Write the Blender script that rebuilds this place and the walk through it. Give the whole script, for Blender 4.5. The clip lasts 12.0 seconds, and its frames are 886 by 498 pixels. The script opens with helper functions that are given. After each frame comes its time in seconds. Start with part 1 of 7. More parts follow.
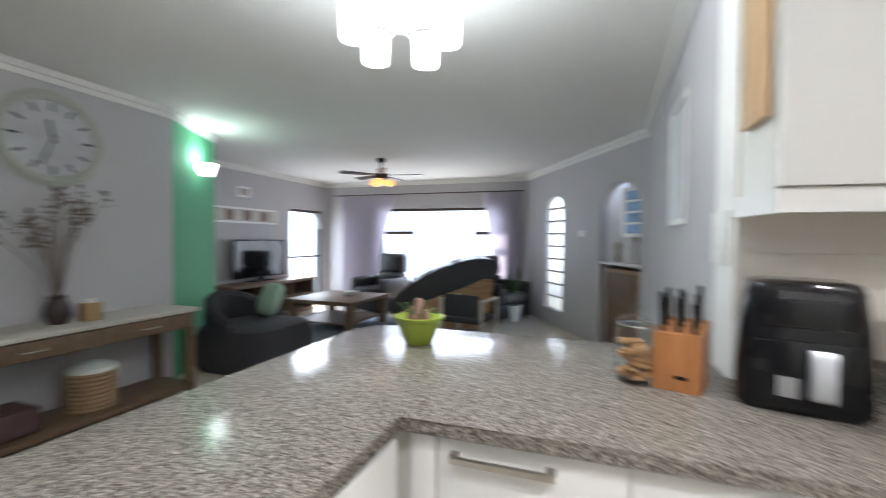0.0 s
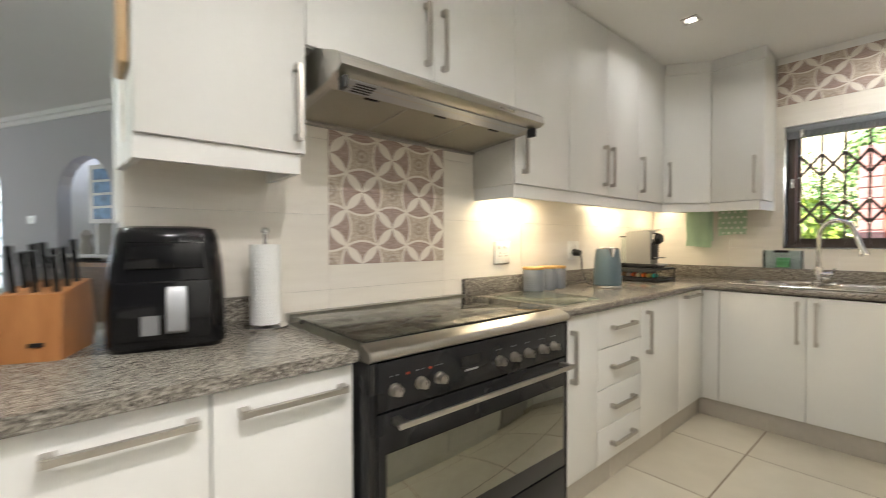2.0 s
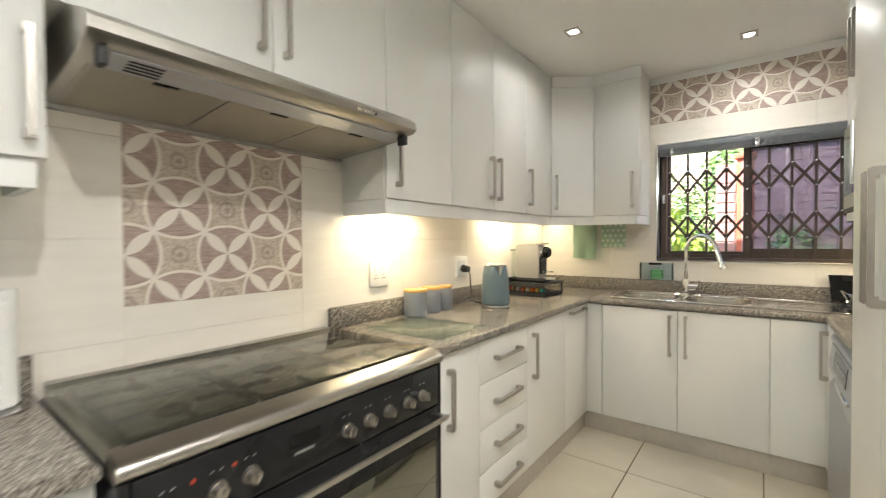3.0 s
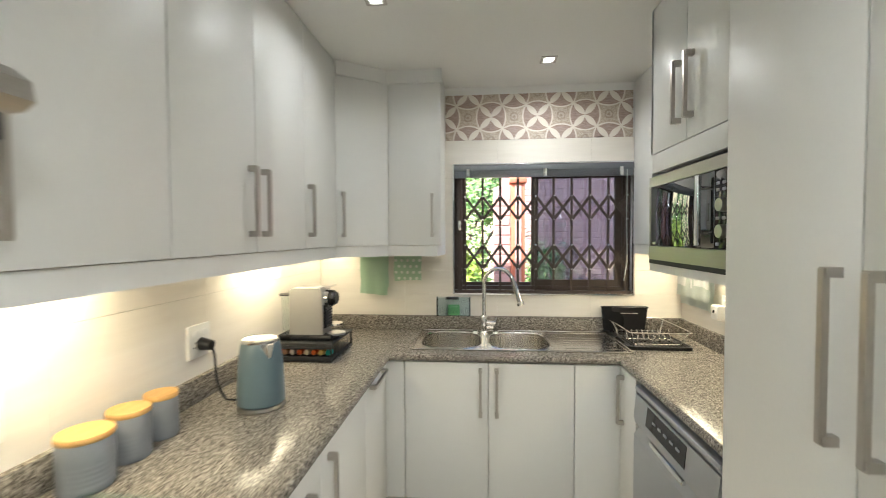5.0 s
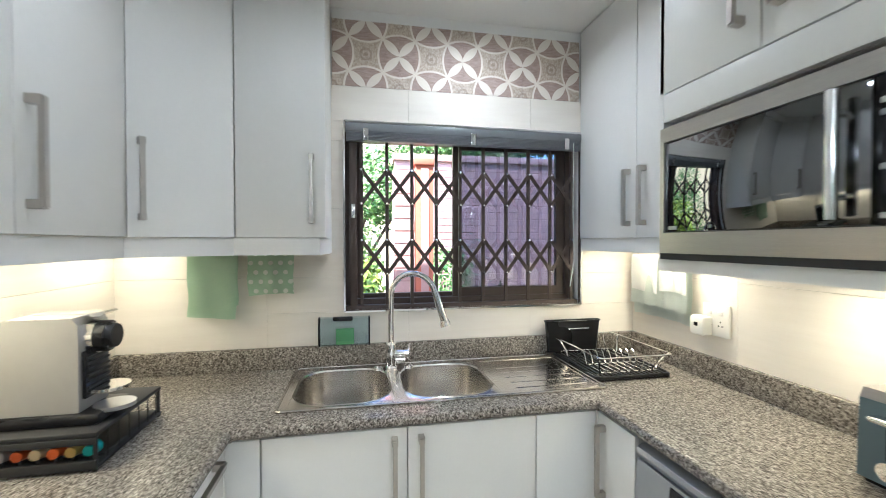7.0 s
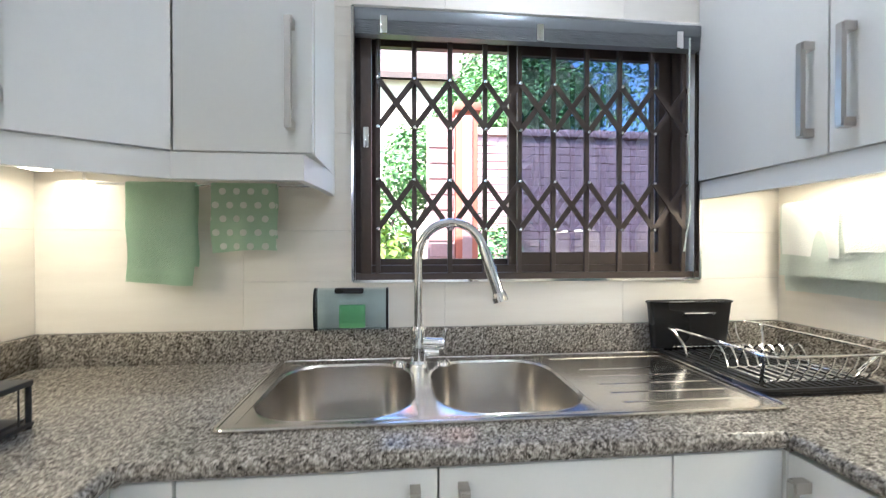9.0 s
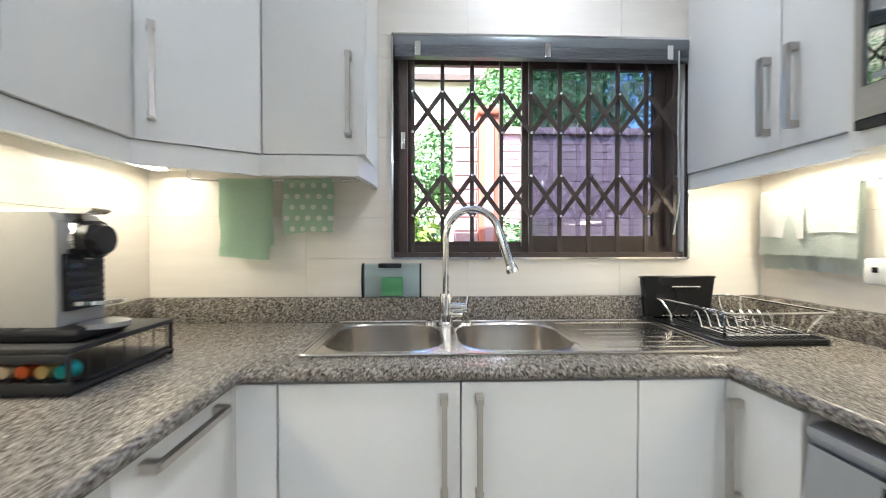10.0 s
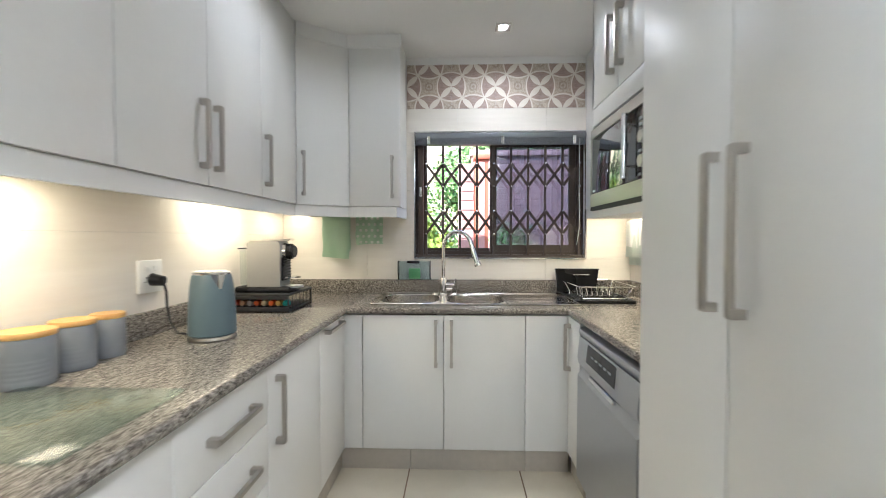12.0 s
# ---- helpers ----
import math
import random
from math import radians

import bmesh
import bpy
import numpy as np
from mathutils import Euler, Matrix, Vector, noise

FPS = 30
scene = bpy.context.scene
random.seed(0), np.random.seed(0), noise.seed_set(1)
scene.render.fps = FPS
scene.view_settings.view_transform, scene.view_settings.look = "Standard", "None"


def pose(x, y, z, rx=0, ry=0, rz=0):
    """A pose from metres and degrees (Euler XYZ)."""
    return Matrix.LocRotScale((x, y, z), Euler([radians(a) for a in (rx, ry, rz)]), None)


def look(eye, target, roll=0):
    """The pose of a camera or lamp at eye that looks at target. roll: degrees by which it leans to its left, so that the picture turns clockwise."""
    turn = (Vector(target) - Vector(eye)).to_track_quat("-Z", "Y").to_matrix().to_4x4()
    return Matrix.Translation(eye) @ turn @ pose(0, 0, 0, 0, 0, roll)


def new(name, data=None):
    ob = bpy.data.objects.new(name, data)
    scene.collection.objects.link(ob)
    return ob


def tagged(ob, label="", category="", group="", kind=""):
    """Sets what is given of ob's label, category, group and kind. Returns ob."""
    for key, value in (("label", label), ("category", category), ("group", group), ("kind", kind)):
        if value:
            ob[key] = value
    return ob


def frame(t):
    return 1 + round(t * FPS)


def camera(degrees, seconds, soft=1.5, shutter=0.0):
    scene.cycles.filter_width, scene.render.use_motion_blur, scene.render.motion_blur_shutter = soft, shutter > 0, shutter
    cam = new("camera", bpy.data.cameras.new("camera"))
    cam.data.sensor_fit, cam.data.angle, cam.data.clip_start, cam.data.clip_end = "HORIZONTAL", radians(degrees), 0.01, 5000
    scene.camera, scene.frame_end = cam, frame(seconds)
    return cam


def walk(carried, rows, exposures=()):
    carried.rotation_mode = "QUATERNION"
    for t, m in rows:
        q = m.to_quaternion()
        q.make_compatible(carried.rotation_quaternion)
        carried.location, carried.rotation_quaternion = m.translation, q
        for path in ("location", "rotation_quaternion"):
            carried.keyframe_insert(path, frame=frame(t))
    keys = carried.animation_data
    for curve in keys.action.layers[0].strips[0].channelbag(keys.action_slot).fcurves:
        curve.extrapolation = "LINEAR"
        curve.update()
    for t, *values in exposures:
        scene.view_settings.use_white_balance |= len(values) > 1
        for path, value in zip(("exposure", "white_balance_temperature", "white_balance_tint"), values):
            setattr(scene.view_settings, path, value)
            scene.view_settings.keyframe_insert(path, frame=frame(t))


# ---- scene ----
cam = camera(93.4, 12.0, soft=0.85, shutter=0.6)
EXPOSURE = [(0.0, 2.88, 6100, 14), (0.5, 2.84, 6300, 15), (1.0, 2.82, 6400, 13), (1.5, 2.84, 6500, 12), (2.5, 3.04, 6550, 10), (3.7, 3.14, 6300, 8.5), (5.5, 3.0, 6000, 7), (6.5, 3.1, 5600, 8), (8.5, 3.16, 5250, 10), (9.5, 3.18, 5400, 11), (11.0, 3.1, 5450, 11), (12.0, 3.0, 5650, 11)]
PATH = [
    (0, (0.282, -0.43, 1.318), (-0.371, 1.46, 1.271), 0.5),
    (0.2, (0.294, -0.461, 1.295), (-0.06, 1.507, 1.249), 0.3),
    (0.5, (0.291, -0.469, 1.249), (0.405, 1.527, 1.206), 0.4),
    (0.8, (0.321, -0.476, 1.216), (0.842, 1.454, 1.179), 0.1),
    (1, (0.368, -0.467, 1.201), (1.092, 1.397, 1.162), 0.2),
    (1.5, (0.483, -0.484, 1.184), (1.54, 1.214, 1.143), 0.1),
    (1.8, (0.562, -0.499, 1.192), (1.783, 1.084, 1.143), -0.2),
    (2, (0.631, -0.49, 1.177), (1.93, 1.03, 1.142), -0.1),
    (2.5, (0.791, -0.467, 1.197), (2.269, 0.881, 1.163), -0.3),
    (3, (0.961, -0.418, 1.271), (2.554, 0.792, 1.238), -0.3),
    (3.5, (1.104, -0.295, 1.381), (2.827, 0.718, 1.327), -0.2),
    (3.7, (1.158, -0.243, 1.395), (2.953, 0.637, 1.36), -0.5),
    (5.5, (1.858, 0.078, 1.53), (3.856, 0.04, 1.451), 0.4),
    (6.5, (2.281, 0.122, 1.471), (4.25, -0.23, 1.431), 0.3),
    (8.3, (2.951, 0.085, 1.349), (4.908, -0.333, 1.322), -0.3),
    (8.5, (3.016, 0.072, 1.328), (4.984, -0.285, 1.312), -0.2),
    (9, (3.066, 0.038, 1.241), (5.055, -0.162, 1.223), 0.0),
    (9.5, (3.004, 0.053, 1.197), (4.999, -0.092, 1.168), 0.2),
    (10, (2.788, 0.054, 1.186), (4.787, -0.021, 1.16), 0.0),
    (10.5, (2.53, 0.031, 1.165), (4.529, -0.028, 1.136), 0.0),
    (11, (2.215, -0.01, 1.201), (4.214, -0.05, 1.16), 0.1),
    (11.5, (1.902, -0.034, 1.235), (3.901, -0.041, 1.18), 0.2),
    (12, (1.565, -0.099, 1.264), (3.564, -0.032, 1.212), 0.0),
]
walk(cam, [(t, look(eye, target, roll)) for t, eye, target, roll in PATH], exposures=EXPOSURE)

# ---- world, sun, exposure ----
world = bpy.data.worlds.new("world")
scene.world = world
world.use_nodes = True
wn = world.node_tree
sky = wn.nodes.new("ShaderNodeTexSky")
sky.sky_type, sky.sun_disc = "NISHITA", False
sky.sun_elevation, sky.sun_rotation = radians(50), radians(319)
wn.nodes["Background"].inputs[1].default_value = 0.15
wn.links.new(sky.outputs[0], wn.nodes["Background"].inputs[0])
sun = new("sun", bpy.data.lights.new("sun", "SUN"))
sun.data.energy, sun.data.angle, sun.data.color = 3.0, radians(0.5), (1.0, 0.95, 0.87)
sun.matrix_world = look((0, 0, 30), (12.0, -14.0, 8.0))


def area(name, place, target, size, watts, colour, size_y=None):
    ob = new(name, bpy.data.lights.new(name, "AREA"))
    ob.data.energy, ob.data.color, ob.data.size = watts, colour, size
    if size_y:
        ob.data.shape, ob.data.size_y = "RECTANGLE", size_y
    else:
        ob.data.shape = "DISK"
    ob.matrix_world = look(place, target)
    return ob


# ---- plan ----
HOB, SINK, RIGHT = 1.085, 4.376, -1.25       # faces of the kitchen walls
CEIL, LCEIL, TOP = 2.47, 2.47, 0.892         # kitchen and lounge ceilings, worktop
CF, SF, RF = 0.485, 3.768, -0.677            # worktop fronts: hob side, sink side, right side
UF, UB, PB = 0.80, 1.453, 1.391              # upper cabinets' front, door bottoms, pelmet bottoms
WIN = (-0.955, 0.185, 1.130, 1.972)          # the kitchen window: y from, to, z from, to
T = 0.22                                     # wall thickness

# ---- materials ----


class Nodes:
    """A small node graph builder."""

    def __init__(self, name):
        self.mat = bpy.data.materials.new(name)
        self.mat.use_nodes = True
        self.tree = self.mat.node_tree
        self.bsdf = self.tree.nodes["Principled BSDF"]

    def node(self, kind, **sets):
        n = self.tree.nodes.new(kind)
        for key, value in sets.items():
            if key == "operation":
                n.operation = value
            elif key == "data_type":
                n.data_type = value
            elif key == "feature":
                n.feature = value
            elif key == "blend":
                n.blend_type = value
        return n

    def link(self, a, b):
        self.tree.links.new(a, b)

    def math(self, op, a, b=0.0, c=0.0):
        n = self.node("ShaderNodeMath", operation=op)
        for i, v in enumerate((a, b, c)):
            if isinstance(v, (int, float)):
                n.inputs[i].default_value = v
            else:
                self.link(v, n.inputs[i])
        return n.outputs[0]

    def coords(self, scale=(1, 1, 1), which="Object", turn=(0, 0, 0)):
        tc = self.node("ShaderNodeTexCoord")
        mp = self.node("ShaderNodeMapping")
        mp.inputs["Scale"].default_value = scale
        mp.inputs["Rotation"].default_value = turn
        self.link(tc.outputs[which], mp.inputs["Vector"])
        return mp.outputs[0]

    def noise(self, vec, scale, detail=4.0, rough=0.55):
        n = self.node("ShaderNodeTexNoise")
        n.inputs["Scale"].default_value, n.inputs["Detail"].default_value, n.inputs["Roughness"].default_value = scale, detail, rough
        self.link(vec, n.inputs["Vector"])
        return n.outputs[0]

    def voronoi(self, vec, scale, out="Distance"):
        n = self.node("ShaderNodeTexVoronoi")
        n.inputs["Scale"].default_value = scale
        self.link(vec, n.inputs["Vector"])
        return n.outputs[out]

    def ramp(self, fac, *stops):
        n = self.node("ShaderNodeValToRGB")
        e = n.color_ramp.elements
        while len(e) < len(stops):
            e.new(0.5)
        for el, (p, c) in zip(e, stops):
            el.position = p
            el.color = (*c, 1) if len(c) == 3 else c
        self.link(fac, n.inputs[0])
        return n.outputs[0]

    def mix(self, fac, a, b, blend="MIX"):
        n = self.node("ShaderNodeMix", data_type="RGBA", blend=blend)
        for sock, v in ((n.inputs[0], fac), (n.inputs[6], a), (n.inputs[7], b)):
            if isinstance(v, (int, float)):
                sock.default_value = v
            elif isinstance(v, tuple):
                sock.default_value = (*v, 1)
            else:
                self.link(v, sock)
        return n.outputs[2]

    def bump(self, height, strength, distance=0.01):
        n = self.node("ShaderNodeBump")
        n.inputs["Strength"].default_value, n.inputs["Distance"].default_value = strength, distance
        self.link(height, n.inputs["Height"])
        self.link(n.outputs[0], self.bsdf.inputs["Normal"])

    def done(self, colour=None, rough=None, metal=0.0, coat=0.0, spec=None):
        for name, v in (("Base Color", colour), ("Roughness", rough), ("Metallic", metal), ("Coat Weight", coat), ("Specular IOR Level", spec)):
            if v is None:
                continue
            s = self.bsdf.inputs[name]
            if isinstance(v, tuple):
                s.default_value = (*v, 1)
            elif isinstance(v, (int, float)):
                s.default_value = v
            else:
                self.link(v, s)
        return self.mat


def surface(name, colour, rough=0.5, metal=0.0, vary=0.06, grain=40.0, stretch=(1, 1, 1), relief=0.0, spec=None, coat=0.0, blotch=2.0, wear=0.12):
    """Two scales of variation round one colour, with a fine relief."""
    g = Nodes(name)
    v = g.coords(stretch)
    fine, large = g.noise(v, grain), g.noise(v, blotch, 3.0)
    both = g.math("ADD", g.math("MULTIPLY", fine, 0.5), g.math("MULTIPLY", large, 0.5))
    dark = tuple(max(0.0, c * (1 - vary)) for c in colour)
    light = tuple(min(1.0, c * (1 + vary)) for c in colour)
    col = g.ramp(both, (0.3, dark), (0.7, light))
    r = g.math("ADD", rough - wear / 2, g.math("MULTIPLY", large, wear))
    if relief:
        g.bump(fine, relief, 0.004)
    return g.done(col, r, metal, coat, spec)


def glowing(name, colour, strength):
    g = Nodes(name)
    g.bsdf.inputs["Emission Color"].default_value = (*colour, 1)
    g.bsdf.inputs["Emission Strength"].default_value = strength
    return g.done(colour, 0.4)


def clear(name, tint=(1, 1, 1), rough=0.0, ior=1.45):
    g = Nodes(name)
    g.bsdf.inputs["Transmission Weight"].default_value = 1.0
    g.bsdf.inputs["IOR"].default_value = ior
    return g.done(tint, rough)


def granite():
    g = Nodes("granite")
    v = g.coords()
    a = g.noise(v, 170.0, 3.0, 0.6)
    b = g.noise(v, 68.0, 4.0, 0.65)
    c = g.voronoi(v, 215.0, "Color")
    bw = g.node("ShaderNodeRGBToBW")
    g.link(c, bw.inputs[0])
    s = g.math("ADD", g.math("MULTIPLY", a, 0.55), g.math("ADD", g.math("MULTIPLY", b, 0.35), g.math("MULTIPLY", bw.outputs[0], 0.22)))
    col = g.ramp(s, (0.37, (0.014, 0.0135, 0.0135)), (0.48, (0.095, 0.083, 0.068)), (0.57, (0.22, 0.198, 0.168)), (0.70, (0.46, 0.425, 0.37)))
    g.bsdf.inputs["IOR"].default_value = 1.25
    return g.done(col, g.math("ADD", 0.08, g.math("MULTIPLY", b, 0.12)), 0.0, 0.0, 0.5)


def wall_tile():
    g = Nodes("cream_wall_tile")
    v = g.coords((1.0, 1.0, 9.0))
    rnd = g.node("ShaderNodeObjectInfo").outputs["Random"]
    off = g.node("ShaderNodeVectorMath", operation="ADD")
    g.link(v, off.inputs[0])
    comb = g.node("ShaderNodeCombineXYZ")
    g.link(g.math("MULTIPLY", rnd, 37.0), comb.inputs[0])
    g.link(comb.outputs[0], off.inputs[1])
    n = g.noise(off.outputs[0], 3.0, 4.0)
    f = g.noise(off.outputs[0], 30.0, 2.0)
    col = g.ramp(n, (0.3, (0.78, 0.73, 0.655)), (0.7, (0.83, 0.785, 0.71)))
    g.bump(f, 0.06, 0.002)
    return g.done(col, 0.24, 0.0, 0.0, 0.45)


def pattern_tile():
    """Petals and concave squares, one square to a tile of twice D."""
    g = Nodes("patterned_tile")
    D = 0.15
    tc = g.node("ShaderNodeTexCoord")
    sep = g.node("ShaderNodeSeparateXYZ")
    g.link(tc.outputs["Object"], sep.inputs[0])
    ua = g.math("ABSOLUTE", g.math("DIVIDE", sep.outputs[0], D))
    wa = g.math("ABSOLUTE", g.math("DIVIDE", sep.outputs[2], D))
    fold = g.math("GREATER_THAN", g.math("ADD", ua, wa), 1.0)
    u = g.math("ABSOLUTE", g.math("SUBTRACT", ua, fold))
    w = g.math("ABSOLUTE", g.math("SUBTRACT", wa, fold))

    def dist(cx, cy):
        du, dw = g.math("SUBTRACT", u, cx), g.math("SUBTRACT", w, cy)
        return g.math("SQRT", g.math("ADD", g.math("MULTIPLY", du, du), g.math("MULTIPLY", dw, dw)))

    r0 = dist(0, 0)
    # a petal is a lens from each flower's centre to the knot half-way to the next flower
    run = g.math("DIVIDE", g.math("ADD", g.math("SUBTRACT", 1.0, u), w), math.sqrt(2))
    run = g.math("MINIMUM", run, g.math("SUBTRACT", math.sqrt(2), run))
    off = g.math("DIVIDE", g.math("ABSOLUTE", g.math("SUBTRACT", g.math("ADD", u, w), 1.0)), math.sqrt(2))

    def lens(width):
        ru = g.math("SUBTRACT", run, 0.3535)
        big = (0.3535 ** 2 + width ** 2) / (2 * width)
        rv = g.math("ADD", off, big - width)
        return g.math("LESS_THAN", g.math("ADD", g.math("MULTIPLY", ru, ru), g.math("MULTIPLY", rv, rv)), big * big)

    petal, vein = lens(0.125), lens(0.02)
    outside = g.math("MINIMUM", dist(1.3, 0), dist(0, 1.3))
    near = g.math("LESS_THAN", r0, 0.80)
    square = g.math("MULTIPLY", near, g.math("GREATER_THAN", outside, 0.905))
    inner = g.math("MULTIPLY", near, g.math("GREATER_THAN", outside, 0.965))
    border = g.math("SUBTRACT", square, inner)
    ring = g.math("MULTIPLY", g.math("LESS_THAN", r0, 0.19), g.math("GREATER_THAN", r0, 0.13))
    eye = g.math("LESS_THAN", r0, 0.06)
    v = g.coords((30.0, 30.0, 220.0))
    hatch = g.noise(v, 1.0, 3.0, 0.7)
    fine = g.noise(g.coords((160.0, 160.0, 160.0)), 1.0, 2.0)
    brown = g.ramp(hatch, (0.35, (0.30, 0.21, 0.175)), (0.65, (0.47, 0.36, 0.305)))
    tan = g.ramp(fine, (0.35, (0.40, 0.32, 0.25)), (0.65, (0.60, 0.52, 0.43)))
    cream = (0.80, 0.75, 0.67)
    col = g.mix(inner, brown, tan)
    col = g.mix(g.math("MULTIPLY", ring, 0.5), col, (0.27, 0.20, 0.16))
    col = g.mix(g.math("MULTIPLY", eye, 0.6), col, (0.27, 0.20, 0.16))
    for mask, share in ((border, 0.85), (petal, 0.88), (vein, 0.25)):
        col = g.mix(g.math("MULTIPLY", mask, share), col, cream)
    g.bump(petal, 0.25, 0.002)
    return g.done(col, 0.6)


def floor_tile():
    g = Nodes("beige_floor_tile")
    v = g.coords()
    rnd = g.node("ShaderNodeObjectInfo").outputs["Random"]
    n = g.noise(v, 5.0, 5.0)
    f = g.noise(v, 70.0, 2.0)
    s = g.math("ADD", g.math("MULTIPLY", n, 0.8), g.math("MULTIPLY", rnd, 0.2))
    col = g.ramp(s, (0.3, (0.54, 0.49, 0.385)), (0.7, (0.62, 0.57, 0.46)))
    return g.done(col, g.math("ADD", 0.26, g.math("MULTIPLY", n, 0.12)))


def wood(name, dark, light, along="x", rough=0.45):
    g = Nodes(name)
    k = {"x": (1.5, 18, 18), "y": (18, 1.5, 18), "z": (18, 18, 1.5)}[along]
    v = g.coords(k)
    n = g.noise(v, 2.2, 5.0, 0.6)
    f = g.noise(v, 12.0, 3.0)
    s = g.math("ADD", g.math("MULTIPLY", n, 0.7), g.math("MULTIPLY", f, 0.3))
    g.bump(f, 0.15, 0.002)
    return g.done(g.ramp(s, (0.32, dark), (0.68, light)), rough)


def dotted_cloth():
    g = Nodes("dotted_green_cloth")
    v = g.coords((26.0, 26.0, 26.0))
    sep = g.node("ShaderNodeSeparateXYZ")
    g.link(v, sep.inputs[0])
    row = g.math("FLOOR", sep.outputs[2])
    y = g.math("ADD", sep.outputs[1], g.math("MULTIPLY", row, 0.5))
    du = g.math("SUBTRACT", g.math("FRACT", y), 0.5)
    dw = g.math("SUBTRACT", g.math("FRACT", sep.outputs[2]), 0.5)
    r = g.math("ADD", g.math("MULTIPLY", du, du), g.math("MULTIPLY", dw, dw))
    weave = g.noise(g.coords((700, 700, 700)), 1.0, 1.0)
    g.bump(weave, 0.3, 0.001)
    return g.done(g.mix(g.math("LESS_THAN", r, 0.062), (0.48, 0.64, 0.47), (0.86, 0.88, 0.80)), 0.9)


def ribbed_cloth():
    g = Nodes("ribbed_green_cloth")
    tc = g.node("ShaderNodeTexCoord")
    sep = g.node("ShaderNodeSeparateXYZ")
    g.link(tc.outputs["Object"], sep.inputs[0])
    rib = g.math("SINE", g.math("MULTIPLY", sep.outputs[1], 1500.0))
    row = g.math("SINE", g.math("MULTIPLY", sep.outputs[2], 1100.0))
    hem = g.math("MULTIPLY", g.math("GREATER_THAN", sep.outputs[2], 0.030), g.math("LESS_THAN", sep.outputs[2], 0.048))
    pile = g.math("MULTIPLY", g.math("MULTIPLY", rib, row), g.math("SUBTRACT", 1.0, hem))
    n = g.noise(g.coords((300, 300, 300)), 1.0, 2.0)
    g.bump(g.math("ADD", pile, n), 0.4, 0.002)
    return g.done(g.ramp(g.math("ADD", g.math("MULTIPLY", pile, 0.14), n), (0.35, (0.43, 0.60, 0.44)), (0.75, (0.55, 0.70, 0.54))), 0.92)


def glass_pane(name, tint, gloss=0.02, mirror=0.04):
    """Thin glass: mostly clear, with a mirror share by angle."""
    m = bpy.data.materials.new(name)
    m.use_nodes = True
    t = m.node_tree
    t.nodes.remove(t.nodes["Principled BSDF"])
    tr, gl, mx, fr = (t.nodes.new("ShaderNodeBsdf" + k) if k in ("Transparent", "Glossy") else t.nodes.new("ShaderNode" + k) for k in ("Transparent", "Glossy", "MixShader", "LayerWeight"))
    tr.inputs[0].default_value = (*tint, 1)
    gl.inputs["Roughness"].default_value = gloss
    fr.inputs[0].default_value = 0.5
    pw, ad = t.nodes.new("ShaderNodeMath"), t.nodes.new("ShaderNodeMath")
    pw.operation, ad.operation = "POWER", "MULTIPLY_ADD"
    pw.inputs[1].default_value, ad.inputs[1].default_value, ad.inputs[2].default_value = 4.0, 0.7, mirror
    t.links.new(fr.outputs["Facing"], pw.inputs[0])
    t.links.new(pw.outputs[0], ad.inputs[0])
    t.links.new(ad.outputs[0], mx.inputs[0])
    t.links.new(tr.outputs[0], mx.inputs[1])
    t.links.new(gl.outputs[0], mx.inputs[2])
    t.links.new(mx.outputs[0], t.nodes["Material Output"].inputs[0])
    return m


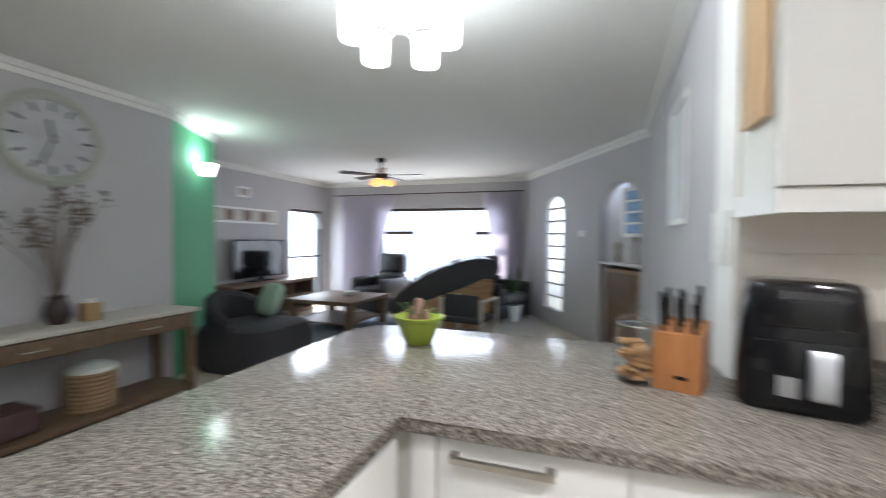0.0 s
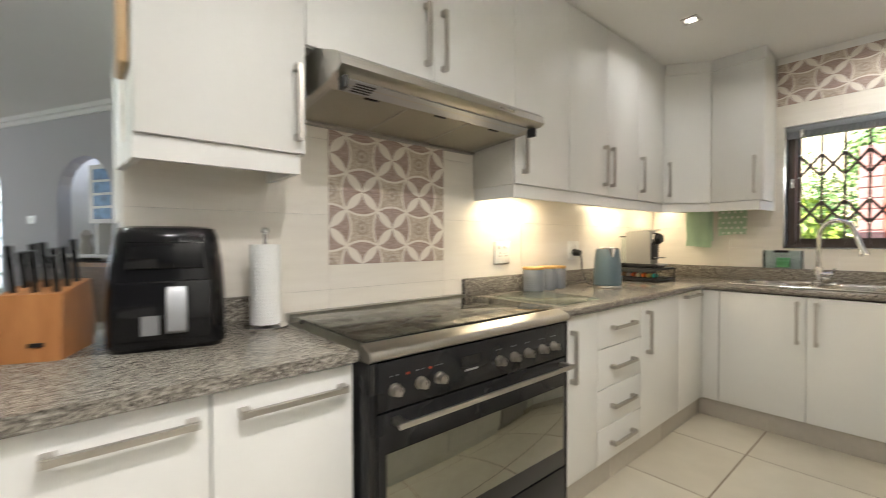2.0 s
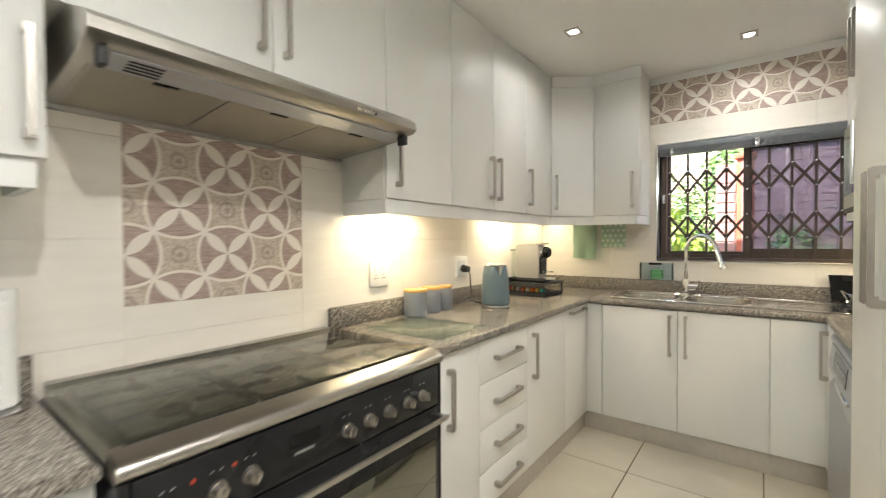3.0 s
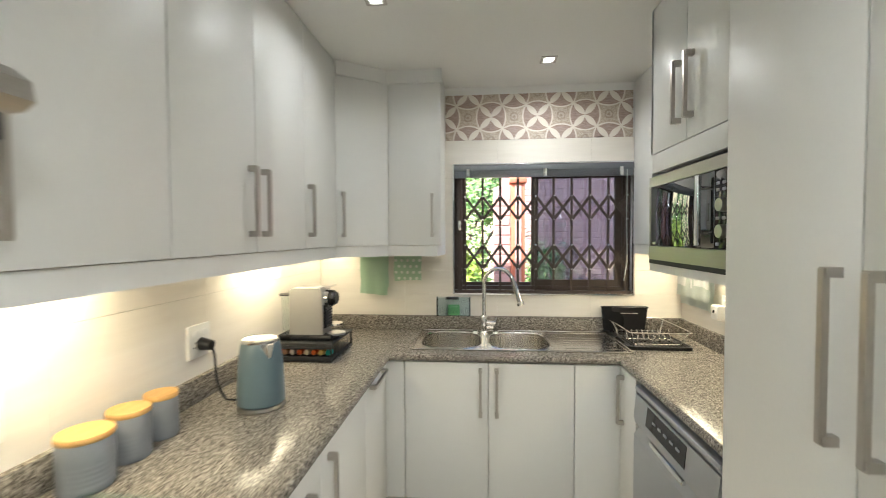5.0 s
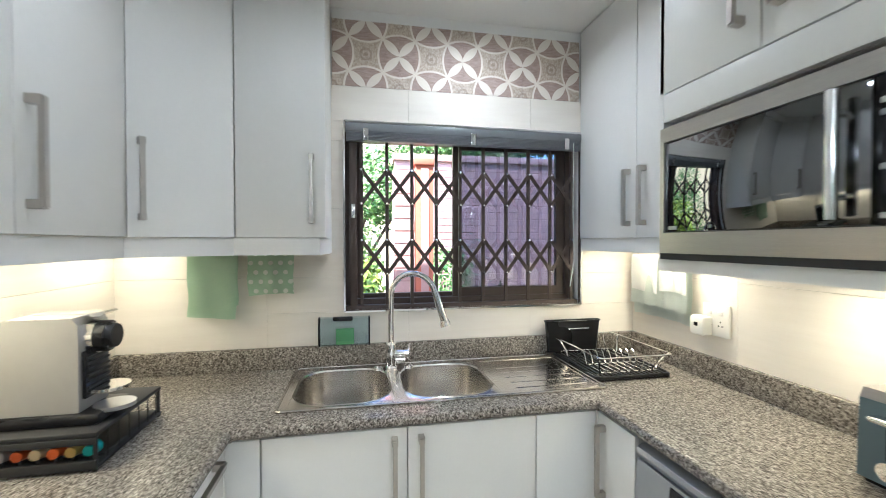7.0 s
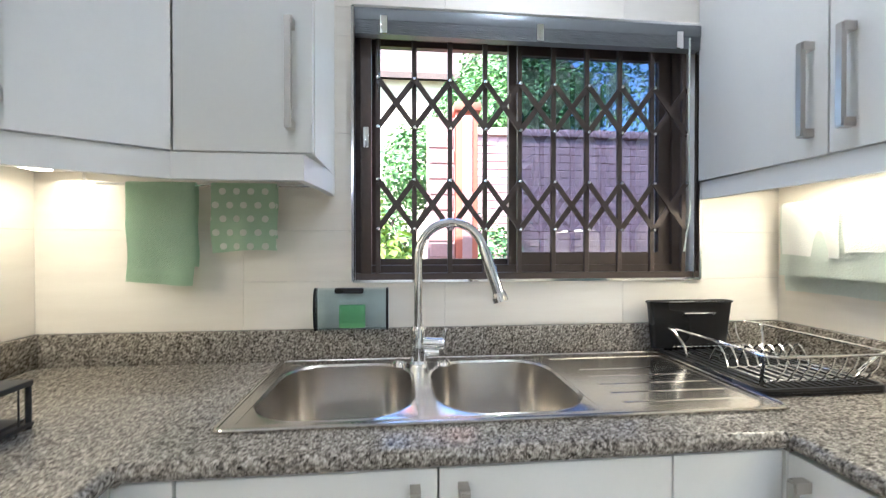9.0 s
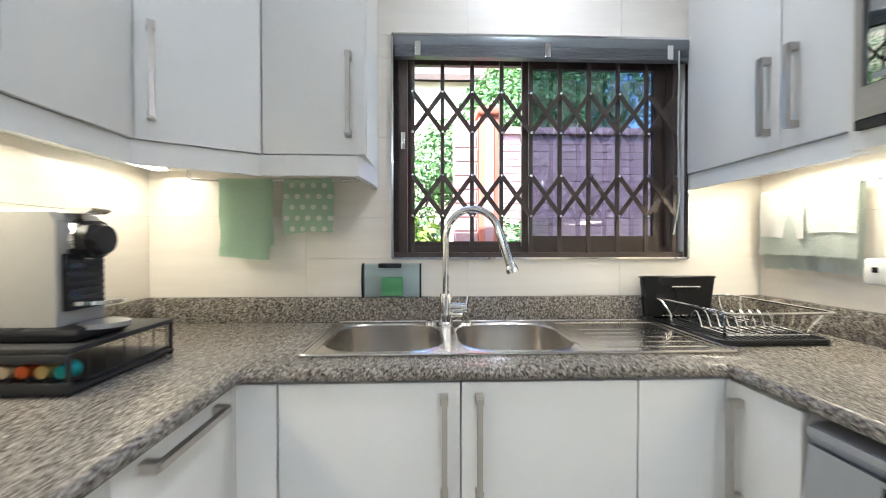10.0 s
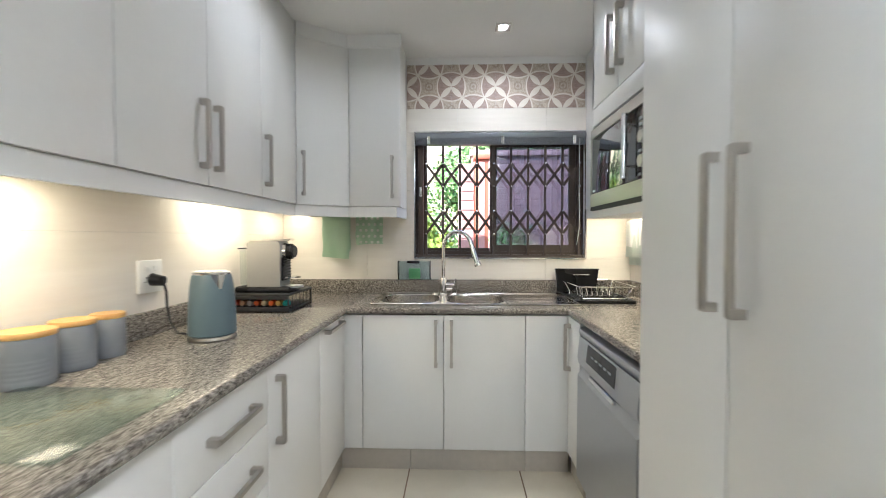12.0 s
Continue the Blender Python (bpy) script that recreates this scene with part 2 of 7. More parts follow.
M = {
    "granite": granite(), "tile": wall_tile(), "pattern": pattern_tile(), "floor": floor_tile(),
    "cab": surface("white_lacquer", (0.75, 0.745, 0.72), 0.40, vary=0.015, grain=90.0, spec=0.35, wear=0.03),
    "cabedge": surface("white_cabinet_edge", (0.72, 0.71, 0.66), 0.4, vary=0.03),
    "steel": surface("brushed_steel", (0.46, 0.44, 0.405), 0.32, 1.0, vary=0.08, grain=30.0, stretch=(3, 40, 40)),
    "sinksteel": surface("sink_steel", (0.62, 0.595, 0.56), 0.21, 1.0, wear=0.06, vary=0.05, grain=60.0, stretch=(30, 3, 30)),
    "chrome": surface("chrome", (0.80, 0.80, 0.80), 0.08, 1.0, vary=0.02),
    "nickel": surface("satin_nickel", (0.50, 0.47, 0.43), 0.34, 1.0, vary=0.05),
    "silver": surface("silver_paint", (0.44, 0.45, 0.47), 0.35, 0.8, vary=0.03),
    "black": surface("black_plastic", (0.012, 0.012, 0.013), 0.28, vary=0.15, spec=0.3),
    "gloss": surface("black_gloss", (0.008, 0.008, 0.009), 0.08, vary=0.1, spec=0.35),
    "matblack": surface("matt_black", (0.018, 0.018, 0.018), 0.6, vary=0.15),
    "ceiling": surface("ceiling_paint", (0.80, 0.79, 0.76), 0.85, vary=0.02, grain=120.0, relief=0.08),
    "grey": surface("grey_wall_paint", (0.50, 0.49, 0.50), 0.8, vary=0.03, grain=150.0, relief=0.08),
    "green": surface("green_wall_paint", (0.10, 0.36, 0.19), 0.75, vary=0.04, grain=120.0, relief=0.08),
    "white": surface("white_paint", (0.80, 0.79, 0.76), 0.5, vary=0.02),
    "plastic": surface("white_plastic", (0.80, 0.79, 0.75), 0.35, vary=0.02),
    "grout": surface("grout", (0.66, 0.62, 0.55), 0.9, vary=0.08),
    "floorgrout": surface("brown_floor_grout", (0.20, 0.14, 0.09), 0.9, vary=0.2),
    "plinth": surface("grey_tile_plinth", (0.46, 0.42, 0.36), 0.35, vary=0.08, grain=30.0),
    "blind": surface("grey_aluminium", (0.19, 0.20, 0.215), 0.4, 0.4, vary=0.05),
    "brown": surface("brown_aluminium", (0.075, 0.055, 0.045), 0.42, 0.3, vary=0.12),
    "bluegrey": surface("blue_grey_enamel", (0.125, 0.18, 0.21), 0.30, 0.0, vary=0.03, wear=0.02),
    "canister": surface("grey_stoneware", (0.22, 0.235, 0.26), 0.45, vary=0.06),
    "bamboo": wood("bamboo", (0.55, 0.30, 0.09), (0.72, 0.44, 0.16)),
    "acacia": wood("orange_wood", (0.36, 0.14, 0.045), (0.52, 0.23, 0.08), "z"),
    "oak": wood("aged_oak", (0.10, 0.062, 0.036), (0.21, 0.135, 0.08)),
    "board": wood("pale_chopping_board", (0.40, 0.25, 0.12), (0.58, 0.40, 0.22), "z"),
    "dots": dotted_cloth(), "ribs": ribbed_cloth(),
    "towel": surface("pale_cloth", (0.66, 0.71, 0.66), 0.95, vary=0.08, grain=200.0, relief=0.5),
    "paper": surface("paper_roll", (0.85, 0.85, 0.83), 0.9, vary=0.04, grain=260.0, relief=0.7),
    "glass": glass_pane("clear_glass", (0.96, 0.98, 0.97)),
    "tinted": glass_pane("tinted_glass", (0.36, 0.40, 0.47), 0.02, 0.12),
    "greenglass": glass_pane("green_glass", (0.93, 0.985, 0.955), 0.14, 0.02),
    "smoke": glass_pane("smoked_glass", (0.90, 0.94, 0.95)),
    "lid": glass_pane("lid_glass", (0.72, 0.73, 0.68)),
    "ovenglass": surface("oven_glass", (0.26, 0.26, 0.225), 0.05, 1.0, vary=0.06, wear=0.02),
    "darkglass": surface("dark_mirror_glass", (0.19, 0.197, 0.20), 0.03, 1.0, vary=0.03, wear=0.01),
    "lampwarm": glowing("warm_lamp", (1.0, 0.86, 0.62), 2.2),
    "lampwhite": glowing("white_lamp", (1.0, 0.98, 0.94), 2.4),
    "lampshade": glowing("lit_glass_shade", (0.95, 1.0, 0.98), 0.8),
    "amber": glowing("amber_lamp", (1.0, 0.46, 0.13), 0.22),
}

# ---- building helpers ----
ORIGIN = {}


def bx(bm, x0, x1, y0, y1, z0, z1, bevel=0.0, seg=2):
    vs = bmesh.ops.create_cube(bm, size=1.0)["verts"]
    for v in vs:
        v.co = Vector(((x0 + x1) / 2 + v.co.x * (x1 - x0), (y0 + y1) / 2 + v.co.y * (y1 - y0), (z0 + z1) / 2 + v.co.z * (z1 - z0)))
    if bevel:
        es = list({e for v in vs for e in v.link_edges})
        bmesh.ops.bevel(bm, geom=es, offset=bevel, segments=seg, profile=0.5, affect="EDGES")
    return bm


def cyl(bm, p0, p1, r0, r1=None, seg=16, caps=True):
    p0, p1 = Vector(p0), Vector(p1)
    d = p1 - p0
    m = Matrix.Translation((p0 + p1) / 2) @ d.to_track_quat("Z", "Y").to_matrix().to_4x4()
    bmesh.ops.create_cone(bm, cap_ends=caps, segments=seg, radius1=r0, radius2=r0 if r1 is None else r1, depth=d.length, matrix=m)
    return bm


def tube(bm, pts, r, seg=8, caps=True):
    pts = [Vector(p) for p in pts]
    rings = []
    ref = None
    for i, p in enumerate(pts):
        a, b = pts[max(0, i - 1)], pts[min(len(pts) - 1, i + 1)]
        d = (b - a).normalized()
        if ref is None:
            ref = d.orthogonal().normalized()
        ref = (ref - d * ref.dot(d)).normalized()
        side = d.cross(ref)
        rings.append([bm.verts.new(p + (ref * math.cos(k * math.tau / seg) + side * math.sin(k * math.tau / seg)) * r) for k in range(seg)])
    for a, b in zip(rings, rings[1:]):
        for k in range(seg):
            bm.faces.new((a[k], a[(k + 1) % seg], b[(k + 1) % seg], b[k]))
    if caps:
        bm.faces.new(rings[0][::-1])
        bm.faces.new(rings[-1])
    return bm


def lathe(bm, centre, profile, seg=28, close=False):
    """Turn a profile of (radius, height) round an upright axis."""
    cx, cy, cz = centre
    rings = [[bm.verts.new((cx + r * math.cos(k * math.tau / seg), cy + r * math.sin(k * math.tau / seg), cz + h)) for k in range(seg)] for r, h in profile]
    for a, b in zip(rings, rings[1:]):
        for k in range(seg):
            bm.faces.new((a[k], a[(k + 1) % seg], b[(k + 1) % seg], b[k]))
    if close:
        bm.faces.new(rings[0][::-1])
        bm.faces.new(rings[-1])
    return bm


def prism(bm, outline, lo, hi, axis="z"):
    """An outline of two coordinates, pushed along the third."""
    def at(p, h):
        return {"z": (p[0], p[1], h), "x": (h, p[0], p[1]), "y": (p[0], h, p[1])}[axis]
    a = [bm.verts.new(at(p, lo)) for p in outline]
    b = [bm.verts.new(at(p, hi)) for p in outline]
    n = len(outline)
    bm.faces.new(a[::-1])
    bm.faces.new(b)
    for k in range(n):
        bm.faces.new((a[k], a[(k + 1) % n], b[(k + 1) % n], b[k]))
    return bm


def mesh_of(name, bm, material, offset=Vector(), smooth=True):
    bmesh.ops.recalc_face_normals(bm, faces=bm.faces[:])
    if offset.length:
        bmesh.ops.translate(bm, verts=bm.verts[:], vec=-offset)
    if smooth:
        for f in bm.faces:
            f.smooth = True
        for e in bm.edges:
            if len(e.link_faces) == 2 and e.calc_face_angle(0.0) > 0.6:
                e.smooth = False
    me = bpy.data.meshes.new(name)
    bm.to_mesh(me)
    bm.free()
    me.materials.append(material)
    return me


def thing(name, place, label, category, group="", kind=""):
    ob = new(name)
    ob.empty_display_size = 0.05
    ob.location = place
    ORIGIN[ob.name] = Vector(place)
    return tagged(ob, label, category, group, kind)


def part(name, bm, material, parent, label=""):
    o = ORIGIN[parent.name]
    ob = new(name, mesh_of(name, bm, material, o))
    ob.parent = parent
    ORIGIN[ob.name] = o
    return tagged(ob, label) if label else ob


def solid(name, bm, material, label, category, kind="", group=""):
    """A thing of one mesh."""
    lo = Vector([(min(v.co[i] for v in bm.verts) + max(v.co[i] for v in bm.verts)) / 2 for i in (0, 1)] + [min(v.co.z for v in bm.verts)])
    ob = new(name, mesh_of(name, bm, material, lo))
    ob.location = lo
    ORIGIN[ob.name] = lo
    return tagged(ob, label, category, group, kind)


def B():
    return bmesh.new()


def structure(name, bm, material, label, category):
    ob = new(name, mesh_of(name, bm, material, smooth=False))
    ORIGIN[ob.name] = Vector()
    return tagged(ob, label, category, "", "structure")


def box(*a, **k):
    return bx(bmesh.new(), *a, **k)


# ---- structure ----
structure("floor", box(-5.3, SINK + T, -3.4, 7.5, -0.12, -0.002), M["floorgrout"], "brown grout bed under beige floor tiles", "floor")
b = box(0.715, SINK + T, HOB + 0.01, HOB + T, 0, LCEIL + 0.1)
structure("wall_hob", b, M["white"], "plastered kitchen wall behind the cooker", "wall")
b = B()
bx(b, SINK + 0.01, SINK + T, RIGHT - T, WIN[0], 0, LCEIL + 0.1)
bx(b, SINK + 0.01, SINK + T, WIN[1], HOB + 0.01, 0, LCEIL + 0.1)
bx(b, SINK + 0.01, SINK + T, WIN[0], WIN[1], 0, WIN[2])
bx(b, SINK + 0.01, SINK + T, WIN[0], WIN[1], WIN[3], LCEIL + 0.1)
structure("wall_sink", b, M["white"], "white kitchen wall with the window over the sink", "wall")
structure("wall_right", box(0.3, SINK + 0.01, RIGHT - T, RIGHT - 0.01, 0, LCEIL + 0.1), M["white"], "white kitchen wall behind the dishwasher", "wall")
structure("wall_behind", box(-3.6, 0.3, -3.2 - T, -3.2, 0, LCEIL + 0.1), M["grey"], "plain grey wall closing the dining end", "wall")
structure("wall_behind_side", box(0.3, 0.3 + T, -3.2 - T, RIGHT - T, 0, LCEIL + 0.1), M["grey"], "plain grey wall beside the kitchen entrance", "wall")
structure("ceiling_kitchen", box(0.62, SINK + 0.01, RIGHT - 0.01, HOB + 0.01, CEIL, CEIL + 0.06), M["ceiling"], "smooth white kitchen ceiling", "ceiling")
b = prism(B(), [(-5.2, -3.4), (0.62, -3.4), (0.62, HOB + 0.01), (0.80, HOB + T), (1.06, 4.34), (-0.60, 7.42), (-5.2, 7.42)], LCEIL, LCEIL + 0.1)
bx(b, 0.62, SINK + T, RIGHT - T, HOB + T, LCEIL + 0.061, LCEIL + 0.1)
structure("ceiling_lounge", b, M["ceiling"], "white lounge ceiling", "ceiling")


def wall_run(name, x0, y0, x1, y1, gaps, material, label, side=1, top=LCEIL, thick=T):
    """A wall along a line on plan, with openings (from, to, sill, head) along it."""
    d = Vector((x1 - x0, y1 - y0, 0))
    n = Vector((-d.y, d.x, 0)).normalized() * thick * side
    L = d.length
    d.normalize()
    bm = B()

    def slab(a, c, lo, hi):
        p, q = Vector((x0, y0, 0)) + d * a, Vector((x0, y0, 0)) + d * c
        prism(bm, [(p.x, p.y), (q.x, q.y), (q.x + n.x, q.y + n.y), (p.x + n.x, p.y + n.y)], lo, hi)

    at = 0.0
    for a, c, lo, hi in gaps:
        slab(at, a, 0, top)
        if lo > 0:
            slab(a, c, 0, lo)
        slab(a, c, hi, top)
        at = c
    slab(at, L, 0, top)
    return structure(name, bm, material, label, "wall")


CW, TVW, BACK = -3.30, -5.00, 7.23
DX, DY, EX = 0.88, 4.295, -0.762
wall_run("wall_clock", CW, -3.2, CW, 2.37, [], M["grey"], "grey wall with the clock and console table", 1)
wall_run("wall_green", CW, 2.37, -3.76, 3.25, [], M["green"], "green feature wall with a wall lamp", 1)
wall_run("wall_return", -3.76, 3.25, TVW, 3.25, [], M["grey"], "grey return wall beside the television", 1)
wall_run("wall_tv", TVW, 3.25, TVW, BACK, [(2.80, 3.86, 0.02, 1.88)], M["grey"], "grey television wall with an arched glass door", 1)
wall_run("wall_window", TVW, BACK, EX, BACK, [(1.25, 3.80, 0.42, 1.925)], M["grey"], "grey wall with the wide lounge window", 1)
dl = math.hypot(DX - EX, BACK - DY)
dd = Vector((DX - EX, DY - BACK, 0)) / dl
dn = Vector((-dd.y, dd.x, 0))
THIN = 0.115
wall_run("wall_diagonal", EX, BACK, DX, DY, [(0.82, 1.44, 0.25, 2.0), (2.42, 3.22, 0.0, 2.0)], M["grey"], "grey wall with a glass block strip and an arched niche", 1, thick=THIN)
wall_run("wall_picture", DX, DY, 0.715, HOB + T, [], M["grey"], "pale wall with a framed picture", 1)


def cornice(name, pts):
    """A coved strip under the ceiling along a line on plan, on its right-hand side."""
    bm = B()
    for (ax, ay), (cx, cy) in zip(pts, pts[1:]):
        d = Vector((cx - ax, cy - ay, 0)).normalized()
        n = Vector((d.y, -d.x, 0))
        for w, lo, hi in ((0.022, 0.085, 0.0), (0.055, 0.045, 0.0)):
            prism(bm, [(ax, ay), (cx, cy), (cx + n.x * w, cy + n.y * w), (ax + n.x * w, ay + n.y * w)], LCEIL - lo, LCEIL - hi - 0.001)
    return structure(name, bm, M["white"], "white moulded ceiling cornice", "cornice")


cornice("trim_cornice", [(CW, -3.2), (CW, 2.37), (-3.76, 3.25)])
cornice("trim_cornice_lounge", [(TVW, 3.25), (TVW, BACK), (EX, BACK), (DX, DY), (0.715, HOB + T)])

# ---- kitchen cabinets ----


def bar_handle(parent, a, b, out):
    """A square bar on two posts between a and b; out is the way it stands off."""
    a, b, o = Vector(a), Vector(b), Vector(out).normalized()
    d = (b - a).normalized()
    bm = B()
    s = 0.0065
    w = d.cross(o)
    for p, q in ((a - d * s + o * 0.028, b + d * s + o * 0.028), (a, a + o * 0.03), (b, b + o * 0.03)):
        along = (q - p).normalized()
        u = w
        v = along.cross(u)
        k = s if along.dot(d) > 0.9 else 0.010
        ring = [(-1, -1), (1, -1), (1, 1), (-1, 1)]
        lo = [bm.verts.new(p + u * k * i * (0.9 if k > s else 1) + v * (s if k == s else k) * j) for i, j in ring]
        hi = [bm.verts.new(q + u * k * i * (0.9 if k > s else 1) + v * (s if k == s else k) * j) for i, j in ring]
        bm.faces.new(lo[::-1]), bm.faces.new(hi)
        for n in range(4):
            bm.faces.new((lo[n], lo[(n + 1) % 4], hi[(n + 1) % 4], hi[n]))
    return part("handle", bm, M["nickel"], parent, "satin nickel bar handle")


def front_panel(parent, name, axis, face, out, lo, hi, z0, z1, handle=None):
    """A cabinet front. axis: the way it runs; face: its plane; out: +1 or -1, the way it faces."""
    g, th = 0.0016, 0.018
    a, c = sorted((face, face - out * th))
    if axis == "x":
        bm = box(lo + g, hi - g, a, c, z0 + g, z1 - g, bevel=0.0025)
    else:
        bm = box(a, c, lo + g, hi - g, z0 + g, z1 - g, bevel=0.0025)
    ob = part(name, bm, M["cab"], parent)
    if handle:
        (u0, w0), (u1, w1) = handle
        if axis == "x":
            bar_handle(ob, (u0, face, w0), (u1, face, w1), (0, out, 0))
        else:
            bar_handle(ob, (face, u0, w0), (face, u1, w1), (out, 0, 0))
    return ob


def base_unit(label, axis, lo, hi, face, back, out, fronts, z0=0.12, z1=0.852, carcass=0.852):
    """A base cabinet with its fronts: (lo, hi, z0, z1, handle)."""
    a, c = sorted((face - out * 0.019, back))
    mid = ((lo + hi) / 2, (a + c) / 2, z0) if axis == "x" else ((a + c) / 2, (lo + hi) / 2, z0)
    ob = thing("base_cabinet", mid, label, "cabinet", "base cabinets")
    body = box(lo, hi, a, c, z0, carcass) if axis == "x" else box(a, c, lo, hi, z0, carcass)
    part("body", body, M["cabedge"], ob)
    for f in fronts:
        kind = "drawer_front" if f[3] - f[2] < 0.3 else "door"
        front_panel(ob, kind, axis, face, out, *f)
    return ob


DF = 0.512   # hob side door faces
SD = 3.790   # sink side door faces
RD = -0.690  # right side door faces
Z0, Z1 = 0.12, 0.852
base_unit("white gloss base cabinet with a bar handle under granite", "x", -0.055, 0.375, DF, HOB - 0.03, -1, [(-0.055, 0.375, Z0, Z1, ((-0.005, 0.805), (0.215, 0.805)))])
base_unit("white gloss base cabinet with a bar handle under granite", "x", 0.375, 0.829, DF, HOB - 0.03, -1, [(0.375, 0.829, Z0, Z1, ((0.575, 0.800), (0.795, 0.800)))])
base_unit("narrow white gloss base cabinet beside the cooker", "x", 0.830, 1.170, DF, HOB - 0.03, -1, [(0.830, 1.170, Z0, Z1, ((0.895, 0.797), (1.134, 0.797)))])
base_unit("narrow white pull-out base cabinet beside the cooker", "x", 2.106, 2.434, DF, HOB - 0.03, -1, [(2.106, 2.434, Z0, Z1, ((2.211, 0.575), (2.211, 0.785)))])
base_unit("white base cabinet with four drawers", "x", 2.434, 2.885, DF, HOB - 0.03, -1,
          [(2.434, 2.885, 0.668, Z1, ((2.56, 0.762), (2.77, 0.762))), (2.434, 2.885, 0.475, 0.668, ((2.56, 0.572), (2.77, 0.572))),
           (2.434, 2.885, 0.287, 0.475, ((2.56, 0.381), (2.77, 0.381))), (2.434, 2.885, Z0, 0.287, ((2.56, 0.200), (2.77, 0.200)))])
base_unit("white base cabinet with an upright bar handle", "x", 2.885, 3.40, DF, HOB - 0.03, -1, [(2.885, 3.40, Z0, Z1, ((2.946, 0.578), (2.946, 0.792)))])
base_unit("white base cabinet in the corner with a short handle", "x", 3.40, 3.785, DF, HOB - 0.03, -1, [(3.40, 3.788, Z0, Z1, ((3.47, 0.828), (3.70, 0.828)))])
base_unit("white double-door sink cabinet under the steel sink", "y", -0.464, 0.410, SD, SINK - 0.03, -1,
          [(-0.027, 0.410, Z0, Z1, ((0.014, 0.585), (0.014, 0.815))), (-0.464, -0.027, Z0, Z1, ((-0.070, 0.585), (-0.070, 0.815)))], carcass=0.70)
corner = base_unit("narrow white filler panel in the cabinet corner", "y", 0.410, 0.5125, SD, SINK - 0.03, -1, [(0.412, 0.511, Z0, Z1, None)])
base_unit("narrow white base cabinet beside the dishwasher corner", "y", -0.690, -0.464, SD, SINK - 0.03, -1, [(-0.688, -0.464, Z0, Z1, None)])
part("corner_post", box(3.7862, 3.806, 0.5095, 0.530, Z0, Z1), M["cab"], corner)
corner = base_unit("narrow white return cabinet beside the dishwasher", "x", 3.585, 3.785, RD, RIGHT + 0.03, 1, [(3.585, 3.785, Z0, Z1, ((3.745, 0.583), (3.745, 0.808)))])
part("corner_post", box(3.7835, 3.806, -0.710, -0.6865, Z0, Z1), M["cab"], corner)
# the peninsula's cabinets, whose fronts face the cook
base_unit("white gloss peninsula cabinet with plain doors", "y", -1.15, 0.45, -0.130, -0.70, 1, [(-1.15, -0.62, Z0, Z1, ((-0.98, 0.80), (-0.78, 0.80))), (-0.62, -0.09, Z0, Z1, ((-0.45, 0.80), (-0.25, 0.80))), (-0.09, 0.45, Z0, Z1, None)])
base_unit("white corner filler of the peninsula cabinets", "x", -0.70, -0.055, DF, HOB + 0.2, -1, [(-0.128, -0.057, Z0, Z1, None)])


def plinth(axis, lo, hi, face, back, seams):
    at = sorted([lo, hi, *seams])
    mid = ((lo + hi) / 2, face, 0) if axis == "x" else (face, (lo + hi) / 2, 0)
    ob = thing("plinth", mid, "beige tiled plinth under the base cabinets", "plinth", "plinths", "structure")
    for p, q in zip(at, at[1:]):
        a, c = sorted((face, back))
        bm = box(p + 0.001, q - 0.001, a, c, 0, 0.117, bevel=0.001) if axis == "x" else box(a, c, p + 0.001, q - 0.001, 0, 0.117, bevel=0.001)
        part("tile", bm, M["plinth"], ob)


plinth("x", 2.106, 3.81, 0.535, 0.56, (2.6, 3.2))
plinth("x", -0.18, 1.17, 0.535, 0.56, (0.2, 0.8))
plinth("y", -0.70, 0.535, 3.812, 3.84, (0.155, -0.470))
plinth("x", 3.585, 3.81, -0.715, -0.74, ())
plinth("y", -1.15, 0.535, -0.185, -0.16, (-0.6, 0.0))

# ---- worktops ----


def bullnose(axis, lo, hi, front, back, ends=0):
    """A granite slab profile with a rounded front edge, pushed along an axis."""
    th = 0.034
    r = th / 2
    s = 1 if back > front else -1
    prof = [(back, TOP - th), (back, TOP)]
    prof += [(front + s * (r - r * math.sin(k * math.pi / 8)), TOP - r + r * math.cos(k * math.pi / 8)) for k in range(9)]
    return prism(B(), prof, lo, hi, axis)


wt = thing("granite_worktop", (3.0, 0.9, TOP), "speckled grey-brown polished granite worktop with upstand", "worktop")
part("slab", bullnose("x", 2.104, SF, CF, HOB), M["granite"], wt)
part("corner_slab", box(SF, SINK, CF, HOB, TOP - 0.034, TOP), M["granite"], wt)
for lo, hi in ((RF, -0.395), (0.362, CF)):
    part("slab", bullnose("y", lo, hi, SF, SINK), M["granite"], wt)
part("corner_slab", box(SF, SINK, RIGHT, RF, TOP - 0.034, TOP), M["granite"], wt)
part("slab", bullnose("y", -0.395, 0.362, SF, 3.886), M["granite"], wt)
part("slab", box(4.297, SINK, -0.395, 0.362, TOP - 0.034, TOP), M["granite"], wt)
part("slab", bullnose("x", 2.86, SF, RF, RIGHT), M["granite"], wt)
for a in ((2.104, SINK, HOB - 0.022, HOB, TOP, 0.985), (SINK - 0.022, SINK, RIGHT + 0.022, HOB - 0.022, TOP, 0.985), (2.86, SINK, RIGHT, RIGHT + 0.022, TOP, 0.985)):
    part("upstand", box(*a, bevel=0.003), M["granite"], wt)
wp = thing("granite_worktop", (-0.3, 0.5, TOP), "speckled grey polished granite peninsula worktop", "worktop")
pts = [(1.172, CF), (-0.145, CF), (-0.145, -1.18), (-0.79, -1.18), (-0.76, 1.30), (-0.70, 1.40), (-0.60, 1.445), (0.70, 1.445), (0.70, HOB), (1.172, HOB)]
bm = prism(B(), pts, TOP - 0.034, TOP)
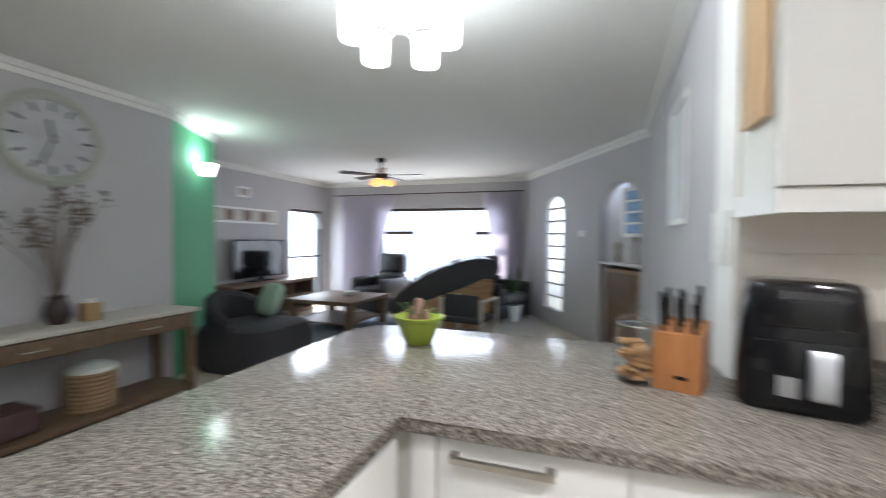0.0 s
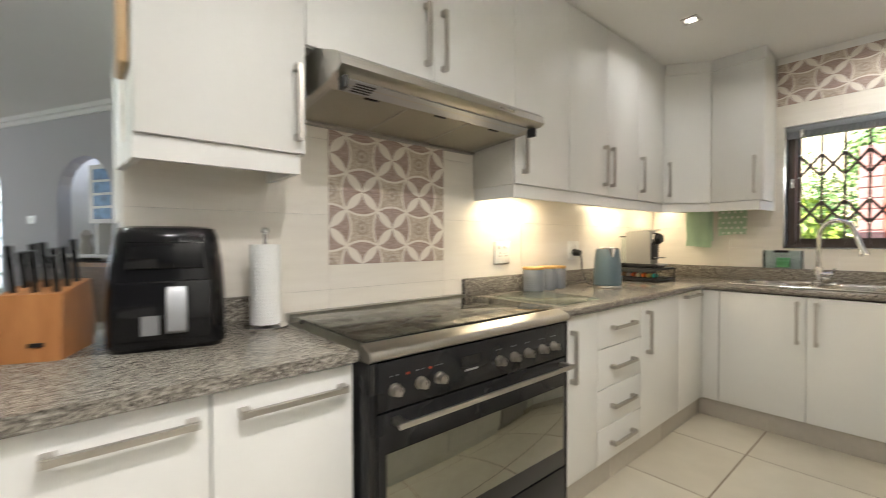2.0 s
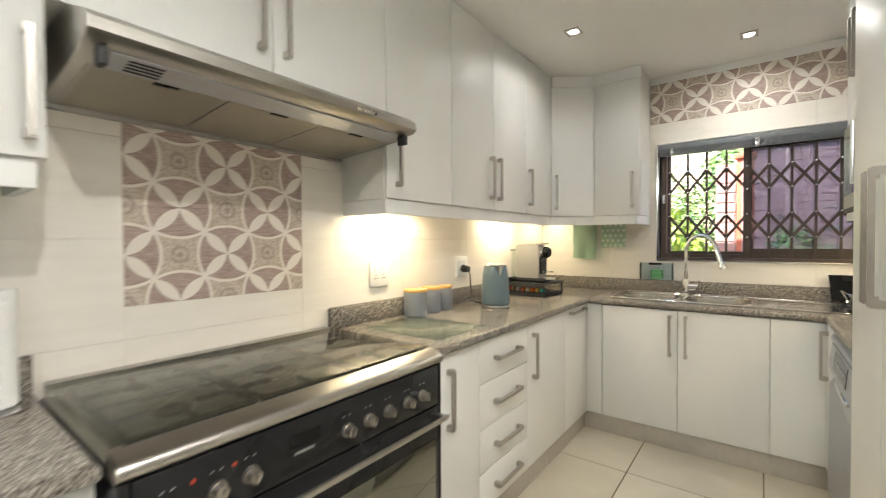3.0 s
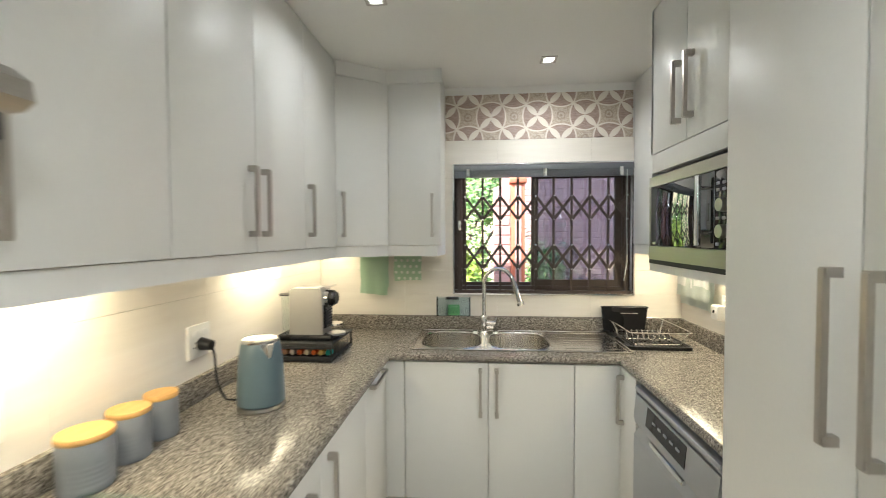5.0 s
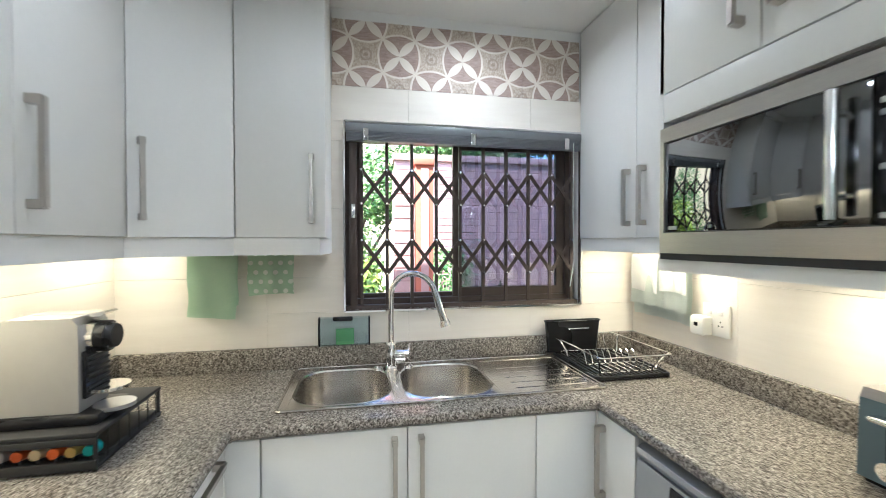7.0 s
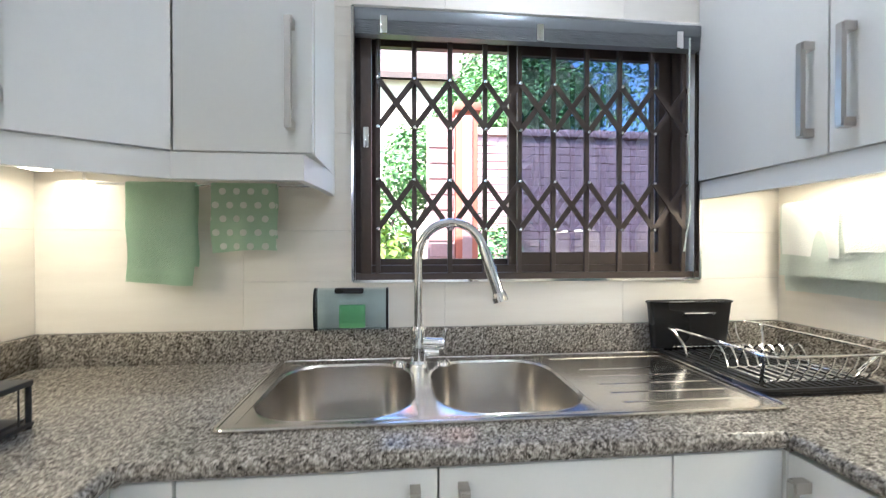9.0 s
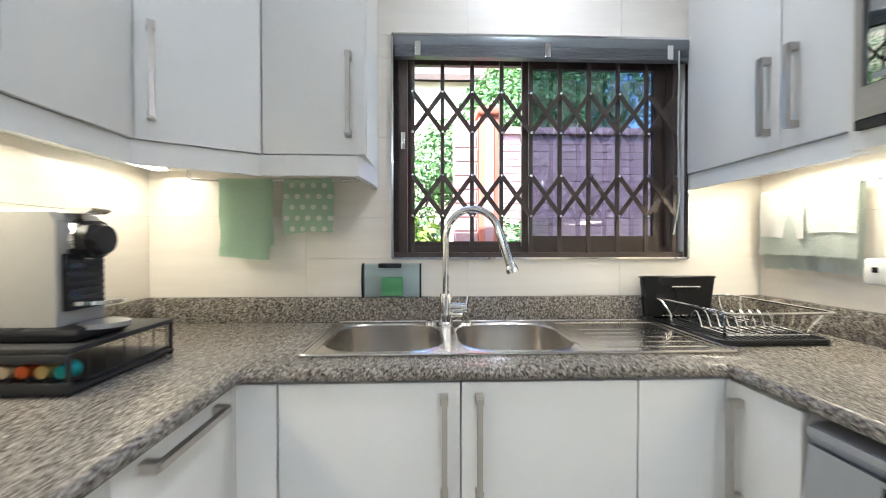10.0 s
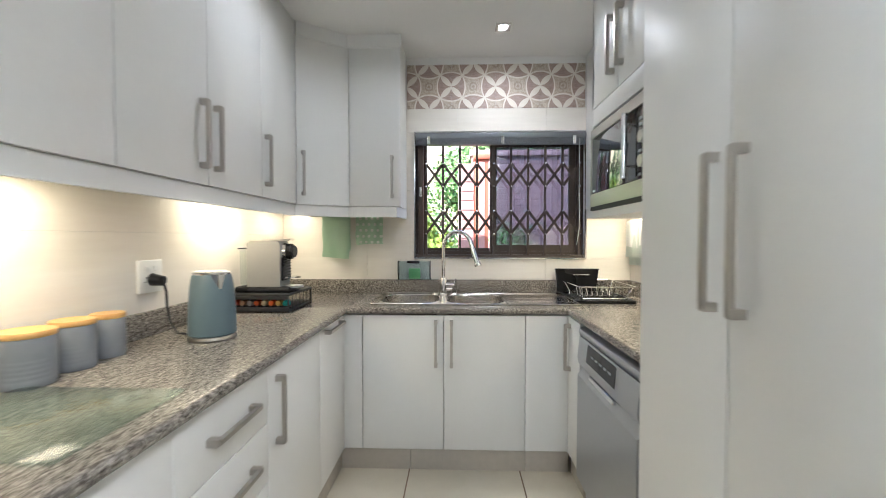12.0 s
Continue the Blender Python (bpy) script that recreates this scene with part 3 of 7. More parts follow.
bmesh.ops.bevel(bm, geom=[e for e in bm.edges if abs(e.verts[0].co.z - e.verts[1].co.z) < 0.001 and not (min(v.co.x for v in e.verts) > 0.69 and min(v.co.y for v in e.verts) > CF + 0.01)], offset=0.011, segments=3, profile=0.5, affect="EDGES")
part("slab", bm, M["granite"], wp)
part("upstand", box(0.72, 1.172, HOB - 0.022, HOB, TOP, 0.985, bevel=0.003), M["granite"], wp)
part("support_panel", box(-0.70, -0.68, -1.15, 1.25, 0.0, TOP - 0.036), M["grey"], wp, "grey painted back panel")

# ---- upper cabinets ----


def upper(label, lo, hi, z0, fronts, side=None, group="upper cabinets"):
    ob = thing("upper_cabinet", ((lo + hi) / 2, 0.95, z0), label, "cabinet", group)
    part("body", box(lo, hi, UF + 0.019, HOB - 0.002, z0, CEIL - 0.002), M["cabedge"], ob)
    for f in fronts:
        front_panel(ob, "door", "x", UF, -1, *f)
    return ob


def pelmet(parent, pts, z0=PB, z1=UB, th=0.02):
    """A strip under the cabinets along a line on plan."""
    inner = []
    for k, p in enumerate(pts):
        ways = [(Vector(b) - Vector(a)).normalized() for a, b in zip(pts, pts[1:])][max(0, k - 1):k + 1]
        ns = [Vector((-w.y, w.x)) for w in ways]
        m = sum(ns, Vector((0, 0))).normalized()
        m *= th / m.dot(ns[0])
        inner.append((p[0] + m.x, p[1] + m.y))
    bm = prism(B(), list(pts) + inner[::-1], z0, z1 - 0.001)
    return part("pelmet", bm, M["cab"], parent)


DT = CEIL - 0.004
u1 = upper("white upper cabinet beside the cooker hood", 0.722, 1.165, UB, [(0.722, 1.165, UB, DT, ((1.136, 1.50), (1.136, 1.715)))])
pelmet(u1, [(0.70, 1.08), (0.722, 0.815), (1.150, 0.815), (1.150, 1.08)])
u2 = upper("white upper cabinet over the cooker hood", 1.165, 2.187, 1.80, [(1.165, 1.690, 1.80, DT, ((1.648, 1.87), (1.648, 2.09))), (1.690, 2.187, 1.80, DT, ((1.733, 1.87), (1.733, 2.09)))])
u3 = upper("tall white upper cabinet over the canisters", 2.187, 2.642, UB, [(2.187, 2.642, UB, DT, ((2.246, 1.515), (2.246, 1.715)))])
u4 = upper("white double-door upper cabinet over the kettle", 2.642, 3.472, UB, [(2.642, 3.054, UB, DT, ((3.012, 1.520), (3.012, 1.742))), (3.054, 3.472, UB, DT, ((3.096, 1.520), (3.096, 1.742)))])
u5 = upper("white upper cabinet beside the corner cabinet", 3.472, 3.885, UB, [(3.472, 3.885, UB, DT, ((3.508, 1.518), (3.508, 1.738)))])
pelmet(u3, [(2.190, 1.08), (2.190, 0.812), (3.889, 0.812)])
SX = 4.060
u6 = thing("corner_cabinet", (4.1, 0.8, UB), "white diagonal corner upper cabinet", "cabinet")
part("body", prism(B(), [(3.886, 0.825), (4.085, 0.550), (SINK - 0.002, 0.550), (SINK - 0.002, HOB - 0.002), (3.886, HOB - 0.002)], UB, DT), M["cabedge"], u6)
d = Vector((SX - 3.885, 0.549 - UF, 0)).normalized()
n = Vector((d.y, -d.x, 0))
door = part("door", prism(B(), [(3.887, UF), (SX - 0.001, 0.551), (SX - 0.001 - n.x * 0.018, 0.551 - n.y * 0.018), (3.887 - n.x * 0.018, UF - n.y * 0.018)], UB + 0.002, DT), M["cab"], u6)
hp = Vector((3.885, UF, 0)) + d * 0.035
bar_handle(door, (hp.x, hp.y, 1.515), (hp.x, hp.y, 1.745), n)
pelmet(u6, [(3.889, 0.812), (SX + 0.004, 0.555)])
u7 = thing("upper_cabinet", (4.2, 0.4, UB), "white upper cabinet beside the kitchen window", "cabinet", "upper cabinets")
part("body", box(SX + 0.019, SINK - 0.002, 0.240, 0.549, UB, DT), M["cabedge"], u7)
front_panel(u7, "door", "y", SX, -1, 0.240, 0.549, UB, DT, ((0.289, 1.515), (0.289, 1.745)))
pelmet(u7, [(SX + 0.004, 0.555), (SX + 0.004, 0.262), (4.255, 0.240), (SINK - 0.002, 0.240)])
part("scribe", box(SX - 0.012, SX + 0.001, 0.232, 0.555, DT - 0.075, DT + 0.002), M["cab"], u7, "white cornice strip")
part("scribe", prism(B(), [(3.875, UF - 0.010), (SX - 0.010, 0.551), (SX + 0.004, 0.556), (3.887, UF + 0.004)], DT - 0.075, DT + 0.002), M["cab"], u6, "white cornice strip")
# right side
RU = -0.950
u8 = thing("upper_cabinet", (4.0, -1.1, UB), "white double-door upper cabinet beside the window", "cabinet", "upper cabinets")
part("body", box(3.536, SINK - 0.002, RIGHT + 0.002, RU - 0.019, UB, DT), M["cabedge"], u8)
front_panel(u8, "door", "x", RU, 1, 3.944, SINK - 0.004, UB, DT, ((3.986, 1.511), (3.986, 1.720)))
front_panel(u8, "door", "x", RU, 1, 3.552, 3.944, UB, DT, ((3.893, 1.511), (3.893, 1.720)))
bm = box(3.536, SINK - 0.002, RU - 0.032, RU - 0.012, 1.395, UB - 0.001)
part("pelmet", bm, M["cab"], u8)
MF = -0.724
u9 = thing("microwave_cabinet", (3.2, -1.0, 1.355), "white cabinet housing the built-in microwave oven", "cabinet")
part("side_panel", box(3.516, 3.534, RIGHT + 0.002, MF, 1.355, DT), M["cab"], u9)
part("shelf", box(2.862, 3.516, RIGHT + 0.002, MF, 1.355, 1.388), M["cab"], u9)
part("shelf", box(2.862, 3.516, RIGHT + 0.002, MF - 0.03, 1.775, 1.795), M["cab"], u9)
part("back_panel", box(2.862, 3.516, RIGHT + 0.002, RIGHT + 0.012, 1.388, 1.775), M["matblack"], u9)
part("rail", box(2.862, 3.516, MF - 0.018, MF, 1.772, 1.850, bevel=0.0015), M["cab"], u9)
front_panel(u9, "door", "x", MF, 1, 3.226, 3.534, 1.852, DT, ((3.272, 1.930), (3.272, 2.142)))
front_panel(u9, "door", "x", MF, 1, 2.862, 3.226, 1.852, DT, ((3.180, 1.930), (3.180, 2.142)))
part("top_box", box(2.862, 3.516, RIGHT + 0.002, MF - 0.019, 1.85, DT), M["cabedge"], u9)
# tall pantry
PF = -0.660
u10 = thing("pantry_cabinet", (2.3, -0.95, 0), "tall white pantry cupboard with long bar handles", "cabinet")
part("body", box(1.25, 2.858, RIGHT + 0.002, PF - 0.019, 0.0, DT), M["cab"], u10)
for lo, hi, h in ((2.443, 2.858, 2.489), (2.040, 2.443, 2.398), (1.64, 2.040, 1.70), (1.25, 1.64, 1.58)):
    front_panel(u10, "door", "x", PF, 1, lo, hi, 0.12, DT, ((h, 1.115), (h, 1.438)))

# ---- wall tiles ----
TH = 0.30
tile_mesh = {}


def tile_piece(parent, w, h, place, turn, material, key):
    """One tile, thin and bevelled; alike tiles share a mesh."""
    k = (round(w, 3), round(h, 3), key)
    if k not in tile_mesh:
        bm = box(-w / 2 + 0.0004, w / 2 - 0.0004, -0.009, 0.0, -h / 2 + 0.0004, h / 2 - 0.0004, bevel=0.0006, seg=1)
        tile_mesh[k] = mesh_of("tile", bm, M[material])
    ob = new("tile", tile_mesh[k])
    ob.parent = parent
    ob.matrix_basis = pose(*place, 0, 0, turn)
    return ob


def tiled(parent, axis, face, turn, seams, rows, skip, material="tile"):
    for a, c in zip(seams, seams[1:]):
        for z0, z1 in zip(rows, rows[1:]):
            for p, q, s0, s1 in skip(a, c, z0, z1):
                if q - p < 0.01 or s1 - s0 < 0.01:
                    continue
                mid = (p + q) / 2
                place = (mid, face, (s0 + s1) / 2) if axis == "x" else (face, mid, (s0 + s1) / 2)
                tile_piece(parent, q - p, s1 - s0, place, turn, material, material)


def cut(hole):
    """Splits a tile round a rectangular hole (from, to, low, high)."""
    h0, h1, k0, k1 = hole

    def f(a, c, z0, z1):
        if c <= h0 or a >= h1 or z1 <= k0 or z0 >= k1:
            return [(a, c, z0, z1)]
        out = [(a, c, z0, max(z0, k0)), (a, c, min(z1, k1), z1)]
        lo, hi = max(z0, k0), min(z1, k1)
        return out + [(a, max(a, h0), lo, hi), (min(c, h1), c, lo, hi)]
    return f


rows = [0.885 + TH * k + 0.10 for k in range(-1, 3)]
hobw = bpy.data.objects["wall_hob"]
sinkw = bpy.data.objects["wall_sink"]
rightw = bpy.data.objects["wall_right"]
PX = (1.374, 1.979, 1.084, 1.689)  # patterned panel over the cooker
tiled(hobw, "x", HOB + 0.0085, 0, [0.715, 1.374, 1.979, 2.583, 3.187, 3.791, SINK], [0.745, 0.985, 1.285, 1.585, 1.81], cut(PX))
for i in range(2):
    for j in range(2):
        w = (PX[1] - PX[0]) / 2
        h = (PX[3] - PX[2]) / 2
        tile_piece(hobw, w, h, (PX[0] + w * (i + 0.5), HOB + 0.0075, PX[2] + h * (j + 0.5)), 0, "pattern", "pattern")
FR = (-0.945, 0.236, 2.128, 2.418)
tiled(sinkw, "y", SINK + 0.0085, -90, [RIGHT, -0.69, -0.10, 0.51, HOB], [0.745, 0.985, 1.285, 1.585, 1.885, 2.128], cut(WIN))
for i in range(4):
    w = (FR[1] - FR[0]) / 4
    tile_piece(sinkw, w, FR[3] - FR[2], (SINK + 0.0075, FR[0] + w * (i + 0.5), (FR[2] + FR[3]) / 2), -90, "pattern", "pattern")
tiled(rightw, "x", RIGHT - 0.0085, 180, [2.86, 3.168, 3.772, SINK], [0.745, 0.985, 1.285, 1.585], lambda a, c, z0, z1: [(a, c, z0, z1)])

# ---- lamps ----
WARM, WHITE = (1.0, 0.83, 0.54), (1.0, 0.98, 0.95)


def downlight_or_fill(x, y, z, watts):
    ob = thing("downlight_or_fill", (x, y, z), "recessed square chrome ceiling light, real or added as fill", "ceiling light", "downlights")
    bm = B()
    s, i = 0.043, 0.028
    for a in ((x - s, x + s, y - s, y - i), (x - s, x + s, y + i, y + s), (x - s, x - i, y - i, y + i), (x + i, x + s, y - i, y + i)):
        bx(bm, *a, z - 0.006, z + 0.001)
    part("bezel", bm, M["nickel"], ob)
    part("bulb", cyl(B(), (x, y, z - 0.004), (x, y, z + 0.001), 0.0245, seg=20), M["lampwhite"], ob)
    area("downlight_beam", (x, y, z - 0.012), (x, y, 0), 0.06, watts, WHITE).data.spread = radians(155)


# The last three are unseen fill lamps, added to brighten the cabinet fronts.
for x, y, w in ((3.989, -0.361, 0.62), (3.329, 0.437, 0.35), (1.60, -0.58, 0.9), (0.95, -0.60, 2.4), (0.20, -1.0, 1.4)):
    downlight_or_fill(x, y, CEIL, w)


def puck(x, y, z, along="x", watts=0.43):
    ob = thing("under_cabinet_light", (x, y, z), "slim white under-cabinet strip light, switched on", "light", "under-cabinet lights")
    l, w = 0.11, 0.028
    dx, dy = (l, w) if along == "x" else (w, l)
    part("housing", box(x - dx, x + dx, y - dy, y + dy, z - 0.014, z, bevel=0.006), M["plastic"], ob)
    part("diffuser", box(x - dx * 0.9, x + dx * 0.9, y - dy * 0.8, y + dy * 0.8, z - 0.019, z - 0.0135, bevel=0.002), M["lampwarm"], ob)
    ob = area("under_cabinet_beam", (x, y, z - 0.024), (x, y + 0.0001, 0), 0.45, watts, WARM, 0.12)


puck(2.45, 0.95, UB, watts=0.52)
puck(3.57, 0.97, UB, watts=0.40)
puck(4.15, 0.96, UB, watts=0.14)
puck(4.02, -1.11, UB, watts=0.45)
puck(3.2, -1.08, 1.355, watts=0.35)

# ---- kitchen window ----
y0, y1, z0, z1 = WIN
win = thing("window_1", (4.45, (y0 + y1) / 2, z0), "brown aluminium sliding kitchen window with one tinted sash", "window", kind="structure")
XF = 4.44
bm = B()
for a in ((y0, y1, z0, z0 + 0.045), (y0, y1, z1 - 0.045, z1), (y0, y0 + 0.05, z0 + 0.045, z1 - 0.045), (y1 - 0.05, y1, z0 + 0.045, z1 - 0.045)):
    bx(bm, XF, XF + 0.07, *a)
part("window_frame", bm, M["brown"], win)
ym = -0.350
for lo, hi, x, name in ((ym - 0.025, y1 - 0.05, XF + 0.042, "glass"), (y0 + 0.05, ym + 0.025, XF + 0.012, "tinted")):
    bm = B()
    s = 0.042 if name == "tinted" else 0.02
    for a in ((lo, hi, z0 + 0.045, z0 + 0.045 + s), (lo, hi, z1 - 0.045 - s, z1 - 0.045), (lo, lo + s, z0 + 0.045 + s, z1 - 0.045 - s), (hi - s, hi, z0 + 0.045 + s, z1 - 0.045 - s)):
        bx(bm, x, x + 0.024, *a)
    sash = part("sash", bm, M["brown"], win)
    if name == "tinted":
        p = part("pane", box(x + 0.010, x + 0.014, lo + s, hi - s, z0 + 0.045 + s, z1 - 0.045 - s), M["tinted"], sash)
        p.visible_shadow = False
reveal = B()
for a in ((y0, y1, z0 - 0.004, z0 + 0.004), (y0, y1, z1 - 0.004, z1 + 0.004), (y0 - 0.004, y0 + 0.004, z0, z1), (y1 - 0.004, y1 + 0.004, z0, z1)):
    bx(reveal, SINK - 0.012, SINK + 0.014, *a)
part("trim", reveal, M["chrome"], win, "chrome tile edge trim")

# folding security grille
gr = thing("security_grille", (4.41, (y0 + y1) / 2, z0), "brown folding trellis security grille across the window", "grille")
GX = 4.405
part("track", box(GX - 0.012, GX + 0.022, y0 + 0.005, y1 - 0.005, z0 + 0.004, z0 + 0.022), M["brown"], gr)
part("track", box(GX - 0.012, GX + 0.022, y0 + 0.005, y1 - 0.005, z1 - 0.03, z1 - 0.004), M["brown"], gr)
nb = 10
ya, yb = y1 - 0.075, y0 + 0.035
ys = [ya + (yb - ya) * k / (nb - 1) for k in range(nb)]
for y in ys:
    part("bar", box(GX - 0.006, GX + 0.006, y - 0.0075, y + 0.0075, z0 + 0.02, z1 - 0.03, bevel=0.001, seg=1), M["brown"], gr)
part("lock_post", box(GX - 0.012, GX + 0.012, y1 - 0.055, y1 - 0.022, z0 + 0.02, z1 - 0.03, bevel=0.002), M["brown"], gr)
part("lock", box(GX - 0.020, GX - 0.012, y1 - 0.048, y1 - 0.030, 1.545, 1.610, bevel=0.003), M["chrome"], gr, "small chrome lock plate")


def strap(p, q, x):
    p, q = Vector((x, *p)), Vector((x, *q))
    d = (q - p).normalized()
    w = Vector((1, 0, 0)).cross(d) * 0.0085
    bm = B()
    t = Vector((0.0018, 0, 0))
    ring = [p - w - t, p + w - t, p + w + t, p - w + t]
    ring2 = [v + (q - p) for v in ring]
    lo, hi = [bm.verts.new(v) for v in ring], [bm.verts.new(v) for v in ring2]
    bm.faces.new(lo[::-1]), bm.faces.new(hi)
    for n in range(4):
        bm.faces.new((lo[n], lo[(n + 1) % 4], hi[(n + 1) % 4], hi[n]))
    return bm


rivet = None
for lo, hi in ((1.612, 1.764), (1.292, 1.447)):
    for a, c in zip(ys, ys[1:]):
        part("strap", strap((a, lo), (c, hi), GX - 0.012), M["brown"], gr)
        part("strap", strap((a, hi), (c, lo), GX - 0.0165), M["brown"], gr)
    for y in ys:
        for z in (lo, hi):
            if rivet is None:
                rivet = B()
                bmesh.ops.create_uvsphere(rivet, u_segments=8, v_segments=5, radius=0.006)
                rivet = mesh_of("rivet", rivet, M["chrome"])
            ob = new("rivet", rivet)
            ob.parent = gr
            ob.location = Vector((GX - 0.02, y, z)) - gr.location

bl = thing("roller_blind", (4.375, (y0 + y1) / 2, 1.87), "grey aluminium blind drawn up to the window head", "blind")
part("headrail", box(4.356, 4.391, y0 + 0.006, y1 - 0.006, 1.926, 1.965, bevel=0.004), M["blind"], bl, "grey aluminium headrail")
for k in range(7):
    part("slat", box(4.358, 4.390, y0 + 0.009, y1 - 0.009, 1.886 + k * 0.006, 1.8895 + k * 0.006), M["blind"], bl)
for y in (0.09, -0.40, -0.87):
    part("bracket", box(4.350, 4.357, y - 0.012, y + 0.012, 1.885, 1.94, bevel=0.003), M["chrome"], bl)
part("cord", tube(B(), [(4.353, -0.905, 1.92), (4.353, -0.903, 1.6), (4.354, -0.910, 1.35), (4.356, -0.89, 1.22)], 0.0025, 6), M["towel"], bl, "thin white cord")
part("wand", tube(B(), [(4.352, 0.105, 1.92), (4.352, 0.106, 1.70)], 0.003, 6), M["glass"], bl, "clear plastic wand")

# ---- cooker ----
rx0, rx1, FY = 1.184, 2.086, 0.445
rg = thing("range_cooker", ((rx0 + rx1) / 2, 0.8, 0), "wide black range cooker with steel trim and glass lid", "cooker")
part("body", box(rx0, rx1, FY + 0.022, HOB - 0.012, 0.02, 0.868, bevel=0.004), M["black"], rg)
for x in (rx0 + 0.009, rx1 - 0.009):
    part("corner_post", cyl(B(), (x, FY + 0.012, 0.06), (x, FY + 0.012, 0.858), 0.0115, seg=16), M["black"], rg)
part("hob_plate", box(rx0, rx1, FY + 0.03, HOB - 0.04, 0.869, 0.880, bevel=0.003), M["steel"], rg)
nose = [(FY - 0.006 + 0.016 - 0.016 * math.sin(k * math.pi / 8), 0.876 + 0.016 * math.cos(k * math.pi / 8)) for k in range(9)]
part("front_rail", prism(B(), [(FY + 0.052, 0.860), (FY + 0.052, 0.904), (FY + 0.040, 0.904)] + nose, rx0 - 0.002, rx1 + 0.002, "x"), M["steel"], rg, "sloping stainless steel front rail")
part("control_panel", box(rx0 + 0.020, rx1 - 0.020, FY, FY + 0.022, 0.726, 0.857, bevel=0.002), M["black"], rg)


def knob(x, z):
    """A ribbed control knob with its pointer and the printed mark over it."""
    bm = cyl(B(), (x, FY, z), (x, FY - 0.008, z), 0.0180, 0.0172, 20)
    cyl(bm, (x, FY - 0.008, z), (x, FY - 0.026, z), 0.0142, 0.0130, 20)
    bx(bm, x - 0.0045, x + 0.0045, FY - 0.032, FY - 0.026, z - 0.012, z + 0.012, bevel=0.002)
    k = part("knob", bm, M["nickel"], rg, "brushed steel control knob")
    part("pointer", box(x - 0.0015, x + 0.0015, FY - 0.0328, FY - 0.0318, z + 0.002, z + 0.011), M["black"], k)
    for dx in (-0.012, 0.006):
        part("mark", box(x + dx, x + dx + 0.006, FY - 0.0006, FY + 0.001, z + 0.036, z + 0.039), M["silver"], rg)


for x in (1.257, 1.345, 1.414, 1.675, 1.750, 1.826, 1.910, 1.981):
    knob(x, 0.779)
part("display", box(1.505, 1.590, FY - 0.0015, FY + 0.001, 0.792, 0.822), M["gloss"], rg)
part("label_bar", box(1.520, 1.575, FY - 0.0012, FY + 0.001, 0.774, 0.780), M["silver"], rg)
for x in (1.301, 1.380):
    part("pilot_lamp", cyl(B(), (x, FY, 0.815), (x, FY - 0.003, 0.815), 0.004, seg=10), surface("red_lens", (0.45, 0.05, 0.02), 0.3), rg, "small red pilot lamp")
dr = part("oven_door", box(rx0 + 0.020, rx1 - 0.020, FY, FY + 0.024, 0.29, 0.720, bevel=0.003), M["black"], rg)
part("window", box(rx0 + 0.045, rx1 - 0.037, FY - 0.0025, FY + 0.001, 0.362, 0.612, bevel=0.001), M["ovenglass"], dr)
bm = box(rx0 + 0.055, rx1 - 0.030, FY - 0.056, FY - 0.044, 0.690, 0.707, bevel=0.005)
for x in (rx0 + 0.075, rx1 - 0.050):
    bx(bm, x - 0.010, x + 0.010, FY - 0.046, FY + 0.001, 0.690, 0.706)
part("handle", bm, M["steel"], dr, "long flat steel handle")
part("storage_drawer", box(rx0 + 0.020, rx1 - 0.020, FY, FY + 0.024, 0.09, 0.284, bevel=0.003), M["black"], rg)
alu = surface("burner_aluminium", (0.50, 0.48, 0.44), 0.28, 1.0, vary=0.15)
for x, y, r in ((1.34, 0.64, 0.050), (1.34, 0.88, 0.036), (1.635, 0.76, 0.066), (1.93, 0.64, 0.040), (1.93, 0.88, 0.050)):
    bn = part("burner", lathe(B(), (x, y, 0.880), [(0.0, 0.0), (r * 1.25, 0.0), (r * 1.2, 0.004), (r, 0.006), (r * 0.95, 0.014), (0.0, 0.014)], 24), alu, rg, "shiny aluminium burner ring")
    part("cap", lathe(B(), (x, y, 0.894), [(0.0, 0.0), (r * 0.72, 0.0), (r * 0.74, 0.003), (r * 0.66, 0.005), (0.0, 0.005)], 20), M["gloss"], bn)
for gx0, gx1 in ((rx0 + 0.035, 1.478), (1.490, 1.780), (1.792, rx1 - 0.035)):
    gy0, gy1, gm = FY + 0.085, HOB - 0.085, (gx0 + gx1) / 2
    bm = B()
    for x in (gx0, gx1 - 0.009):
        bx(bm, x, x + 0.009, gy0, gy1, 0.891, 0.902)
    for y in (gy0, (gy0 + gy1) / 2 - 0.0045, gy1 - 0.009):
        bx(bm, gx0 + 0.009, gx1 - 0.009, y, y + 0.009, 0.891, 0.902)
    for y, d in ((gy0 + 0.009, 0.065), (gy1 - 0.074, 0.065)):
        bx(bm, gm - 0.0045, gm + 0.0045, y, y + d, 0.892, 0.903)
    for x in (gx0 + 0.009, gx1 - 0.089):
        for y in (gy0 + 0.115, gy1 - 0.124):
            bx(bm, x, x + 0.080, y, y + 0.009, 0.892, 0.903)
    for x in (gx0, gx1 - 0.010):
        for y in (gy0, gy1 - 0.010):
            bx(bm, x, x + 0.010, y, y + 0.010, 0.879, 0.892)
    part("pan_support", bm, M["matblack"], rg, "black cast-iron pan support")
part("glass_lid", box(rx0 + 0.006, rx1 - 0.006, FY + 0.056, HOB - 0.055, 0.906, 0.911, bevel=0.002), M["lid"], rg, "closed clear glass lid")
part("hinge_bar", box(rx0 + 0.01, rx1 - 0.01, HOB - 0.054, HOB - 0.015, 0.880, 0.912), M["steel"], rg)

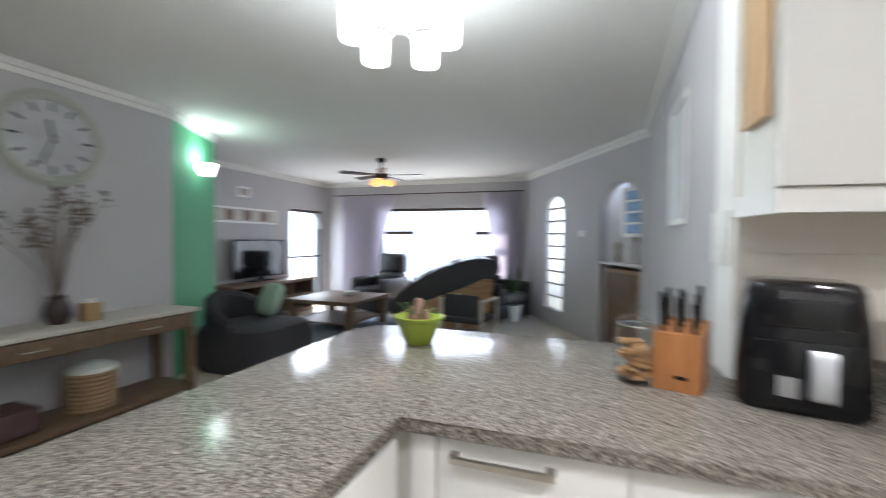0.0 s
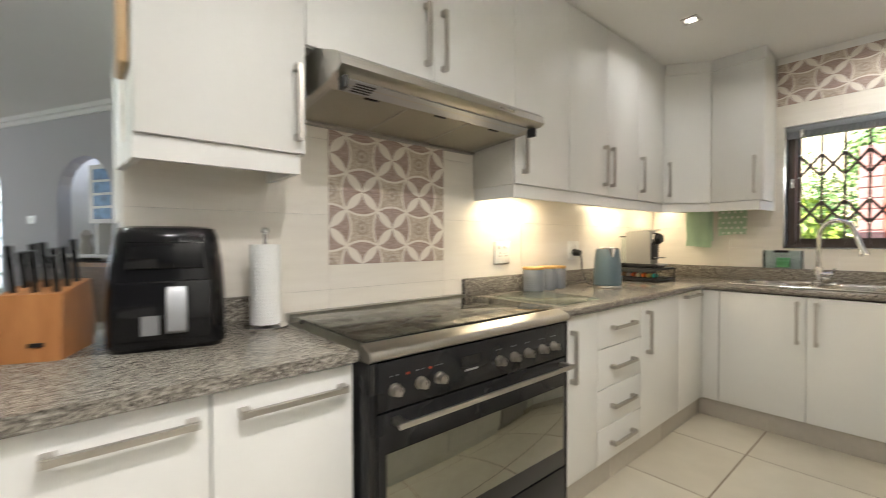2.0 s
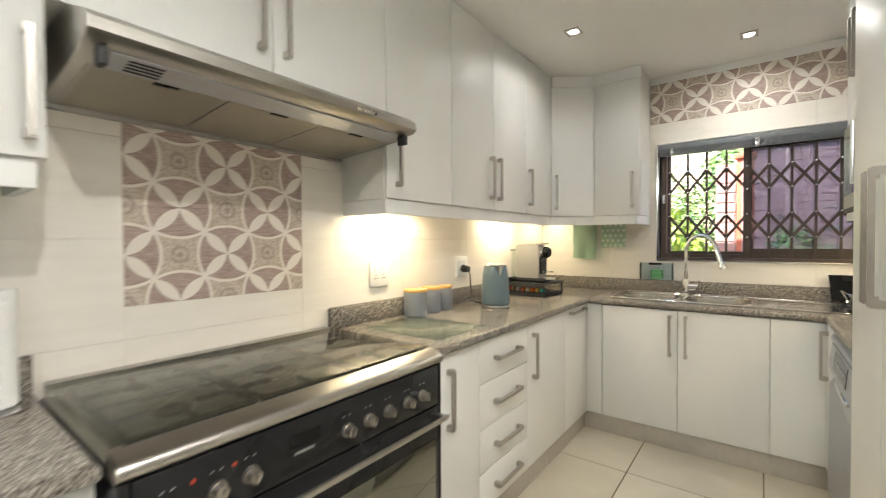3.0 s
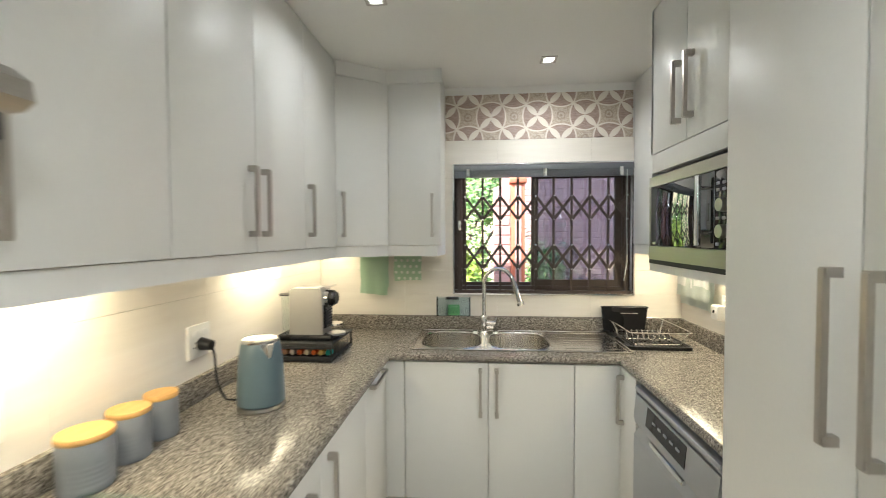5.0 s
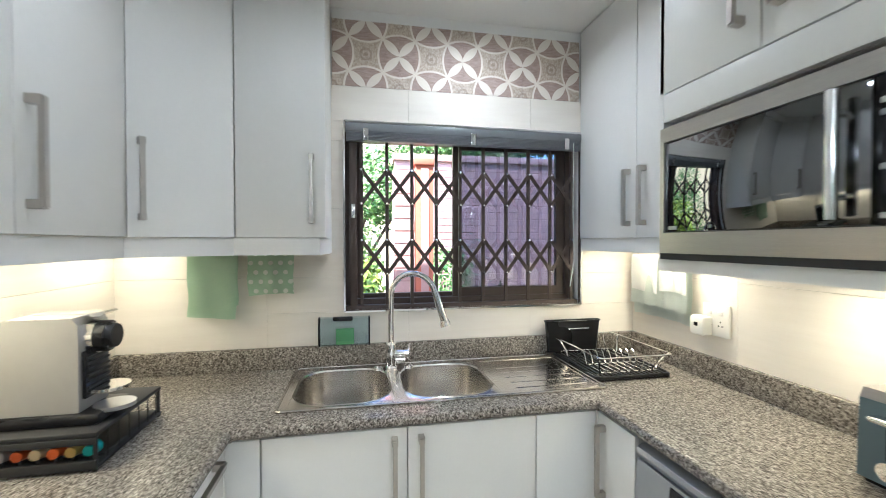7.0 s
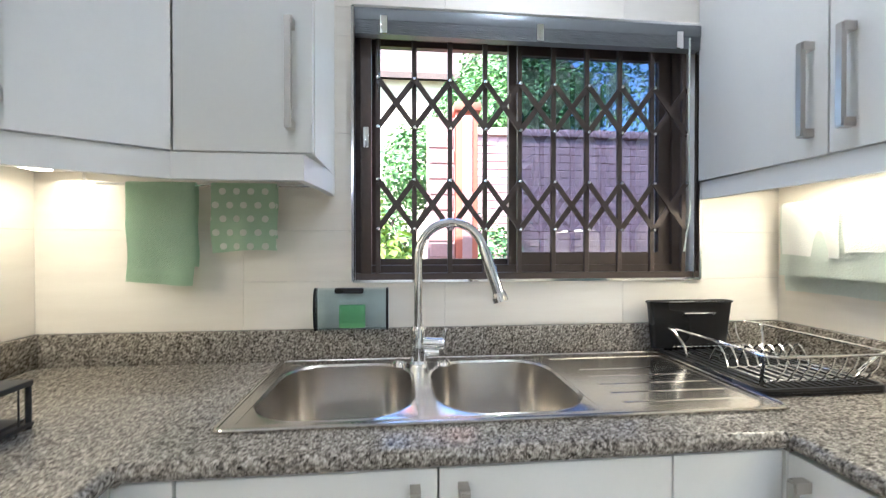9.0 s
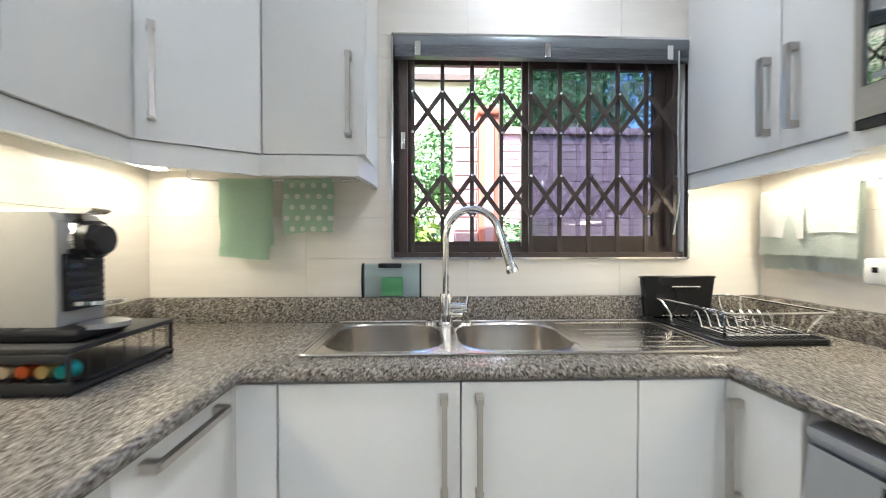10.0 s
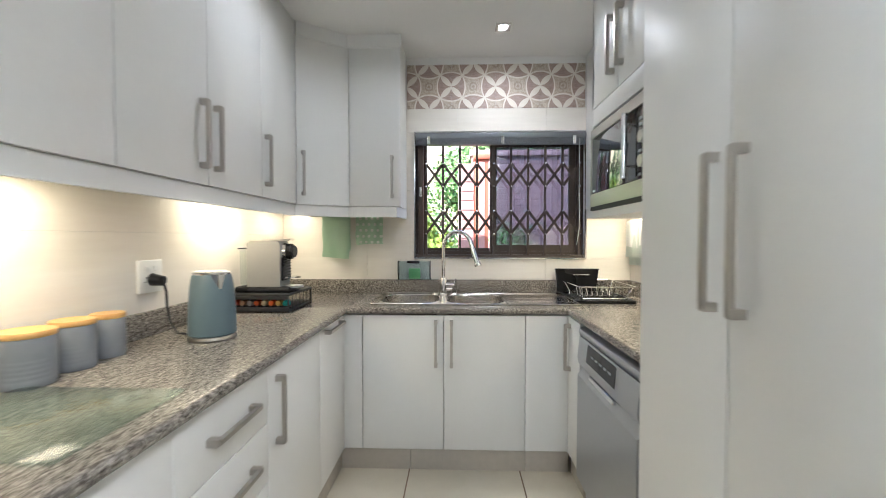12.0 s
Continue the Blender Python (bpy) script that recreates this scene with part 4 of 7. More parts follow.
# ---- hood ----
hd = thing("cooker_hood", (1.68, 0.85, 1.64), "slim stainless steel cooker hood under the cabinet", "hood")
hx0, hx1 = 1.195, 2.168
prof = [(HOB - 0.002, 1.640), (HOB - 0.002, 1.798), (0.80, 1.798), (0.655, 1.742), (0.628, 1.722), (0.622, 1.695), (0.640, 1.682), (0.665, 1.680), (0.70, 1.668)]
part("body", prism(B(), [(y, z) for y, z in prof] + [(HOB - 0.03, 1.640)], hx0, hx1, "x"), M["steel"], hd)
MESH = surface("filter_mesh", (0.40, 0.37, 0.30), 0.45, 0.7, vary=0.25, grain=420.0, relief=0.5)
for k in range(3):
    a = hx0 + 0.03 + k * (hx1 - hx0 - 0.06) / 3
    c = a + (hx1 - hx0 - 0.06) / 3 - 0.008
    part("filter", prism(B(), [(0.75, 1.6655), (1.045, 1.6425), (1.045, 1.6395), (0.75, 1.6625)], a + 0.004, c, "x"), MESH, hd, "fine metal grease filter")
    part("filter_frame", prism(B(), [(0.745, 1.6665), (1.05, 1.6425), (1.05, 1.6385), (0.745, 1.6625)], a - 0.002, a + 0.006, "x"), M["steel"], hd)
for k in range(5):
    part("button", cyl(B(), (1.885 + k * 0.018, 0.6215, 1.706), (1.885 + k * 0.018, 0.626, 1.708), 0.006, seg=10), M["chrome"], hd)
part("lamp_strip", prism(B(), [(0.672, 1.6785), (0.742, 1.6645), (0.742, 1.6600), (0.672, 1.6740)], hx0 + 0.05, hx1 - 0.05, "x"), M["silver"], hd, "grey lamp strip under the front edge")
for k in range(4):
    part("louvre", prism(B(), [(0.682 + k * 0.014, 1.6730 - k * 0.0028), (0.689 + k * 0.014, 1.6716 - k * 0.0028), (0.689 + k * 0.014, 1.6696 - k * 0.0028), (0.682 + k * 0.014, 1.6710 - k * 0.0028)], hx0 + 0.085, hx0 + 0.155, "x"), M["matblack"], hd)
for x in (hx0 + 0.025, hx1 - 0.035):
    part("end_clip", box(x, x + 0.016, 0.650, 0.690, 1.640, 1.6775, bevel=0.003), M["matblack"], hd, "black plastic clip")
for k in range(3):
    x = hx0 + 0.155 + k * (hx1 - hx0 - 0.06) / 3
    part("filter_grip", box(x, x + 0.055, 0.752, 0.764, 1.6590, 1.6640), M["black"], hd)
part("rear_flange", box(hx0, hx1, HOB - 0.030, HOB - 0.003, 1.628, 1.6395), M["steel"], hd)

# ---- sink ----
sk = thing("kitchen_sink", (4.1, -0.2, TOP), "double-bowl stainless steel sink with drainer", "sink")
sx0, sx1, sy0, sy1 = 3.870, 4.335, -0.782, 0.385
bowls = ((0.004, 0.354), (-0.380, -0.034))


def rounded(x0, x1, y0, y1, r, n=6):
    pts = []
    for cx, cy, a0 in ((x1 - r, y1 - r, 0), (x0 + r, y1 - r, 90), (x0 + r, y0 + r, 180), (x1 - r, y0 + r, 270)):
        pts += [(cx + r * math.cos(radians(a0 + 90 * k / n)), cy + r * math.sin(radians(a0 + 90 * k / n))) for k in range(n + 1)]
    return pts


zt = TOP + 0.006
bx0, bx1 = 3.893, 4.290
for a in ((sx0, bx0, sy0, sy1), (bx1, sx1, sy0, sy1), (bx0, bx1, bowls[0][1], sy1), (bx0, bx1, bowls[1][1], bowls[0][0]), (bx0, bx1, -0.405, bowls[1][0]), (bx0, bx1, sy0, -0.762)):
    part("deck", box(*a, TOP + 0.001, zt), M["sinksteel"], sk)
for lo, hi in bowls:
    bm = B()
    rings = []
    for inset, z, r in ((0.0, zt - 0.0005, 0.115), (0.003, zt + 0.0015, 0.114), (0.008, zt - 0.004, 0.110), (0.014, TOP - 0.08, 0.10), (0.024, TOP - 0.150, 0.085), (0.032, TOP - 0.168, 0.08), (0.048, TOP - 0.179, 0.07), (0.12, TOP - 0.184, 0.03)):
        rings.append([bm.verts.new((x, y, z)) for x, y in rounded(bx0 + inset, bx1 - inset, lo + inset, hi - inset, r)])
    for a, c in zip(rings, rings[1:]):
        for k in range(len(a)):
            bm.faces.new((a[k], a[(k + 1) % len(a)], c[(k + 1) % len(a)], c[k]))
    bm.faces.new(rings[-1][::-1])
    # corners between the square opening and the rounded bowl
    q = 28 // 4
    sq = [(bx1, hi), (bx0, hi), (bx0, lo), (bx1, lo)]
    for c in range(4):
        v = bm.verts.new((*sq[c], zt - 0.0005))
        run = rings[0][c * q:(c + 1) * q]
        for a, d in zip(run, run[1:]):
            bm.faces.new((v, a, d))
    bw = part("bowl", bm, M["sinksteel"], sk)
    cx, cy = (bx0 + bx1) / 2, (lo + hi) / 2
    part("drain", lathe(B(), (cx, cy, TOP - 0.184), [(0.0, 0.001), (0.022, 0.001), (0.034, 0.004), (0.04, 0.001)], 20), M["chrome"], bw)
part("drainer", box(bx0, bx1, -0.762, -0.405, TOP + 0.001, zt - 0.002), M["sinksteel"], sk)
for k in range(5):
    x = bx0 + 0.045 + k * 0.06
    part("groove_rib", prism(B(), [(x - 0.006, zt - 0.002), (x, zt - 0.0003), (x + 0.006, zt - 0.002)], -0.735, -0.45, "y"), M["sinksteel"], sk)
part("rim", tube(B(), [(x, y, zt - 0.001) for x, y in rounded(sx0, sx1, sy0, sy1, 0.02, 4)] + [(sx1, sy1 - 0.02, zt - 0.001)], 0.005, 8, False), M["sinksteel"], sk)

# ---- tap ----
tp = thing("kitchen_tap", (4.25, -0.012, zt), "tall chrome swan-neck mixer tap with pull-out spray", "tap")
tx, ty = 4.272, -0.012
part("base", lathe(B(), (tx, ty, zt), [(0.0, 0), (0.030, 0), (0.030, 0.006), (0.024, 0.012), (0.0235, 0.10), (0.021, 0.11), (0.0, 0.11)], 24), M["chrome"], tp)
pts = [(tx, ty, zt + 0.09), (tx, ty, 1.207)]
R = 0.098
for k in range(15):
    a = math.pi * k / 14 * 0.93
    off = R - R * math.cos(a)
    pts.append((tx - off * 0.42, ty - off * 0.91, 1.207 + R * math.sin(a)))
end = Vector(pts[-1])
way = (end - Vector(pts[-2])).normalized()
part("spout", tube(B(), pts, 0.0125, 14), M["chrome"], tp)
bm = cyl(B(), end - way * 0.004, end + way * 0.130, 0.0145, 0.0165, 18)
cyl(bm, end + way * 0.052, end + way * 0.058, 0.0172, 0.0172, 18)
cyl(bm, end + way * 0.122, end + way * 0.134, 0.0185, 0.021, 18)
cyl(bm, end + way * 0.134, end + way * 0.147, 0.0225, 0.0215, 18)
part("spray_head", bm, M["chrome"], tp)
bm = cyl(B(), (tx, ty, zt + 0.062), (tx - 0.02, ty - 0.075, zt + 0.062), 0.0165, seg=16)
cyl(bm, (tx - 0.02, ty - 0.07, zt + 0.062), (tx - 0.022, ty - 0.078, zt + 0.105), 0.006, seg=10)
cyl(bm, (tx, ty, zt + 0.036), (tx - 0.016, ty - 0.060, zt + 0.036), 0.0125, seg=14)
part("lever", bm, M["chrome"], tp)
for yy in (0.055, -0.072):
    part("plug_knob", lathe(B(), (tx - 0.01, ty + yy, zt), [(0.0, 0.016), (0.014, 0.016), (0.022, 0.010), (0.024, 0.0)], 18), M["chrome"], tp)

# ---- kitchen appliances and loose things ----
# microwave
mw = thing("microwave_oven", (3.2, -0.95, 1.389), "built-in stainless steel microwave with black control panel", "microwave")
y = MF + 0.006
part("case", box(2.88, 3.505, RIGHT + 0.05, y - 0.03, 1.392, 1.735), M["black"], mw)
bm = B()
for a in ((2.875, 3.514, 1.406, 1.462), (2.875, 3.514, 1.712, 1.752), (3.500, 3.514, 1.462, 1.712), (2.875, 2.905, 1.462, 1.712)):
    bx(bm, a[0], a[1], y - 0.03, y + 0.006, a[2], a[3])
# Shade of the gap under the microwave, put in as a black strip.
part("base_strip", box(2.872, 3.515, y - 0.03, y + 0.004, 1.3885, 1.4055), M["matblack"], mw)
part("trim_frame", bm, M["steel"], mw)
dr = part("door", box(3.020, 3.499, y - 0.028, y + 0.002, 1.464, 1.711, bevel=0.002), M["darkglass"], mw)
bm = cyl(B(), (3.058, y + 0.034, 1.475), (3.058, y + 0.034, 1.700), 0.010, seg=14)
for z in (1.515, 1.660):
    cyl(bm, (3.058, y, z), (3.058, y + 0.034, z), 0.006, seg=10)
part("handle", bm, M["chrome"], dr, "upright round chrome handle")
cp = part("control_panel", box(2.908, 3.017, y - 0.028, y + 0.002, 1.464, 1.711, bevel=0.002), M["gloss"], mw)
for z in (1.520, 1.600):
    part("knob", cyl(B(), (2.966, y + 0.002, z), (2.966, y + 0.020, z), 0.0225, 0.020, 22), M["steel"], cp)
for z in (1.480, 1.560, 1.648, 1.668):
    for x in (2.933, 2.966, 2.999):
        if z == 1.480 and x == 2.966:
            continue
        part("button", box(x - 0.008, x + 0.008, y + 0.0015, y + 0.006, z - 0.005, z + 0.005, bevel=0.002), M["silver"], cp)
part("badge", box(3.455, 3.485, y + 0.001, y + 0.003, 1.470, 1.480), M["silver"], mw)

# dishwasher
dw = thing("dishwasher", (3.25, -0.95, 0.0), "silver freestanding dishwasher under the granite worktop", "dishwasher")
fx0, fx1, fy = 2.905, 3.565, RD + 0.004
part("body", box(fx0 + 0.005, fx1 - 0.005, RIGHT + 0.03, fy - 0.03, 0.02, 0.835, bevel=0.004), M["silver"], dw)
part("lid", prism(B(), [(RIGHT + 0.03, 0.836), (RIGHT + 0.03, 0.842), (fy - 0.01, 0.842), (fy + 0.004, 0.834), (fy + 0.006, 0.820), (fy - 0.004, 0.802), (fy - 0.03, 0.802), (fy - 0.03, 0.836)], fx0, fx1, "x"), M["silver"], dw)
part("fascia", prism(B(), [(fy - 0.029, 0.799), (fy + 0.002, 0.799), (fy + 0.012, 0.700), (fy + 0.006, 0.668), (fy - 0.029, 0.664)], fx0, fx1, "x"), M["silver"], dw)
part("display", prism(B(), [(fy + 0.0035, 0.790), (fy + 0.005, 0.790), (fy + 0.0135, 0.712), (fy + 0.011, 0.710)], 3.10, 3.43, "x"), M["gloss"], dw)
for k in range(5):
    part("button", box(3.14 + k * 0.05, 3.165 + k * 0.05, fy + 0.004, fy + 0.0125, 0.748, 0.756), M["silver"], dw)
part("door", prism(B(), [(fy - 0.029, 0.658), (fy - 0.012, 0.655), (fy - 0.004, 0.635), (fy + 0.010, 0.615), (fy + 0.012, 0.125), (fy - 0.029, 0.125)], fx0, fx1, "x"), M["silver"], dw)
part("handle_lip", box(3.12, 3.40, fy - 0.006, fy + 0.012, 0.640, 0.662, bevel=0.006), M["chrome"], dw)
part("kick_plate", box(fx0 + 0.01, fx1 - 0.01, fy - 0.06, fy - 0.05, 0.02, 0.12), M["black"], dw)

# pod drawer and coffee machine
Zt = TOP
rk = thing("coffee_pod_drawer", (3.75, 0.885, Zt), "black wire drawer holding coloured coffee capsules", "drawer")
x0, x1, y0, y1 = 3.605, 3.935, 0.735, 1.040
part("top", box(x0, x1, y0, y1, Zt + 0.082, Zt + 0.094, bevel=0.003), M["matblack"], rk)
part("base", box(x0, x1, y0, y1, Zt + 0.006, Zt + 0.014, bevel=0.002), M["matblack"], rk)
part("front_rail", box(x0 - 0.004, x0 + 0.004, y0, y1, Zt + 0.006, Zt + 0.028, bevel=0.001), M["matblack"], rk)
part("front_rail", box(x0 - 0.004, x0 + 0.004, y0, y1, Zt + 0.066, Zt + 0.082, bevel=0.001), M["matblack"], rk)
for x, y in ((x0 + 0.006, y0 + 0.006), (x1 - 0.006, y0 + 0.006), (x0 + 0.006, y1 - 0.006), (x1 - 0.006, y1 - 0.006)):
    part("post", cyl(B(), (x, y, Zt), (x, y, Zt + 0.083), 0.005, seg=8), M["matblack"], rk)
for k in range(6):
    part("wire", tube(B(), [(x0 + 0.05 + k * 0.05, y0 + 0.003, Zt + 0.012), (x0 + 0.05 + k * 0.05, y0 + 0.003, Zt + 0.083)], 0.0016, 5), M["matblack"], rk)
part("tray", box(x0 + 0.05, x1 - 0.01, y0 + 0.01, y1 - 0.01, Zt + 0.016, Zt + 0.022), M["matblack"], rk)
podcol = [surface("pod_" + n, c, 0.3, 0.6, vary=0.05) for n, c in (("teal", (0.03, 0.32, 0.30)), ("gold", (0.55, 0.38, 0.12)), ("orange", (0.62, 0.13, 0.03)), ("cream", (0.60, 0.50, 0.32)), ("rust", (0.50, 0.10, 0.03)), ("grey", (0.42, 0.38, 0.36)), ("bronze", (0.35, 0.20, 0.12)), ("red", (0.60, 0.10, 0.05)))]
for k in range(8):
    yy = y0 + 0.024 + k * 0.0365
    ob = solid("coffee_capsule", cyl(cyl(B(), (x0 + 0.010, yy, Zt + 0.046), (x0 + 0.036, yy, Zt + 0.046), 0.0125, 0.0165, 16), (x0 + 0.036, yy, Zt + 0.046), (x0 + 0.039, yy, Zt + 0.046), 0.018, 0.018, 16), podcol[k], "coloured foil coffee capsule in the wire drawer", "capsule", "", "coffee capsules")
    part("holder", box(x0 + 0.02, x0 + 0.05, yy - 0.004, yy + 0.004, Zt + 0.022, Zt + 0.035), M["matblack"], rk)
cm = thing("coffee_machine", (3.73, 0.88, Zt + 0.094), "grey capsule coffee machine with black lever and water tank", "coffee machine")
zb = Zt + 0.0945
part("base", box(3.645, 3.800, 0.752, 1.035, zb, zb + 0.030, bevel=0.012), M["black"], cm)
greybody = surface("warm_grey_plastic", (0.34, 0.33, 0.305), 0.38, 0.2, vary=0.03)
part("body", prism(B(), [(0.800, zb + 0.030), (0.972, zb + 0.030), (0.972, 1.236), (0.955, 1.250), (0.815, 1.250), (0.800, 1.232)], 3.655, 3.780, "x"), greybody, cm)
part("front_grille", box(3.668, 3.767, 0.790, 0.800, zb + 0.06, 1.165, bevel=0.002), M["black"], cm)
for k in range(7):
    part("grille_bar", box(3.672, 3.763, 0.786, 0.791, zb + 0.068 + k * 0.015, zb + 0.074 + k * 0.015), M["matblack"], cm)
part("collar", cyl(B(), (3.717, 0.800, 1.195), (3.717, 0.782, 1.195), 0.045, 0.043, 24), M["chrome"], cm)
part("brew_head", cyl(cyl(B(), (3.717, 0.783, 1.195), (3.717, 0.760, 1.195), 0.041, 0.040, 24), (3.717, 0.760, 1.195), (3.717, 0.745, 1.195), 0.036, 0.030, 24), M["black"], cm)
part("lever", prism(B(), [(0.77, 1.249), (0.92, 1.250), (0.92, 1.256), (0.81, 1.2575), (0.762, 1.262), (0.755, 1.258)], 3.690, 3.745, "x"), M["chrome"], cm)
part("button", cyl(B(), (3.69, 0.835, 1.249), (3.69, 0.835, 1.253), 0.007, seg=12), M["chrome"], cm)
part("cup_stand", cyl(B(), (3.717, 0.765, zb + 0.072), (3.717, 0.765, zb + 0.080), 0.048, seg=24), M["chrome"], cm, "round chrome cup stand")
part("drip_tray", cyl(B(), (3.717, 0.752, zb + 0.022), (3.717, 0.752, zb + 0.032), 0.046, seg=24), M["silver"], cm)
tk = part("water_tank", lathe(B(), (3.717, 1.006, zb + 0.03), [(0.028, 0.0), (0.030, 0.005), (0.032, 0.19), (0.030, 0.19), (0.0285, 0.006)], 20), M["glass"], cm, "clear plastic water tank")
part("tank_lid", lathe(B(), (3.717, 1.006, zb + 0.221), [(0.0, 0.0), (0.042, 0.0), (0.042, 0.007), (0.0, 0.008)], 20), M["black"], tk)

# kettle
kt = thing("kettle", (3.085, 0.812, TOP), "blue-grey electric kettle with a chrome lid and base", "kettle")
kx, ky = 3.085, 0.812
part("base_ring", lathe(B(), (kx, ky, TOP), [(0.0, 0), (0.086, 0), (0.089, 0.005), (0.086, 0.016), (0.0, 0.016)], 32), M["steel"], kt)
part("body", lathe(B(), (kx, ky, TOP), [(0.080, 0.016), (0.086, 0.022), (0.0865, 0.06), (0.083, 0.14), (0.077, 0.205), (0.071, 0.238), (0.066, 0.248)], 40), M["bluegrey"], kt)
part("lid", lathe(B(), (kx, ky, TOP), [(0.067, 0.246), (0.068, 0.252), (0.064, 0.256), (0.058, 0.253), (0.020, 0.257), (0.0, 0.257)], 36), M["chrome"], kt)
kd = Vector((-0.61, -0.79, 0))
ks = Vector((0.79, -0.61, 0))
kc = Vector((kx, ky, TOP))
bm = B()
top = [kc + kd * r + ks * w + Vector((0, 0, z)) for r, w, z in ((0.066, 0.030, 0.249), (0.088, 0.012, 0.247), (0.088, -0.012, 0.247), (0.066, -0.030, 0.249))]
low = [kc + kd * r + ks * w + Vector((0, 0, z)) for r, w, z in ((0.072, 0.010, 0.190), (0.0765, 0.004, 0.188), (0.0765, -0.004, 0.188), (0.072, -0.010, 0.190))]
a, c = [bm.verts.new(v) for v in top], [bm.verts.new(v) for v in low]
bm.faces.new(a), bm.faces.new(c[::-1])
for k in range(4):
    bm.faces.new((a[k], a[(k + 1) % 4], c[(k + 1) % 4], c[k]))
part("spout", bm, M["chrome"], kt)
part("handle", tube(B(), [kc - kd * r + Vector((0, 0, z)) for r, z in ((0.060, 0.236), (0.100, 0.240), (0.122, 0.215), (0.122, 0.10), (0.105, 0.065), (0.080, 0.060))], 0.011, 10), M["bluegrey"], kt)

kt.scale = (0.94, 0.94, 0.97)

# canisters
for x, y, r, h in ((2.580, 0.992, 0.060, 0.125), (2.718, 1.000, 0.053, 0.125), (2.845, 1.006, 0.046, 0.121)):
    cn = thing("canister", (x, y, TOP), "grey stoneware canister with a bamboo lid", "canister", "canisters")
    prof = [(0.0, 0.0), (r * 0.93, 0.0), (r, 0.008)]
    for k in range(5):
        z = 0.02 + k * 0.012
        prof += [(r, z), (r * 0.988, z + 0.003), (r, z + 0.006)]
    prof += [(r * 0.985, h - 0.004), (r * 0.95, h)]
    part("body", lathe(B(), (x, y, TOP), prof, 36), M["canister"], cn)
    part("lid", lathe(B(), (x, y, TOP), [(0.0, h), (r * 0.99, h), (r * 1.02, h + 0.004), (r * 1.02, h + 0.011), (r * 0.99, h + 0.015), (0.0, h + 0.015)], 36), M["bamboo"], cn)

solid("glass_cutting_board", box(2.21, 2.545, 0.555, 0.965, TOP + 0.003, TOP + 0.009, bevel=0.002), M["greenglass"], "clear greenish glass cutting board on the granite", "cutting board")


def socket(x, y, z, out, plug=False):
    """A double wall socket; out: +1 or -1 along y."""
    ob = thing("wall_socket", (x, y, z), "white plastic wall socket on the tiles", "socket", "wall sockets")
    a, c = sorted((y, y + out * 0.012))
    part("plate", box(x - 0.062, x + 0.062, a, c, z - 0.062, z + 0.062, bevel=0.004), M["plastic"], ob)
    s = y + out * 0.013
    for k in (-0.024, 0.024):
        a, c = sorted((y + out * 0.009, s + out * 0.003))
        part("rocker", box(x + k - 0.012, x + k + 0.012, a, c, z + 0.020, z + 0.040, bevel=0.002), M["white"], ob)
        for dx, dz in ((0, -0.004), (-0.008, -0.02), (0.008, -0.02)):
            part("hole", cyl(B(), (x + k + dx, y + out * 0.009, z + dz), (x + k + dx, s - out * 0.0004, z + dz), 0.0035, seg=8), M["black"], ob)
    return ob


socket(2.407, HOB - 0.001, 1.116, -1)
socket(3.124, HOB - 0.001, 1.118, -1)
pg = thing("power_plug", (3.128, HOB - 0.03, 1.105), "black plug with a cord running to the kettle", "plug")
part("plug_body", cyl(B(), (3.128, HOB - 0.012, 1.105), (3.128, HOB - 0.058, 1.100), 0.025, 0.019, 16), M["black"], pg)
part("cord", tube(B(), [(3.128, HOB - 0.056, 1.100), (3.128, HOB - 0.068, 1.06), (3.125, HOB - 0.072, 1.00), (3.115, HOB - 0.09, 0.945), (3.10, HOB - 0.13, 0.905), (3.12, HOB - 0.165, 0.8975), (3.11, 0.880, 0.8975)], 0.0045, 8), M["black"], pg)
socket(3.858, RIGHT + 0.001, 1.132, 1)
ad = thing("plug_adaptor", (3.90, RIGHT + 0.04, 1.10), "small white plug-in adaptor in the wall socket", "adaptor")
part("body", box(3.866, 3.934, RIGHT + 0.014, RIGHT + 0.062, 1.070, 1.145, bevel=0.010), M["plastic"], ad)
part("window", box(3.892, 3.908, RIGHT + 0.0615, RIGHT + 0.064, 1.105, 1.120), M["black"], ad)


